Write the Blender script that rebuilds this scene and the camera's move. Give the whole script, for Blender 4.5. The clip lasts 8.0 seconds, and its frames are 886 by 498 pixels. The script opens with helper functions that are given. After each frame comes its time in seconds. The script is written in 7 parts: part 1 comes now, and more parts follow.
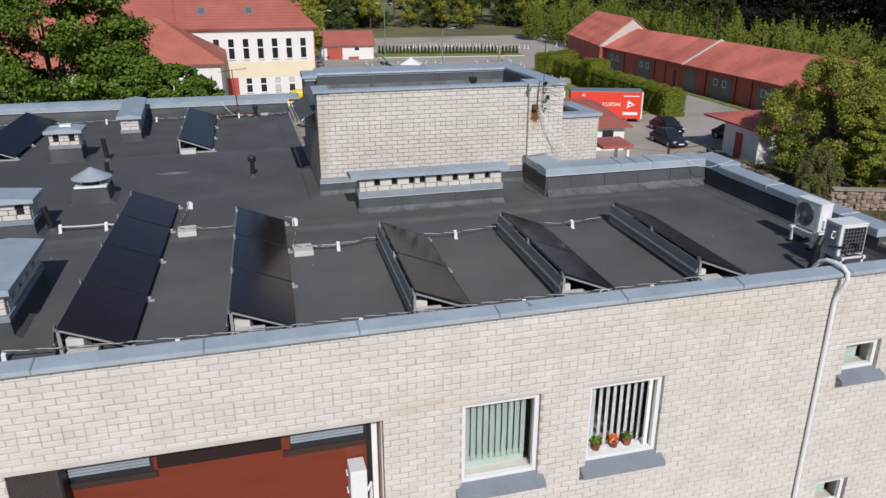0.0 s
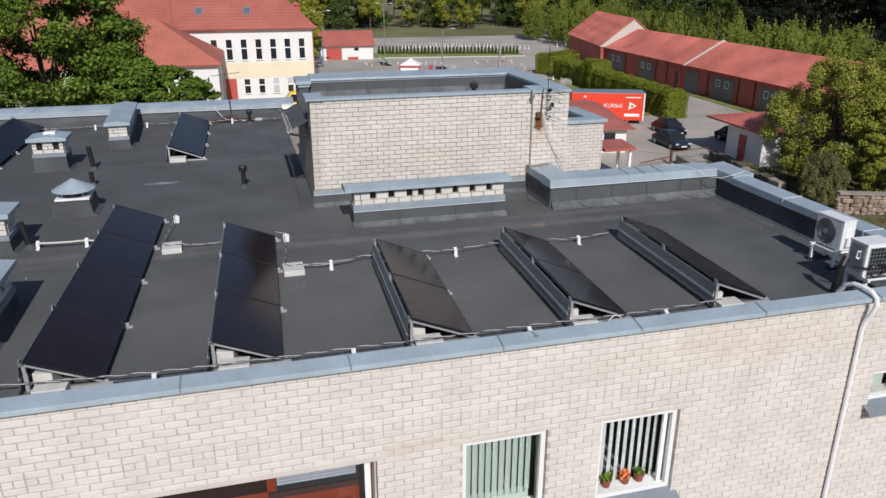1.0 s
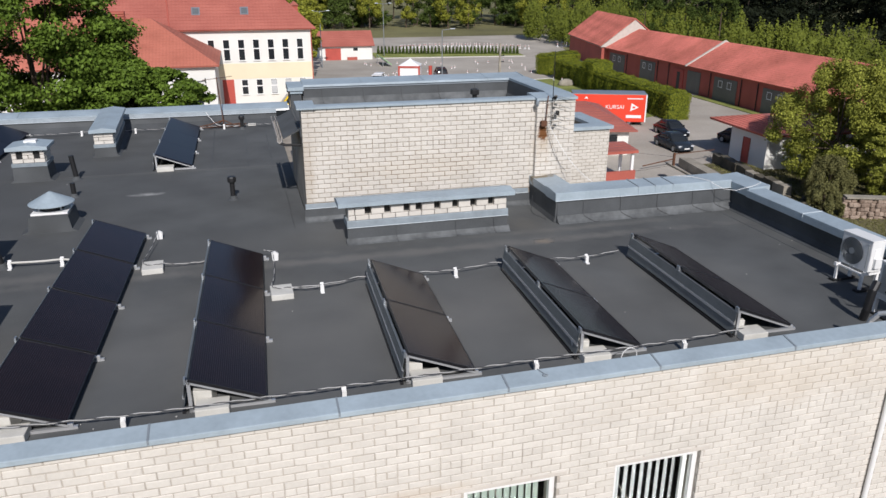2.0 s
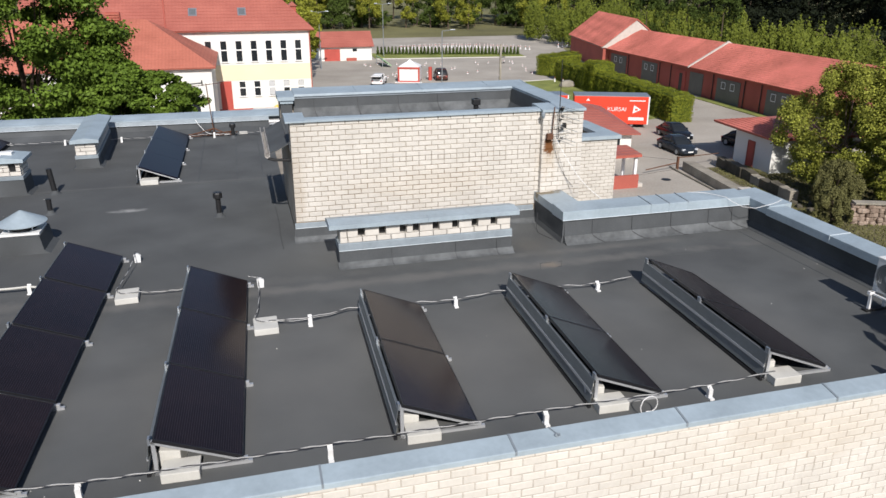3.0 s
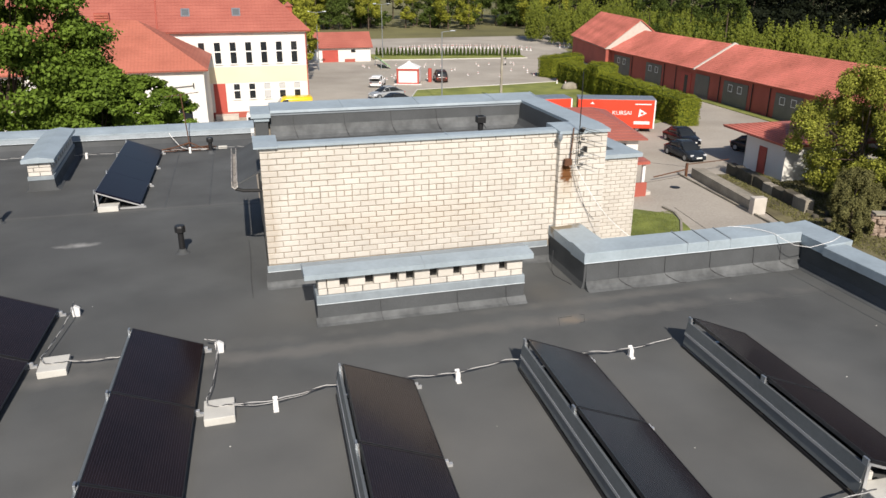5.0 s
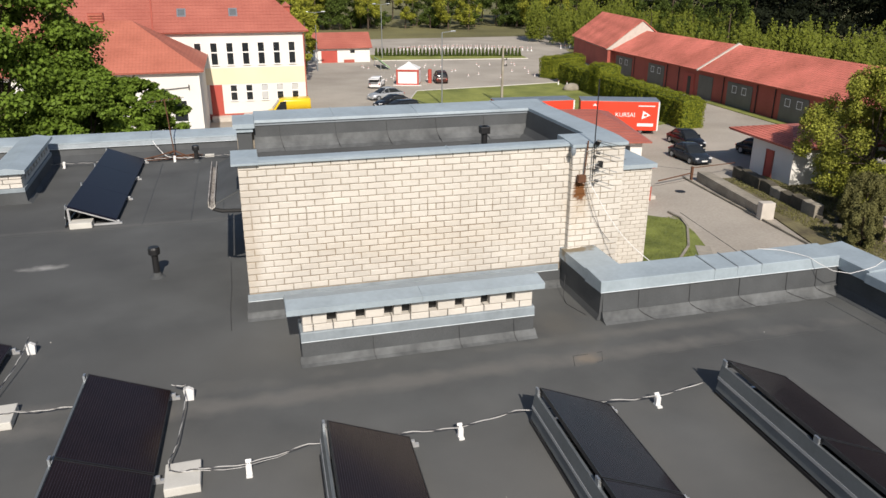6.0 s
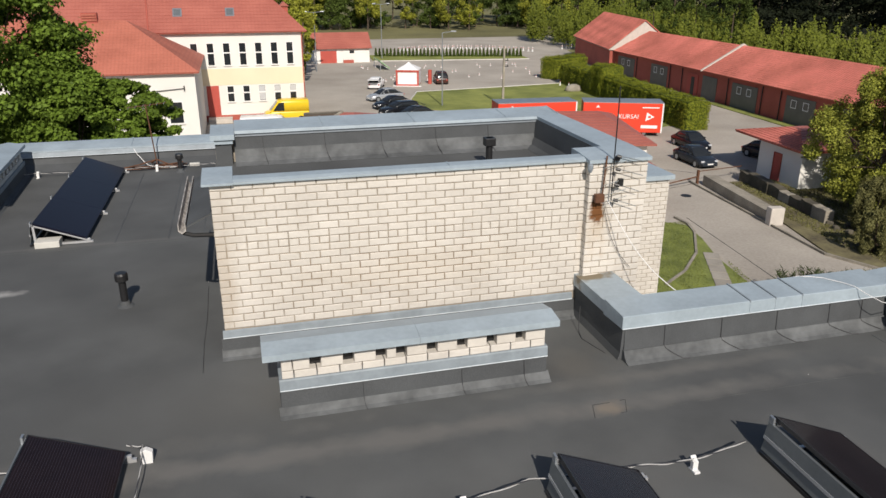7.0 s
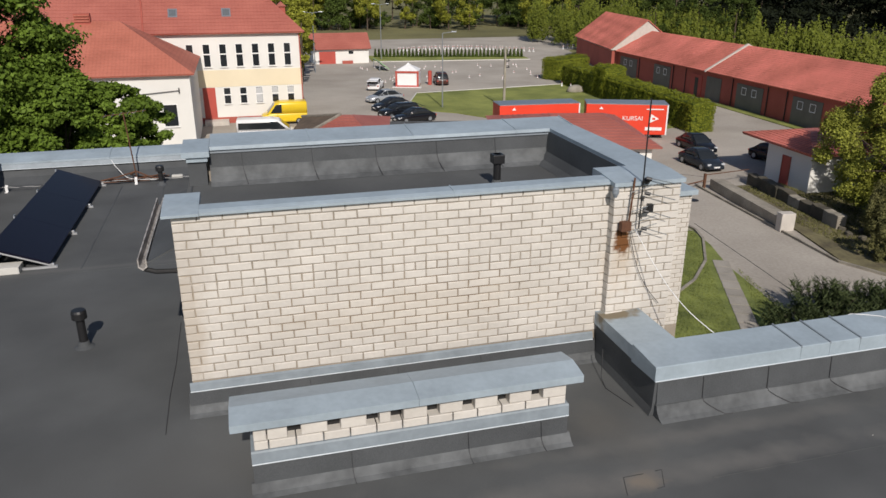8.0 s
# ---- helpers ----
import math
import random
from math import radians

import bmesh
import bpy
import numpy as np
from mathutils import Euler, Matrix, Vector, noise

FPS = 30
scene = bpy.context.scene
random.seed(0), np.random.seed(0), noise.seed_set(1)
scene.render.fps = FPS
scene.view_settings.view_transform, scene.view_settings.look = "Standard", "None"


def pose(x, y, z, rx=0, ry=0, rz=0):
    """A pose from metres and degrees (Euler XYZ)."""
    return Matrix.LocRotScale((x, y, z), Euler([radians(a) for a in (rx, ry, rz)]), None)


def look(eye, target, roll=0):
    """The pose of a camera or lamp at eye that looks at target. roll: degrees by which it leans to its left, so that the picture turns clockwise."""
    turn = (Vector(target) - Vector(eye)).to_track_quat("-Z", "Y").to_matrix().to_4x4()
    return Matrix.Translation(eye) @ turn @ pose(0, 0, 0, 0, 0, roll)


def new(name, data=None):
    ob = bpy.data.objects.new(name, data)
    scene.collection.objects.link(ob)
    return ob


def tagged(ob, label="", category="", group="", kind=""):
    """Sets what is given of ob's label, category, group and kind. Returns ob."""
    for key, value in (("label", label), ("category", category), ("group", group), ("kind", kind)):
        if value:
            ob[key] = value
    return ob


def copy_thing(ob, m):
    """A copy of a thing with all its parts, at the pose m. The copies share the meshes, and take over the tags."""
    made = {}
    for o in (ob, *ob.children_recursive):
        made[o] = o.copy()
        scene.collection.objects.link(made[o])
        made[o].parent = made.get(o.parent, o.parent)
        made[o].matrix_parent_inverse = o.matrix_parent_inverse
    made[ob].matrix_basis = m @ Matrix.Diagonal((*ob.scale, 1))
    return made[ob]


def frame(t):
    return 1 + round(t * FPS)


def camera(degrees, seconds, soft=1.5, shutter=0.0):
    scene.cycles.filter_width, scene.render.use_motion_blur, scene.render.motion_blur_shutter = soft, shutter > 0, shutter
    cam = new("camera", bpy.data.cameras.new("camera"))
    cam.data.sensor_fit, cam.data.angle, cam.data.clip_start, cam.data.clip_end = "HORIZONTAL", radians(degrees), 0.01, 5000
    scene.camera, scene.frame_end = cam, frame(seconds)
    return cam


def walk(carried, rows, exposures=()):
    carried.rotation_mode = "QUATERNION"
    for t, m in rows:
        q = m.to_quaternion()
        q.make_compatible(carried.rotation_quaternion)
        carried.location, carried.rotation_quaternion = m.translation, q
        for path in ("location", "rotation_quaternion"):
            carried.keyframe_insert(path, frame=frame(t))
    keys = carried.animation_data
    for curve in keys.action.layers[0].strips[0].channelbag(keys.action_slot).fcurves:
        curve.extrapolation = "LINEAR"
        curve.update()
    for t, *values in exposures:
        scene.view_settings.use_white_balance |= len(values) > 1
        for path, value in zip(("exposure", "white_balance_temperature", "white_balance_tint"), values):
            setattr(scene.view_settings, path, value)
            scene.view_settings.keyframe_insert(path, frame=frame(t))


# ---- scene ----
cam = camera(62.03, 8.0)
PATH = [
    (0, (-1.617, -16.672, 4.822), (0.840, -7.636, 1.314), 0.05),
    (0.5, (-1.506, -16.292, 4.850), (0.950, -7.256, 1.339), 0.04),
    (1, (-1.382, -15.854, 4.865), (1.075, -6.819, 1.352), 0.07),
    (2.5, (-0.982, -14.447, 4.921), (1.478, -5.417, 1.400), 0.09),
    (3, (-0.824, -13.896, 4.952), (1.635, -4.865, 1.430), 0.09),
    (3.5, (-0.677, -13.361, 4.957), (1.783, -4.330, 1.436), 0.11),
    (4, (-0.515, -12.783, 4.953), (1.945, -3.753, 1.431), 0.12),
    (4.5, (-0.359, -12.229, 4.931), (2.101, -3.199, 1.409), 0.12),
    (6, (0.135, -10.388, 4.844), (2.595, -1.358, 1.324), 0.13),
    (6.5, (0.304, -9.784, 4.810), (2.760, -0.752, 1.290), 0.13),
    (7, (0.479, -9.108, 4.763), (2.937, -0.076, 1.243), 0.15),
    (7.5, (0.643, -8.449, 4.731), (3.101, 0.582, 1.210), 0.11),
    (8, (0.823, -7.737, 4.696), (3.278, 1.296, 1.177), 0.05),
]
EXPOSURES = [(0.0, -0.38, 5900, 14), (1.0, -0.28, 5950, 14), (2.5, -0.09, 6050, 13), (3.5, 0.13, 6250, 12), (4.5, 0.17, 6520, 12),
             (6.0, 0.04, 6580, 12), (7.0, -0.12, 6520, 12), (7.5, -0.20, 6500, 12), (8.0, -0.33, 6350, 13)]
walk(cam, [(t, look(eye, target, roll)) for t, eye, target, roll in PATH], EXPOSURES)

# ---- world and sun ----
SUN_WAY = Vector((0.06, 1.0, -0.76))
world = bpy.data.worlds.new("sky")
scene.world = world
world.use_nodes = True
wn, wl = world.node_tree.nodes, world.node_tree.links
sky = wn.new("ShaderNodeTexSky")
sky.sky_type = "NISHITA"
sky.sun_disc = False
sky.sun_elevation = radians(37)
sky.sun_rotation = math.atan2(-SUN_WAY.x, -SUN_WAY.y)
wl.new(sky.outputs[0], wn["Background"].inputs[0])
wn["Background"].inputs[1].default_value = 0.085
sun_data = bpy.data.lights.new("sun", "SUN")
sun_data.energy, sun_data.angle, sun_data.color = 4.95, radians(0.53), (1.0, 0.93, 0.82)
sun = new("sun", sun_data)
sun.matrix_world = look((0, -40, 60), Vector((0, -40, 60)) + SUN_WAY)


# ---- materials ----
def surf(name, base, rough=0.7, metal=0.0, var=0.12, scale=1.5, fine=40.0, bump=0.15, dist=0.01, rnd=0.0, isl=0.0, tint=None, spec=0.5, stretch=None):
    """A procedural surface: base colour varied by patches, grain, and by piece."""
    m = bpy.data.materials.new(name)
    m.use_nodes = True
    n, l = m.node_tree.nodes, m.node_tree.links
    b = n["Principled BSDF"]
    b.inputs["Roughness"].default_value = rough
    b.inputs["Metallic"].default_value = metal
    b.inputs["Specular IOR Level"].default_value = spec
    geo = n.new("ShaderNodeNewGeometry")
    vec = geo.outputs["Position"]
    if stretch:
        mp = n.new("ShaderNodeMapping")
        mp.inputs["Scale"].default_value = stretch
        l.new(vec, mp.inputs[0])
        vec = mp.outputs[0]
    big = n.new("ShaderNodeTexNoise")
    big.inputs["Scale"].default_value, big.inputs["Detail"].default_value = scale, 5
    sm = n.new("ShaderNodeTexNoise")
    sm.inputs["Scale"].default_value, sm.inputs["Detail"].default_value = fine, 4
    l.new(vec, big.inputs["Vector"])
    l.new(vec, sm.inputs["Vector"])
    add = n.new("ShaderNodeMath")
    add.operation = "MULTIPLY_ADD"
    l.new(sm.outputs[0], add.inputs[0])
    add.inputs[1].default_value = 0.5
    l.new(big.outputs[0], add.inputs[2])
    val = add.outputs[0]
    lo, hi, mid = 0.45, 1.05, 0.75
    if rnd or isl:
        extra = n.new("ShaderNodeObjectInfo").outputs["Random"] if rnd else geo.outputs["Random Per Island"]
        k = n.new("ShaderNodeMath")
        k.operation = "MULTIPLY_ADD"
        l.new(extra, k.inputs[0])
        k.inputs[1].default_value = rnd or isl
        l.new(val, k.inputs[2])
        val = k.outputs[0]
        hi += (rnd or isl)
    ramp = n.new("ShaderNodeMapRange")
    ramp.inputs[1].default_value, ramp.inputs[2].default_value = lo, hi
    l.new(val, ramp.inputs[0])
    mix = n.new("ShaderNodeMix")
    mix.data_type = "RGBA"
    dark = [c * (1 - var) for c in base]
    light = [min(1, c * (1 + var)) for c in (tint or base)]
    mix.inputs[6].default_value = (*dark, 1)
    mix.inputs[7].default_value = (*light, 1)
    l.new(ramp.outputs[0], mix.inputs[0])
    l.new(mix.outputs[2], b.inputs["Base Color"])
    if bump:
        bp = n.new("ShaderNodeBump")
        bp.inputs["Strength"].default_value, bp.inputs["Distance"].default_value = bump, dist
        l.new(sm.outputs[0], bp.inputs["Height"])
        l.new(bp.outputs[0], b.inputs["Normal"])
    return m


def stained_or_toned(m, colour, centre, spread, scale=3.0, amount=0.8, soft=0.35):
    """Lays a blotch of another colour over a material: an uneven patch round a place, as wide as spread."""
    n, l = m.node_tree.nodes, m.node_tree.links
    b = n["Principled BSDF"]
    old = b.inputs["Base Color"].links[0].from_socket
    geo = n.new("ShaderNodeNewGeometry")
    mp = n.new("ShaderNodeMapping")
    mp.inputs["Location"].default_value = [-c / s for c, s in zip(centre, spread)]
    mp.inputs["Scale"].default_value = [1 / s for s in spread]
    l.new(geo.outputs["Position"], mp.inputs[0])
    ln = n.new("ShaderNodeVectorMath")
    ln.operation = "LENGTH"
    l.new(mp.outputs[0], ln.inputs[0])
    nz = n.new("ShaderNodeTexNoise")
    nz.inputs["Scale"].default_value, nz.inputs["Detail"].default_value = scale, 6
    l.new(geo.outputs["Position"], nz.inputs["Vector"])
    ad = n.new("ShaderNodeMath")
    ad.operation = "MULTIPLY_ADD"
    l.new(nz.outputs[0], ad.inputs[0])
    ad.inputs[1].default_value = 1.6
    l.new(ln.outputs["Value"], ad.inputs[2])
    mr = n.new("ShaderNodeMapRange")
    mr.inputs[1].default_value, mr.inputs[2].default_value = 1.8, 1.8 - soft * 2
    mr.inputs[3].default_value, mr.inputs[4].default_value = 0.0, amount
    l.new(ad.outputs[0], mr.inputs[0])
    mix = n.new("ShaderNodeMix")
    mix.data_type = "RGBA"
    l.new(mr.outputs[0], mix.inputs[0])
    l.new(old, mix.inputs[6])
    mix.inputs[7].default_value = (*colour, 1)
    l.new(mix.outputs[2], b.inputs["Base Color"])


BRICK = surf("white_brick", (0.535, 0.502, 0.453), 0.85, var=0.08, scale=1.6, fine=22, bump=0.45, dist=0.008, rnd=0.26, tint=(0.612, 0.580, 0.530))
BRICKS = surf("white_bricks", (0.535, 0.502, 0.453), 0.85, var=0.08, scale=1.6, fine=22, bump=0.45, dist=0.008, isl=0.26, tint=(0.612, 0.580, 0.530))
MORTAR = surf("mortar", (0.30, 0.262, 0.212), 0.95, var=0.3, scale=2, fine=60, bump=0.3)
PALEMORTAR = surf("pale_mortar", (0.405, 0.368, 0.322), 0.95, var=0.25, scale=2, fine=60, bump=0.3)
LINTEL = surf("concrete_lintel", (0.52, 0.48, 0.43), 0.9, var=0.12, scale=2, fine=50)
BITUMEN = surf("roof_felt", (0.078, 0.081, 0.082), 0.85, var=0.20, scale=0.8, fine=90, bump=0.4, dist=0.006, spec=0.35, tint=(0.098, 0.102, 0.102))
FELT = surf("upstand_felt", (0.070, 0.075, 0.079), 0.8, var=0.34, scale=1.3, fine=70, bump=0.4, dist=0.008, spec=0.4)
# Felt of the coves, paler than the upstand felt.
FOOTFELT = surf("cove_felt", (0.078, 0.083, 0.086), 0.8, var=0.34, scale=2.2, fine=9, bump=0.25, dist=0.006, spec=0.4, tint=(0.112, 0.118, 0.121))
EDGETIN = surf("bright_sheet_edge", (0.55, 0.60, 0.63), 0.4, var=0.12, scale=4, fine=30, bump=0.05)
FLASHTIN = surf("dull_flashing_sheet", (0.225, 0.262, 0.29), 0.55, var=0.2, scale=3, fine=14, bump=0.08, dist=0.02)
TIN = surf("grey_blue_sheet", (0.318, 0.380, 0.424), 0.48, metal=0.0, var=0.17, scale=1.7, fine=14, bump=0.08, dist=0.02, spec=0.5)
GALV = surf("galvanised_sheet", (0.42, 0.45, 0.48), 0.42, metal=0.75, var=0.12, scale=3, fine=30, bump=0.1)
ALU = surf("aluminium_profile", (0.62, 0.63, 0.64), 0.4, metal=0.6, var=0.06, scale=4, fine=60, bump=0.05)
PANEL = surf("solar_cells", (0.0145, 0.0085, 0.0085), 0.16, var=0.40, scale=1.1, fine=8, bump=0.0, spec=0.32)
# Rear rows: the blue of the reflected sky is put into the cell colour.
PANEL_B = surf("sky_toned_solar_cells", (0.008, 0.008, 0.017), 0.3, var=0.2, scale=0.6, fine=8, bump=0.0, spec=0.10)
CELL_LINE = surf("cell_busbars", (0.034, 0.030, 0.040), 0.25, var=0.1, bump=0, spec=0.12)
PLATE = surf("grey_wind_plate", (0.20, 0.218, 0.228), 0.45, metal=0.5, var=0.15, scale=2, fine=20, bump=0.05)
SLAT = surf("white_blind", (0.48, 0.49, 0.50), 0.8, var=0.05, scale=3, bump=0.02)
SILLTIN = surf("dull_grey_sheet", (0.20, 0.228, 0.255), 0.55, var=0.15, scale=2, fine=15, bump=0.05)
TRIM = surf("brown_sill_board", (0.040, 0.019, 0.015), 0.6, var=0.2, scale=2, fine=20, bump=0.05)
LOUVRE = surf("grey_brown_louvre", (0.105, 0.088, 0.080), 0.7, var=0.2, scale=3, fine=30, bump=0.1)
DARKBROWN = surf("dark_brown_trim", (0.016, 0.006, 0.005), 0.5, var=0.15, scale=1, fine=10, bump=0.05)
DIRTYCON = surf("mossy_concrete", (0.27, 0.245, 0.20), 0.95, var=0.4, scale=0.9, fine=10, bump=0.4, dist=0.02)
BLACKFRAME = surf("black_frame", (0.015, 0.015, 0.017), 0.35, var=0.1, bump=0)
CONCRETE = surf("pale_concrete", (0.55, 0.54, 0.50), 0.9, var=0.12, scale=4, fine=60, bump=0.3)
PLASTIC_W = surf("white_plastic", (0.72, 0.72, 0.71), 0.45, var=0.05, scale=3, fine=40, bump=0.02)
BLACK = surf("black_plastic", (0.014, 0.014, 0.015), 0.45, var=0.15, scale=4, bump=0.05)
CABLE = surf("grey_cable", (0.05, 0.05, 0.055), 0.5, var=0.2, scale=6, bump=0)
RUST = surf("rusty_steel", (0.125, 0.056, 0.030), 0.85, metal=0.2, var=0.4, scale=8, fine=60)
ASPHALT = surf("worn_asphalt", (0.335, 0.30, 0.255), 0.95, var=0.18, scale=0.14, fine=6, bump=0.2, dist=0.01, tint=(0.40, 0.365, 0.315))
GRASS = surf("grass", (0.165, 0.205, 0.038), 0.95, var=0.4, scale=0.35, fine=7, bump=0.6, dist=0.05, tint=(0.21, 0.225, 0.055))
GRASS_D = surf("lawn_grass", (0.115, 0.150, 0.030), 0.95, var=0.45, scale=0.6, fine=9, bump=0.6, dist=0.05, tint=(0.165, 0.190, 0.045))
MEADOW = surf("meadow", (0.15, 0.14, 0.055), 0.95, var=0.4, scale=0.06, fine=1.5, bump=0.5, dist=0.1)
REDROOF = surf("red_roof", (0.34, 0.098, 0.072), 0.55, var=0.12, scale=0.3, fine=6, bump=0.1, tint=(0.40, 0.135, 0.10))
def tile_ribs(m, direction, period=0.30, depth=0.2):
    """Lays the narrow upright joints of interlocking roof tiles over a material."""
    n, l = m.node_tree.nodes, m.node_tree.links
    b = n["Principled BSDF"]
    old = b.inputs["Base Color"].links[0].from_socket
    geo = n.new("ShaderNodeNewGeometry")
    wv = n.new("ShaderNodeTexWave")
    wv.bands_direction = direction
    wv.inputs["Scale"].default_value = 0.31416 / period
    wv.inputs["Distortion"].default_value = 0.4
    l.new(geo.outputs["Position"], wv.inputs["Vector"])
    mr = n.new("ShaderNodeMapRange")
    mr.inputs[1].default_value, mr.inputs[2].default_value = 0.55, 0.0
    mr.inputs[3].default_value, mr.inputs[4].default_value = 0.0, depth
    l.new(wv.outputs[1], mr.inputs[0])
    mix = n.new("ShaderNodeMix")
    mix.data_type = "RGBA"
    l.new(mr.outputs[0], mix.inputs[0])
    l.new(old, mix.inputs[6])
    mix.inputs[7].default_value = (0.08, 0.02, 0.015, 1)
    l.new(mix.outputs[2], b.inputs["Base Color"])


tile_ribs(REDROOF, "X", 0.36, 0.06)
REDTILE = surf("garage_tile", (0.47, 0.148, 0.104), 0.8, var=0.22, scale=0.3, fine=3.2, bump=0.6, dist=0.06, tint=(0.60, 0.185, 0.145), spec=0.25)
tile_ribs(REDTILE, "Y", 0.36, 0.28)
WINGTILE = surf("orange_red_tile", (0.40, 0.125, 0.080), 0.7, var=0.14, scale=0.4, fine=6, bump=0.1, tint=(0.46, 0.155, 0.105))
tile_ribs(WINGTILE, "X", 0.30, 0.10)
# Mossy stone with the tree shade over the ruined wall put into its colour.
SHADEMOSS = surf("shaded_mossy_stone", (0.085, 0.075, 0.055), 0.95, var=0.5, scale=1.2, fine=10, bump=0.6, dist=0.03)
REDWALL = surf("red_plaster", (0.38, 0.095, 0.068), 0.85, var=0.18, scale=0.4, fine=9)
WHITEWALL = surf("white_render", (0.72, 0.71, 0.67), 0.9, var=0.06, scale=0.4, fine=20)
CREAM = surf("cream_render", (0.74, 0.65, 0.47), 0.9, var=0.05, scale=0.4, fine=20)
GREENGREY = surf("grey_green_door", (0.15, 0.145, 0.122), 0.7, var=0.15, scale=1)
REDDOOR = surf("red_door", (0.42, 0.07, 0.05), 0.6, var=0.12, scale=1)
GLASS = surf("dark_window_glass", (0.02, 0.023, 0.026), 0.08, var=0.2, scale=0.5, bump=0)
MAROON = surf("brown_red_panel", (0.165, 0.029, 0.011), 0.45, var=0.14, scale=0.8, fine=10, bump=0.08, stretch=(1, 1, 6))
STONE = surf("fieldstone", (0.19, 0.125, 0.09), 0.95, var=0.4, scale=1.5, fine=12, bump=0.6, dist=0.03, rnd=0.8, tint=(0.31, 0.245, 0.195))
BARK = surf("bark", (0.09, 0.065, 0.045), 0.95, var=0.3, scale=4, fine=30, bump=0.6, dist=0.03)
LEAF = surf("maple_leaf", (0.055, 0.098, 0.012), 0.6, var=0.5, scale=0.5, fine=3, bump=0, isl=0.8, tint=(0.110, 0.166, 0.022), spec=0.12)
LEAF_Y = surf("fresh_leaf", (0.145, 0.158, 0.017), 0.6, var=0.5, scale=0.2, fine=2, bump=0, isl=0.8, tint=(0.25, 0.258, 0.034), spec=0.12)
LEAF_O = surf("olive_tree_leaf", (0.115, 0.132, 0.020), 0.6, var=0.5, scale=0.25, fine=2, bump=0, isl=0.8, tint=(0.25, 0.262, 0.042), spec=0.12)
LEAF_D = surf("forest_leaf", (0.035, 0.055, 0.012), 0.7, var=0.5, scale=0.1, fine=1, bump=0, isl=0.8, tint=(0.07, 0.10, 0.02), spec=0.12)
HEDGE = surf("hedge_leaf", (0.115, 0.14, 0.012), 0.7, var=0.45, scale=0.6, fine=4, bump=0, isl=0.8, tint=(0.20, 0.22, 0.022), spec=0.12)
# The shade lying over the wooded slope is put into this leaf colour.
LEAF_K = surf("shaded_wood_leaf", (0.006, 0.009, 0.004), 0.8, var=0.5, scale=0.1, fine=1, bump=0, isl=0.8, tint=(0.012, 0.016, 0.007), spec=0.12)
THICKET = surf("thicket_leaf", (0.066, 0.086, 0.010), 0.6, var=0.4, scale=0.15, fine=1, bump=0, isl=0.5, tint=(0.122, 0.142, 0.018), spec=0.12)
OLIVE = surf("olive_leaf", (0.085, 0.085, 0.030), 0.7, var=0.5, scale=0.5, fine=3, bump=0, isl=0.8, tint=(0.15, 0.145, 0.055), spec=0.12)
RUSTYTIN = surf("weathered_trough", (0.26, 0.235, 0.21), 0.7, metal=0.2, var=0.5, scale=7, fine=40, bump=0.2, tint=(0.42, 0.40, 0.38))
SEAM = surf("felt_seam", (0.030, 0.031, 0.034), 0.7, var=0.3, scale=5, bump=0)
PINE = surf("pine_needle", (0.032, 0.050, 0.018), 0.7, var=0.4, scale=2, bump=0, isl=0.6, tint=(0.07, 0.09, 0.035), spec=0.12)
CARGREY = surf("dark_blue_grey_paint", (0.030, 0.038, 0.050), 0.22, metal=0.3, var=0.05, bump=0)
CARBLACK = surf("black_car_paint", (0.010, 0.011, 0.014), 0.18, var=0.05, bump=0)
CARSILVER = surf("silver_car_paint", (0.45, 0.47, 0.49), 0.25, metal=0.4, var=0.04, bump=0)
CARWHITE = surf("white_car_paint", (0.75, 0.75, 0.75), 0.25, var=0.04, bump=0)
VANYELLOW = surf("yellow_van_paint", (0.75, 0.52, 0.02), 0.3, var=0.05, bump=0)
TYRE = surf("tyre_rubber", (0.012, 0.012, 0.012), 0.8, var=0.2)
LAMP_GLASS = surf("headlamp_glass", (0.55, 0.57, 0.6), 0.15, var=0.05, bump=0)
TRUCKRED = surf("red_trailer_skin", (0.72, 0.055, 0.022), 0.45, var=0.05, scale=0.5, bump=0.02)
WHITEPAINT = surf("white_paint", (0.78, 0.78, 0.77), 0.5, var=0.05, scale=2, bump=0.02)
BLIND = surf("pale_green_blind", (0.36, 0.42, 0.38), 0.8, var=0.06, scale=3, bump=0.05)
TERRACOTTA = surf("terracotta", (0.20, 0.055, 0.032), 0.8, var=0.2)
FLOWER = surf("orange_flower", (0.55, 0.14, 0.03), 0.6, var=0.3, isl=0.5)
BROWNROOF = surf("weathered_roof", (0.11, 0.08, 0.055), 0.9, var=0.5, scale=1.2, fine=8)


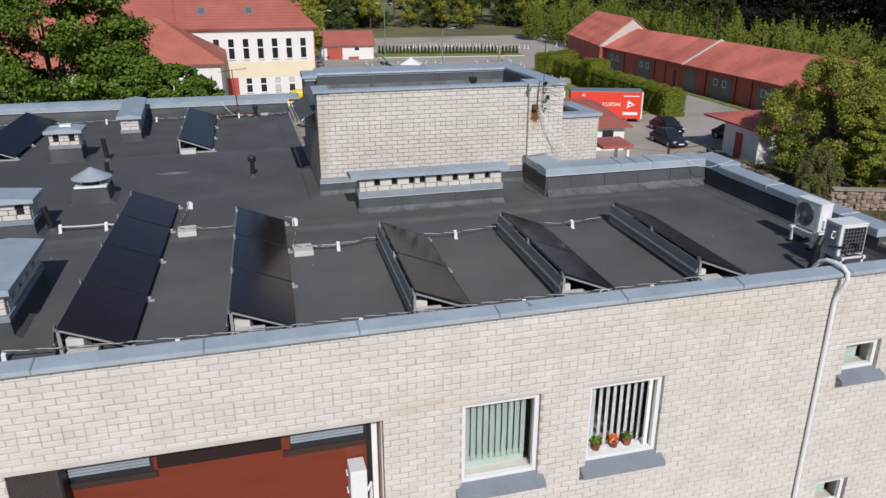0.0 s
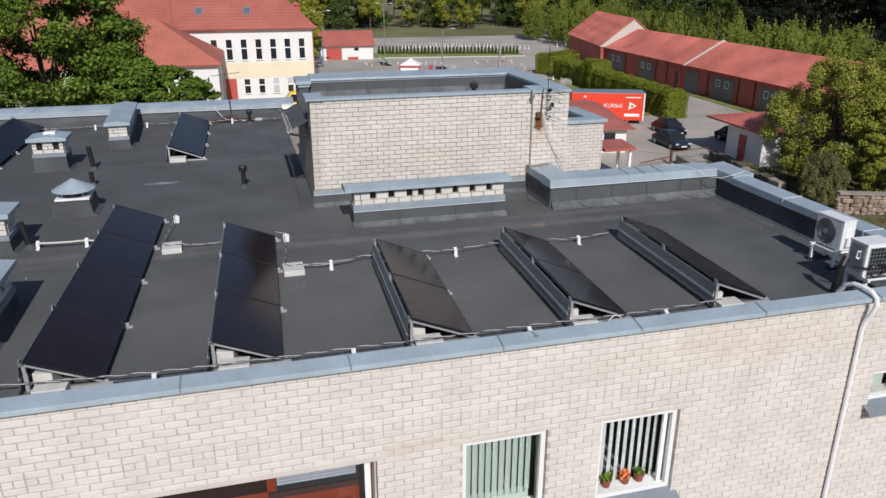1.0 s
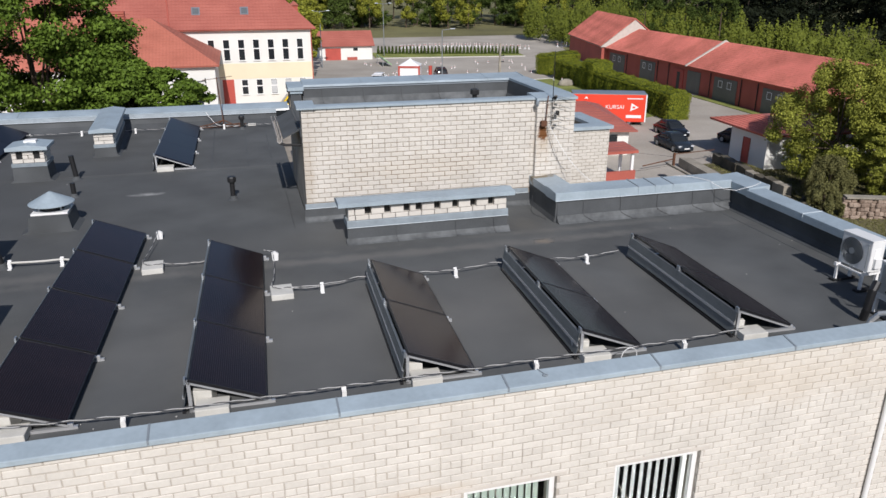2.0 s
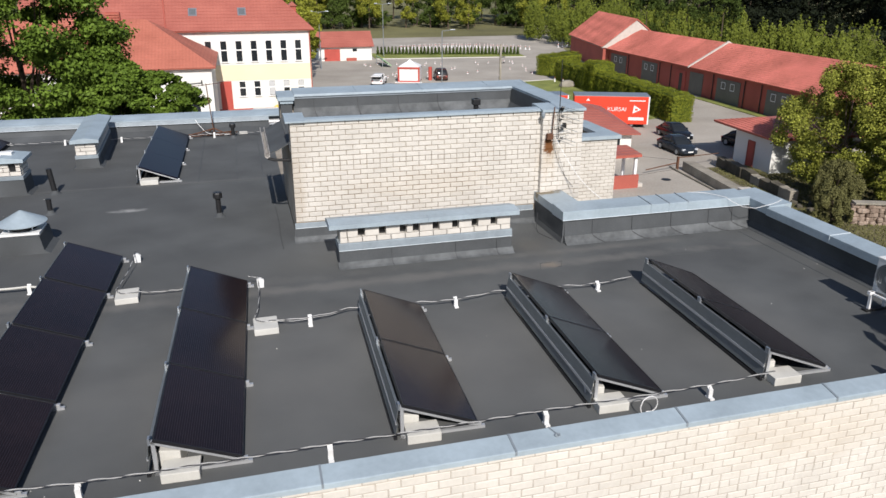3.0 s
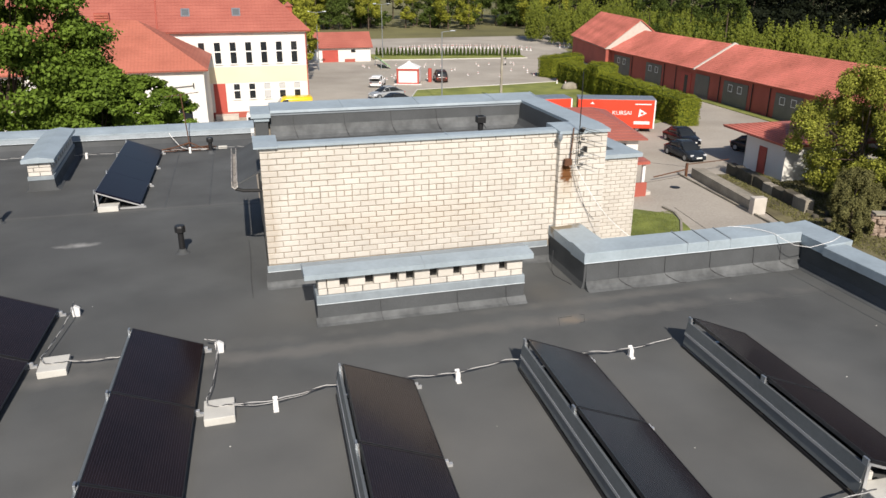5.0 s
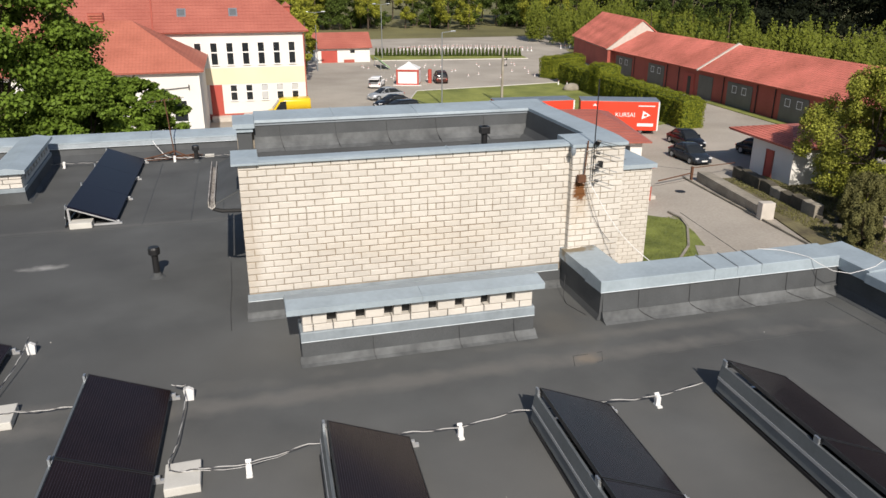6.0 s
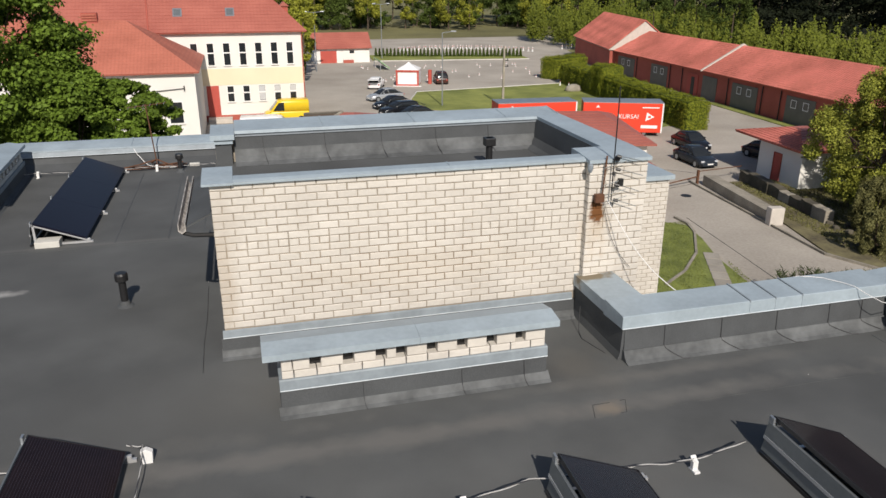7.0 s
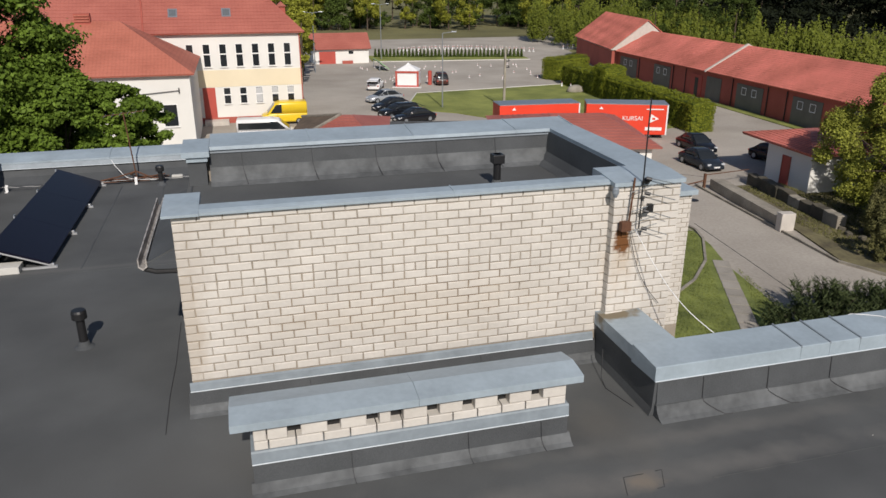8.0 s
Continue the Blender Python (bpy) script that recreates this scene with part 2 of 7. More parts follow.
# ---- mesh building ----
class Shape:
    """Collects vertices and faces of one mesh."""

    def __init__(self):
        self.v, self.f = [], []

    def add(self, verts, faces):
        k = len(self.v)
        self.v += [tuple(p) for p in verts]
        self.f += [tuple(i + k for i in f) for f in faces]
        return self

    def box(self, x0, y0, z0, x1, y1, z1, m=None):
        vs = [(x, y, z) for z in (z0, z1) for y in (y0, y1) for x in (x0, x1)]
        if m:
            vs = [m @ Vector(p) for p in vs]
        return self.add(vs, [(0, 2, 3, 1), (4, 5, 7, 6), (0, 1, 5, 4), (2, 6, 7, 3), (0, 4, 6, 2), (1, 3, 7, 5)])

    def prism(self, poly, axis, a, b):
        """Extrudes a polygon of two coordinates along an axis from a to b."""
        def at(p, h):
            return {"x": (h, p[0], p[1]), "y": (p[0], h, p[1]), "z": (p[0], p[1], h)}[axis]
        n = len(poly)
        vs = [at(p, a) for p in poly] + [at(p, b) for p in poly]
        fs = [tuple(range(n))[::-1], tuple(range(n, 2 * n))] + [(i, (i + 1) % n, n + (i + 1) % n, n + i) for i in range(n)]
        return self.add(vs, fs)

    def rod(self, p, q, r, n=8, r2=None):
        p, q = Vector(p), Vector(q)
        d = (q - p).normalized()
        s = d.orthogonal().normalized()
        t = d.cross(s)
        r2 = r if r2 is None else r2
        vs = []
        for c, rr in ((p, r), (q, r2)):
            vs += [c + (s * math.cos(2 * math.pi * i / n) + t * math.sin(2 * math.pi * i / n)) * rr for i in range(n)]
        return self.add(vs, [tuple(range(n))[::-1], tuple(range(n, 2 * n))] + [(i, (i + 1) % n, n + (i + 1) % n, n + i) for i in range(n)])

    def tube(self, pts, r, n=6):
        """A bent round bar along a line of points, in one piece."""
        pts = [Vector(p) for p in pts]
        dirs = [(b - a).normalized() for a, b in zip(pts, pts[1:])]
        s = dirs[0].orthogonal().normalized()
        vs = []
        for i, p in enumerate(pts):
            d = (dirs[max(0, i - 1)] + dirs[min(i, len(dirs) - 1)]).normalized()
            s = (s - d * s.dot(d)).normalized()
            t = d.cross(s)
            vs += [p + (s * math.cos(2 * math.pi * k / n) + t * math.sin(2 * math.pi * k / n)) * r for k in range(n)]
        fs = [(j * n + i, j * n + (i + 1) % n, (j + 1) * n + (i + 1) % n, (j + 1) * n + i) for j in range(len(pts) - 1) for i in range(n)]
        return self.add(vs, fs + [tuple(range(n))[::-1], tuple(range(len(vs) - n, len(vs)))])

    def lathe(self, c, prof, n=24):
        """Turns a profile of (radius, height) round a vertical axis at c."""
        vs = [(c[0] + r * math.cos(2 * math.pi * i / n), c[1] + r * math.sin(2 * math.pi * i / n), c[2] + h) for r, h in prof for i in range(n)]
        fs = [(j * n + i, j * n + (i + 1) % n, (j + 1) * n + (i + 1) % n, (j + 1) * n + i) for j in range(len(prof) - 1) for i in range(n)]
        fs += [tuple(range(n))[::-1], tuple(range(len(vs) - n, len(vs)))]
        return self.add(vs, fs)

    def mesh(self, name, bevel=0.0, segs=2, smooth=False):
        me = bpy.data.meshes.new(name)
        me.from_pydata(self.v, [], self.f)
        bm = bmesh.new()
        bm.from_mesh(me)
        bmesh.ops.recalc_face_normals(bm, faces=bm.faces)
        if bevel:
            es = [e for e in bm.edges if len(e.link_faces) == 2 and e.calc_face_angle(0) > 0.5]
            bmesh.ops.bevel(bm, geom=es, offset=bevel, segments=segs, affect="EDGES", profile=0.6)
        bm.to_mesh(me)
        bm.free()
        if smooth:
            for p in me.polygons:
                p.use_smooth = True
        return me


def part(name, shape, material, parent=None, label="", bevel=0.0, segs=2, smooth=False):
    me = shape if isinstance(shape, bpy.types.Mesh) else shape.mesh(name, bevel, segs, smooth)
    if not me.materials:
        me.materials.append(material)
    ob = new(name, me)
    if parent:
        ob.parent = parent
    if label:
        ob["label"] = label
    return ob


def thing(name, label, category, at=(0, 0, 0), turn=0.0, group="", kind=""):
    ob = new(name)
    ob.matrix_basis = pose(*at, 0, 0, turn)
    ob.empty_display_size = 0.1
    return tagged(ob, label, category, group, kind)


def solid(name, shape, material, label, category="", kind="structure", bevel=0.0, group=""):
    return tagged(part(name, shape, material, None, bevel=bevel), label, category, group, kind)

for m in (BRICK, BRICKS, MORTAR):
    stained_or_toned(m, (0.42, 0.30, 0.17), (5.18, -0.12, 1.35), (0.26, 0.4, 0.50), 7.0, 0.35, 0.4)
    stained_or_toned(m, (0.15, 0.058, 0.014), (5.17, -0.12, 1.65), (0.115, 0.4, 0.26), 12.0, 1.0, 0.22)
    stained_or_toned(m, (0.45, 0.36, 0.24), (2.6, 0.0, 0.95), (2.2, 0.3, 0.45), 2.2, 0.15)
    stained_or_toned(m, (0.36, 0.29, 0.21), (0.05, 0.0, 1.0), (0.22, 0.3, 1.3), 5.0, 0.4, 0.35)
stained_or_toned(MORTAR, (0.15, 0.092, 0.043), (2.4, 0.0, 1.05), (2.4, 0.3, 0.6), 2.6, 0.45, 0.3)
for m in (BRICK, BRICKS, PALEMORTAR):
    stained_or_toned(m, (0.50, 0.42, 0.32), (5.3, -8.08, 0.0), (2.5, 0.3, 0.5), 1.6, 0.30)
    stained_or_toned(m, (0.46, 0.37, 0.27), (0.45, -8.08, -0.82), (0.8, 0.3, 0.12), 3.0, 0.35)
    stained_or_toned(m, (0.47, 0.43, 0.38), (0.12, 0.0, 1.9), (0.32, 0.3, 0.5), 6.0, 0.6)
DUST = (0.150, 0.146, 0.138)
# Near lighter and outer darker tones: roof brightness in view put into colour.
stained_or_toned(BITUMEN, (0.148, 0.147, 0.140), (1.0, -5.2, 0.0), (7.5, 2.6, 2.0), 0.7, 0.85, 0.6)
stained_or_toned(BITUMEN, (0.064, 0.066, 0.068), (-7.5, 3.0, 0.0), (7.0, 9.0, 2.0), 0.5, 0.8, 0.6)
stained_or_toned(BITUMEN, (0.118, 0.118, 0.113), (0.2, -1.2, 0.0), (2.6, 1.2, 1.0), 0.8, 0.55, 0.6)
stained_or_toned(BITUMEN, (0.060, 0.062, 0.064), (6.6, -2.7, 0.0), (2.0, 0.75, 1.0), 1.1, 0.6, 0.5)
stained_or_toned(BITUMEN, DUST, (1.0, -2.42, 0.0), (9.0, 0.24, 1.0), 2.6, 0.75, 0.4)
stained_or_toned(BITUMEN, (0.23, 0.19, 0.145), (4.30, -2.48, 0.0), (0.30, 0.16, 1.0), 5.0, 0.6, 0.4)
stained_or_toned(BITUMEN, DUST, (-4.0, -2.0, 0.0), (5.0, 0.26, 1.0), 2.4, 0.6, 0.4)
stained_or_toned(BITUMEN, DUST, (-2.5, 5.0, 0.0), (7.0, 0.10, 1.0), 2.0, 0.4, 0.5)
stained_or_toned(BITUMEN, DUST, (5.4, -1.9, 0.0), (2.6, 0.16, 1.0), 3.0, 0.55, 0.4)
stained_or_toned(BITUMEN, (0.34, 0.34, 0.33), (-3.45, 2.9, 0.0), (0.42, 0.16, 1.0), 5.0, 0.8, 0.4)
stained_or_toned(BITUMEN, (0.125, 0.118, 0.105), (4.4, -1.6, 0.0), (0.6, 0.7, 1.0), 2.0, 0.5, 0.5)
stained_or_toned(TIN, (0.17, 0.125, 0.06), (5.15, -0.16, 0.65), (0.36, 0.20, 0.3), 8.0, 0.9, 0.25)

# ---- ground ----
GZ = -10.2
g = Shape()
R = 2500
g.add([(-R, -R, GZ - 0.05), (R, -R, GZ - 0.05), (R, R, GZ - 0.05), (-R, R, GZ - 0.05)], [(0, 1, 2, 3)])
solid("ground", g, MEADOW, "rough green and brown meadow ground round the yard", "ground")
solid("pavement", Shape().prism([(-30, -40), (34, -40), (34, 20), (36.5, 24), (56.5, 24), (62.5, 122), (66, 135), (90, 158), (90, 169), (-40, 170), (-40, 121)], "z", GZ - 0.3, GZ),
      ASPHALT, "worn pale grey asphalt yard and car park", "asphalt yard")
# lawns with a raised edge
solid("lawn_1", Shape().prism([(19, 76), (23, 87), (36, 88.5), (46, 90), (46.5, 60), (40, 57), (28, 66), (24, 72)], "z", GZ - 0.1, GZ + 0.08), GRASS, "bright green mown lawn beside the car park", "lawn")
solid("lawn_2", Shape().prism([(10.0, -1), (24, 16), (25.4, 24), (26.4, 27), (26.8, 29.4), (25, 31), (10, 31)], "z", GZ - 0.1, GZ + 0.06), GRASS_D, "green lawn beside the drive behind the building", "lawn")
solid("lawn_3", Shape().prism([(23.8, 124.2), (52.2, 121.2), (53, 127), (24.5, 134)], "z", GZ - 0.1, GZ + 0.10), GRASS, "grass strip under a row of young conifers", "lawn")

# ---- the flat-roofed building ----
XL, XR, YF, YB, YP = -14.0, 9.6, -8.08, 11.8, -1.0
WT = -0.35

roof = Shape()
roof.box(XL, YF + 0.15, WT, XR - 0.3, -1.0, -0.0)
roof.box(XL, -1.0, WT, 0.0, YB - 0.3, -0.0)
roof.box(0.0, -1.0, WT, 4.95, 0.03, -0.0)
solid("roof", roof, BITUMEN, "flat roof of dark grey bitumen felt with welded seams", "flat roof")

# ---- walls with their openings ----
W1 = (1.008, 2.209, -2.324, -0.908)
W2 = (2.999, 4.229, -2.324, -0.908)
W3 = (7.548, 8.24, -1.395, -0.819)
W4 = (7.548, 8.201, -4.178, -3.573)
DOOR = (-4.838, -0.134, -4.373, -0.957)
HOLES = [W1, W2, W3, W4, DOOR]


def wall_with_holes(x0, x1, z0, z1, holes, y0, y1):
    s = Shape()
    xs = sorted({x0, x1, *[h[0] for h in holes], *[h[1] for h in holes]})
    zs = sorted({z0, z1, *[h[2] for h in holes], *[h[3] for h in holes]})
    for a, b in zip(xs, xs[1:]):
        for c, d in zip(zs, zs[1:]):
            if not any(h[0] <= a and b <= h[1] and h[2] <= c and d <= h[3] for h in holes):
                s.box(a, y0, c, b, y1, d)
    return s


wall_south = solid("wall_south", wall_with_holes(XL, XR, GZ, -0.36, HOLES, YF + 0.008, YF + 0.38).box(XL, YF + 0.008, -0.36, XR, YF + 0.135, 0.45), PALEMORTAR, "white sand-lime brick facade with grey mortar joints", "brick wall")
solid("wall_east", Shape().box(XR - 0.40, YF + 0.38, GZ, XR - 0.02, YP - 0.38, 0.3), MORTAR, "brick side wall of the building", "brick wall")
solid("wall_north", Shape().box(5.90, YP - 0.38, GZ, XR - 0.03, YP - 0.01, 0.3).box(XL, YB - 0.38, GZ, 0, YB, 0.25), MORTAR, "brick rear wall of the building", "brick wall")
solid("wall_west", Shape().box(XL, YF + 0.38, GZ, XL + 0.38, YB - 0.38, 0.25), MORTAR, "brick end wall of the building", "brick wall")
solid("wall_inner", Shape().box(0.0, 3.77, GZ, 0.38, YB - 0.38, -0.02), MORTAR, "brick rear wall of the building", "brick wall")
solid("floor", Shape().box(XL + 0.38, YF + 0.38, -3.1, XR - 0.38, -1.4, -2.95), LINTEL, "concrete floor slab inside the building", "floor")

# front coping of grey-blue sheet in lengths, with drip edge and standing joints
coping = thing("coping", "grey-blue painted sheet metal coping along the front roof edge", "coping", kind="structure")
xs = [XL, -10.0, -8.1, -6.2, -4.27, -2.34, -0.42, 1.49, 3.41, 5.31, 7.25, XR + 0.05]
CB, CF = YF + 0.16, YF - 0.10
for a, b in zip(xs, xs[1:]):
    part("coping_sheet", Shape().prism([(CF, 0.442), (CF, 0.492), (CF + 0.012, 0.500), (CB - 0.01, 0.540), (CB, 0.530), (CB, 0.40), (CB - 0.02, 0.40), (CB - 0.02, 0.47), (CF + 0.012, 0.465), (CF + 0.012, 0.442)], "x", a + 0.003, b - 0.003), TIN, coping)
    part("standing_seam", Shape().prism([(CF - 0.006, 0.46), (CF - 0.004, 0.506), (CB - 0.02, 0.550), (CB - 0.004, 0.545), (CB - 0.02, 0.53), (CF + 0.01, 0.49)], "x", b - 0.011, b + 0.011), SILLTIN, coping, "dull grey folded seam")
part("lifting_hook", Shape().tube([(1.98 + 0.03 * math.cos(q), YF + 0.02 + 0.022 * math.sin(q), 0.531) for q in [i * 0.6 for i in range(10)]] + [(1.93, YF + 0.15, 0.548)], 0.007, 6), SILLTIN, coping, "small wire hook")
solid("upstand_front", Shape().prism([(CB - 0.02, 0.0), (CB - 0.02, 0.46), (CB + 0.05, 0.44), (CB + 0.07, 0.12), (CB + 0.14, 0.04), (CB + 0.30, 0.004), (CB + 0.30, 0.0)], "x", XL, XR - 0.3), FELT, "dark felt upstand along the front roof edge", "upstand")

# rear-left parapet
bp = thing("parapet_rear", "low rear parapet of dark felt capped with grey-blue sheet", "parapet", kind="structure")
part("upstand", Shape().prism([(YB - 0.38, 0.0), (YB - 1.15, 0.004), (YB - 0.95, 0.05), (YB - 0.72, 0.18), (YB - 0.62, 0.34), (YB - 0.58, 0.44), (YB - 0.38, 0.45)], "x", XL, 0.0), FELT, bp)
part("fascia", Shape().prism([(YB - 0.60, 0.455), (YB - 0.665, 0.36), (YB - 0.675, 0.352), (YB - 0.655, 0.352), (YB - 0.58, 0.45)], "x", XL, 0.0), FLASHTIN, bp, "sloping grey sheet strip under the coping")
part("drip_edge", Shape().rod((XL, YB - 0.674, 0.352), (0.0, YB - 0.674, 0.352), 0.008, 6), EDGETIN, bp, "bright folded drip edge")
for a, b in [(-14, -11), (-11, -8.1), (-8.1, -5.3), (-5.3, -2.4), (-2.4, 0.42)]:
    part("coping_sheet", Shape().prism([(YB - 0.56, 0.45), (YB - 0.56, 0.495), (YB - 0.2, 0.56), (YB + 0.1, 0.585), (YB + 0.1, 0.5), (YB - 0.38, 0.44)], "x", a + 0.005, b - 0.005), TIN, bp)
    part("seam", Shape().prism([(YB - 0.57, 0.45), (YB - 0.57, 0.505), (YB - 0.2, 0.575), (YB + 0.1, 0.60), (YB + 0.1, 0.58), (YB - 0.2, 0.55), (YB - 0.54, 0.47)], "x", b - 0.03, b + 0.01), TIN, bp)

# parapet behind the right-hand roof
PZ = 0.65
rp = thing("parapet_north", "felt-clad parapet with a wide grey-blue sheet coping", "parapet", kind="structure")
part("upstand", Shape().prism([(YP - 0.46, 0.0), (YP - 0.50, 0.11), (YP - 0.47, 0.50), (YP, 0.50), (YP, 0.0)], "x", 5.0, 9.14), FELT, rp)
part("foot_felt", Shape().prism([(YP - 0.47, 0.0), (YP - 0.66, 0.003), (YP - 0.60, 0.03), (YP - 0.55, 0.075), (YP - 0.515, 0.15), (YP - 0.48, 0.15)], "x", 4.99, 9.14), FOOTFELT, rp, "lighter felt cove")
part("upstand_end", Shape().prism([(5.0, 0.0), (4.93, 0.004), (4.96, 0.10), (4.97, 0.5), (5.5, 0.5), (5.5, 0.0)], "y", YP - 0.47, -0.02), FELT, rp)
for a, b in [(4.94, 6.83), (6.83, 7.23), (7.23, 7.66), (7.66, 9.10)]:
    part("coping_sheet", Shape().prism([(YP - 0.51, 0.465), (YP - 0.50, PZ - 0.02), (YP - 0.49, PZ - 0.012), (YP + 0.02, PZ + 0.015), (YP + 0.02, 0.44), (YP - 0.40, 0.46)], "x", a, b - 0.004), TIN, rp)
    if b < 9:
        part("seam", Shape().prism([(YP - 0.505, PZ - 0.03), (YP - 0.50, PZ), (YP + 0.03, PZ + 0.032), (YP + 0.03, PZ + 0.01), (YP - 0.49, PZ - 0.02)], "x", b - 0.010, b + 0.008), SILLTIN, rp, "dull grey folded seam")
part("drip_edge", Shape().rod((4.94, YP - 0.513, 0.466), (9.10, YP - 0.513, 0.466), 0.007, 6), EDGETIN, rp, "bright folded drip edge")
part("coping_return", Shape().prism([(4.944, 0.465), (4.944, PZ - 0.015), (5.5, PZ + 0.01), (5.5, 0.465)], "y", YP + 0.022, 0.0), TIN, rp, "grey-blue sheet with a rust-brown stain by the wall")
part("coping_side_lip", Shape().box(4.938, YP - 0.505, 0.465, 4.9435, YP + 0.02, PZ - 0.03), TIN, rp)

# right-hand parapet
ep = thing("parapet_east", "felt-clad side parapet with a broad grey-blue sheet coping", "parapet", kind="structure")
part("upstand", Shape().prism([(9.16, 0.0), (9.02, 0.003), (9.10, 0.05), (9.15, 0.14), (9.15, 0.46), (9.46, 0.46), (9.46, 0.0)], "y", -6.76, -1.45), FELT, ep)
part("low_upstand", Shape().prism([(9.16, 0.0), (9.02, 0.003), (9.10, 0.05), (9.15, 0.14), (9.16, 0.26), (9.50, 0.28), (9.50, 0.0)], "y", YF + 0.45, -6.764), FELT, ep)
part("coping_low", Shape().prism([(9.105, 0.42), (9.105, 0.60), (9.62, 0.64), (9.62, 0.42)], "y", -2.1, -0.95), TIN, ep)
for a, b in [(-6.80, -5.9), (-5.9, -3.8), (-3.8, -2.104)]:
    part("coping_sheet", Shape().prism([(9.04, 0.43), (9.04, 0.570), (9.05, 0.580), (9.48, 0.590), (9.48, 0.43)], "y", a, b - 0.004), TIN, ep)
    if b < -3:
        part("seam", Shape().prism([(9.034, 0.49), (9.034, 0.587), (9.482, 0.600), (9.482, 0.57), (9.05, 0.56)], "y", b - 0.010, b + 0.010), EDGETIN, ep, "pale folded seam")

# ---- stair head block ----
SX, SY, SR = 5.905, 3.75, 1.85
PX, PY, ST = 5.02, -0.12, 2.33
stair = thing("stair_block", "white brick stair head block rising above the flat roof", "roof block", kind="structure")
part("wall_front", Shape().box(0.0, 0.012, 0.0, PX + 0.01, 0.38, ST - 0.01), MORTAR, stair)
part("pier", Shape().box(PX + 0.010, PY + 0.012, GZ, SX - 0.012, 0.38, ST - 0.01), MORTAR, stair, "brick pier standing a half brick proud")
part("wall_side", Shape().box(0.012, 0.38, 0.0, 0.38, SY, SR - 0.02), MORTAR, stair)
part("wall_side", Shape().box(SX - 0.38, 0.38, GZ, SX - 0.012, SY, ST - 0.01), MORTAR, stair)
part("wall_back", Shape().box(0.0, SY - 0.6, GZ, SX - 0.012, SY, 2.28), MORTAR, stair)
part("top_roof", Shape().box(-0.02, 0.2, SR - 0.12, SX - 0.3, SY - 0.55, SR), BITUMEN, stair)
part("upstand", Shape().prism([(SY - 0.6, SR), (SY - 0.70, SR + 0.10), (SY - 0.665, 2.32), (SY - 0.6, 2.32)], "x", 0.30, SX - 0.38), FELT, stair)
part("foot_felt", Shape().prism([(SY - 0.62, SR), (SY - 0.97, SR + 0.003), (SY - 0.82, SR + 0.04), (SY - 0.73, SR + 0.11), (SY - 0.69, SR + 0.22), (SY - 0.66, SR + 0.22)], "x", 0.30, SX - 0.40), FOOTFELT, stair, "lighter felt cove")
part("upstand", Shape().prism([(SX - 0.38, SR), (SX - 0.66, SR + 0.004), (SX - 0.52, SR + 0.05), (SX - 0.44, SR + 0.16), (SX - 0.405, 2.32), (SX - 0.38, 2.32)], "y", 0.2, SY - 0.6), FELT, stair)
part("corner_post", Shape().box(0.01, SY - 0.82, 1.3, 0.26, SY - 0.1, 2.20), FELT, stair, "felt-clad post under a sheet cap")
part("coping_front", Shape().prism([(-0.045, 2.320), (-0.045, 2.352), (0.02, 2.372), (0.20, 2.376), (0.24, 2.35), (0.24, 2.320)], "x", 0.286, PX - 0.02), TIN, stair)
part("seam", Shape().prism([(-0.05, 2.32), (-0.05, 2.358), (0.02, 2.382), (0.21, 2.386), (0.21, 2.36), (0.0, 2.35)], "x", 3.05, 3.066), TIN, stair)
part("coping_corner", Shape().prism([(-0.075, 2.325), (-0.075, 2.354), (0.20, 2.388), (0.58, 2.405), (0.58, 2.33)], "x", -0.088, 0.285), TIN, stair)
part("coping_pier", Shape().prism([(PY - 0.045, 2.315), (PY - 0.045, 2.365), (0.20, 2.400), (0.44, 2.405), (0.44, 2.315)], "x", PX - 0.035, SX + 0.03), TIN, stair)
part("coping_side", Shape().prism([(SX - 0.40, 2.30), (SX - 0.40, 2.375), (SX + 0.03, 2.405), (SX + 0.03, 2.25)], "y", 0.444, SY - 0.70), TIN, stair)
for a, b in [(0.32, 1.75), (1.75, 3.3), (3.3, 4.95), (4.95, SX + 0.05)]:
    part("coping_back", Shape().prism([(SY - 0.72, 2.325), (SY - 0.71, 2.375), (SY - 0.02, 2.425), (SY - 0.02, 2.25)], "x", a, b - 0.005), TIN, stair)
    part("drip_strip", Shape().prism([(SY - 0.69, 2.275), (SY - 0.685, 2.32), (SY - 0.60, 2.32), (SY - 0.60, 2.275)], "x", a, b - 0.002), SILLTIN, stair, "lower folded edge strip")
    part("seam", Shape().prism([(SY - 0.727, 2.325), (SY - 0.716, 2.385), (SY - 0.02, 2.436), (SY - 0.02, 2.41), (SY - 0.70, 2.36)], "x", b - 0.012, b + 0.006), TIN, stair)
part("coping_back", Shape().box(0.0, SY - 0.86, 2.20, 0.285, SY - 0.05, 2.27), TIN, stair)
part("coping_back", Shape().prism([(SY - 0.90, 2.272), (SY - 0.90, 2.352), (SY - 0.22, 2.400), (SY - 0.22, 2.272)], "x", -0.055, 0.315), TIN, stair)
part("flashing", Shape().prism([(0.0, 0.355), (-0.025, 0.34), (-0.04, 0.255), (0.0, 0.255)], "x", -0.03, 4.92), FLASHTIN, stair, "dull grey sheet flashing strip")
part("foot_felt", Shape().prism([(0.0, 0.253), (-0.037, 0.25), (-0.055, 0.09), (0.0, 0.0)], "x", -0.05, 4.95), FELT, stair)
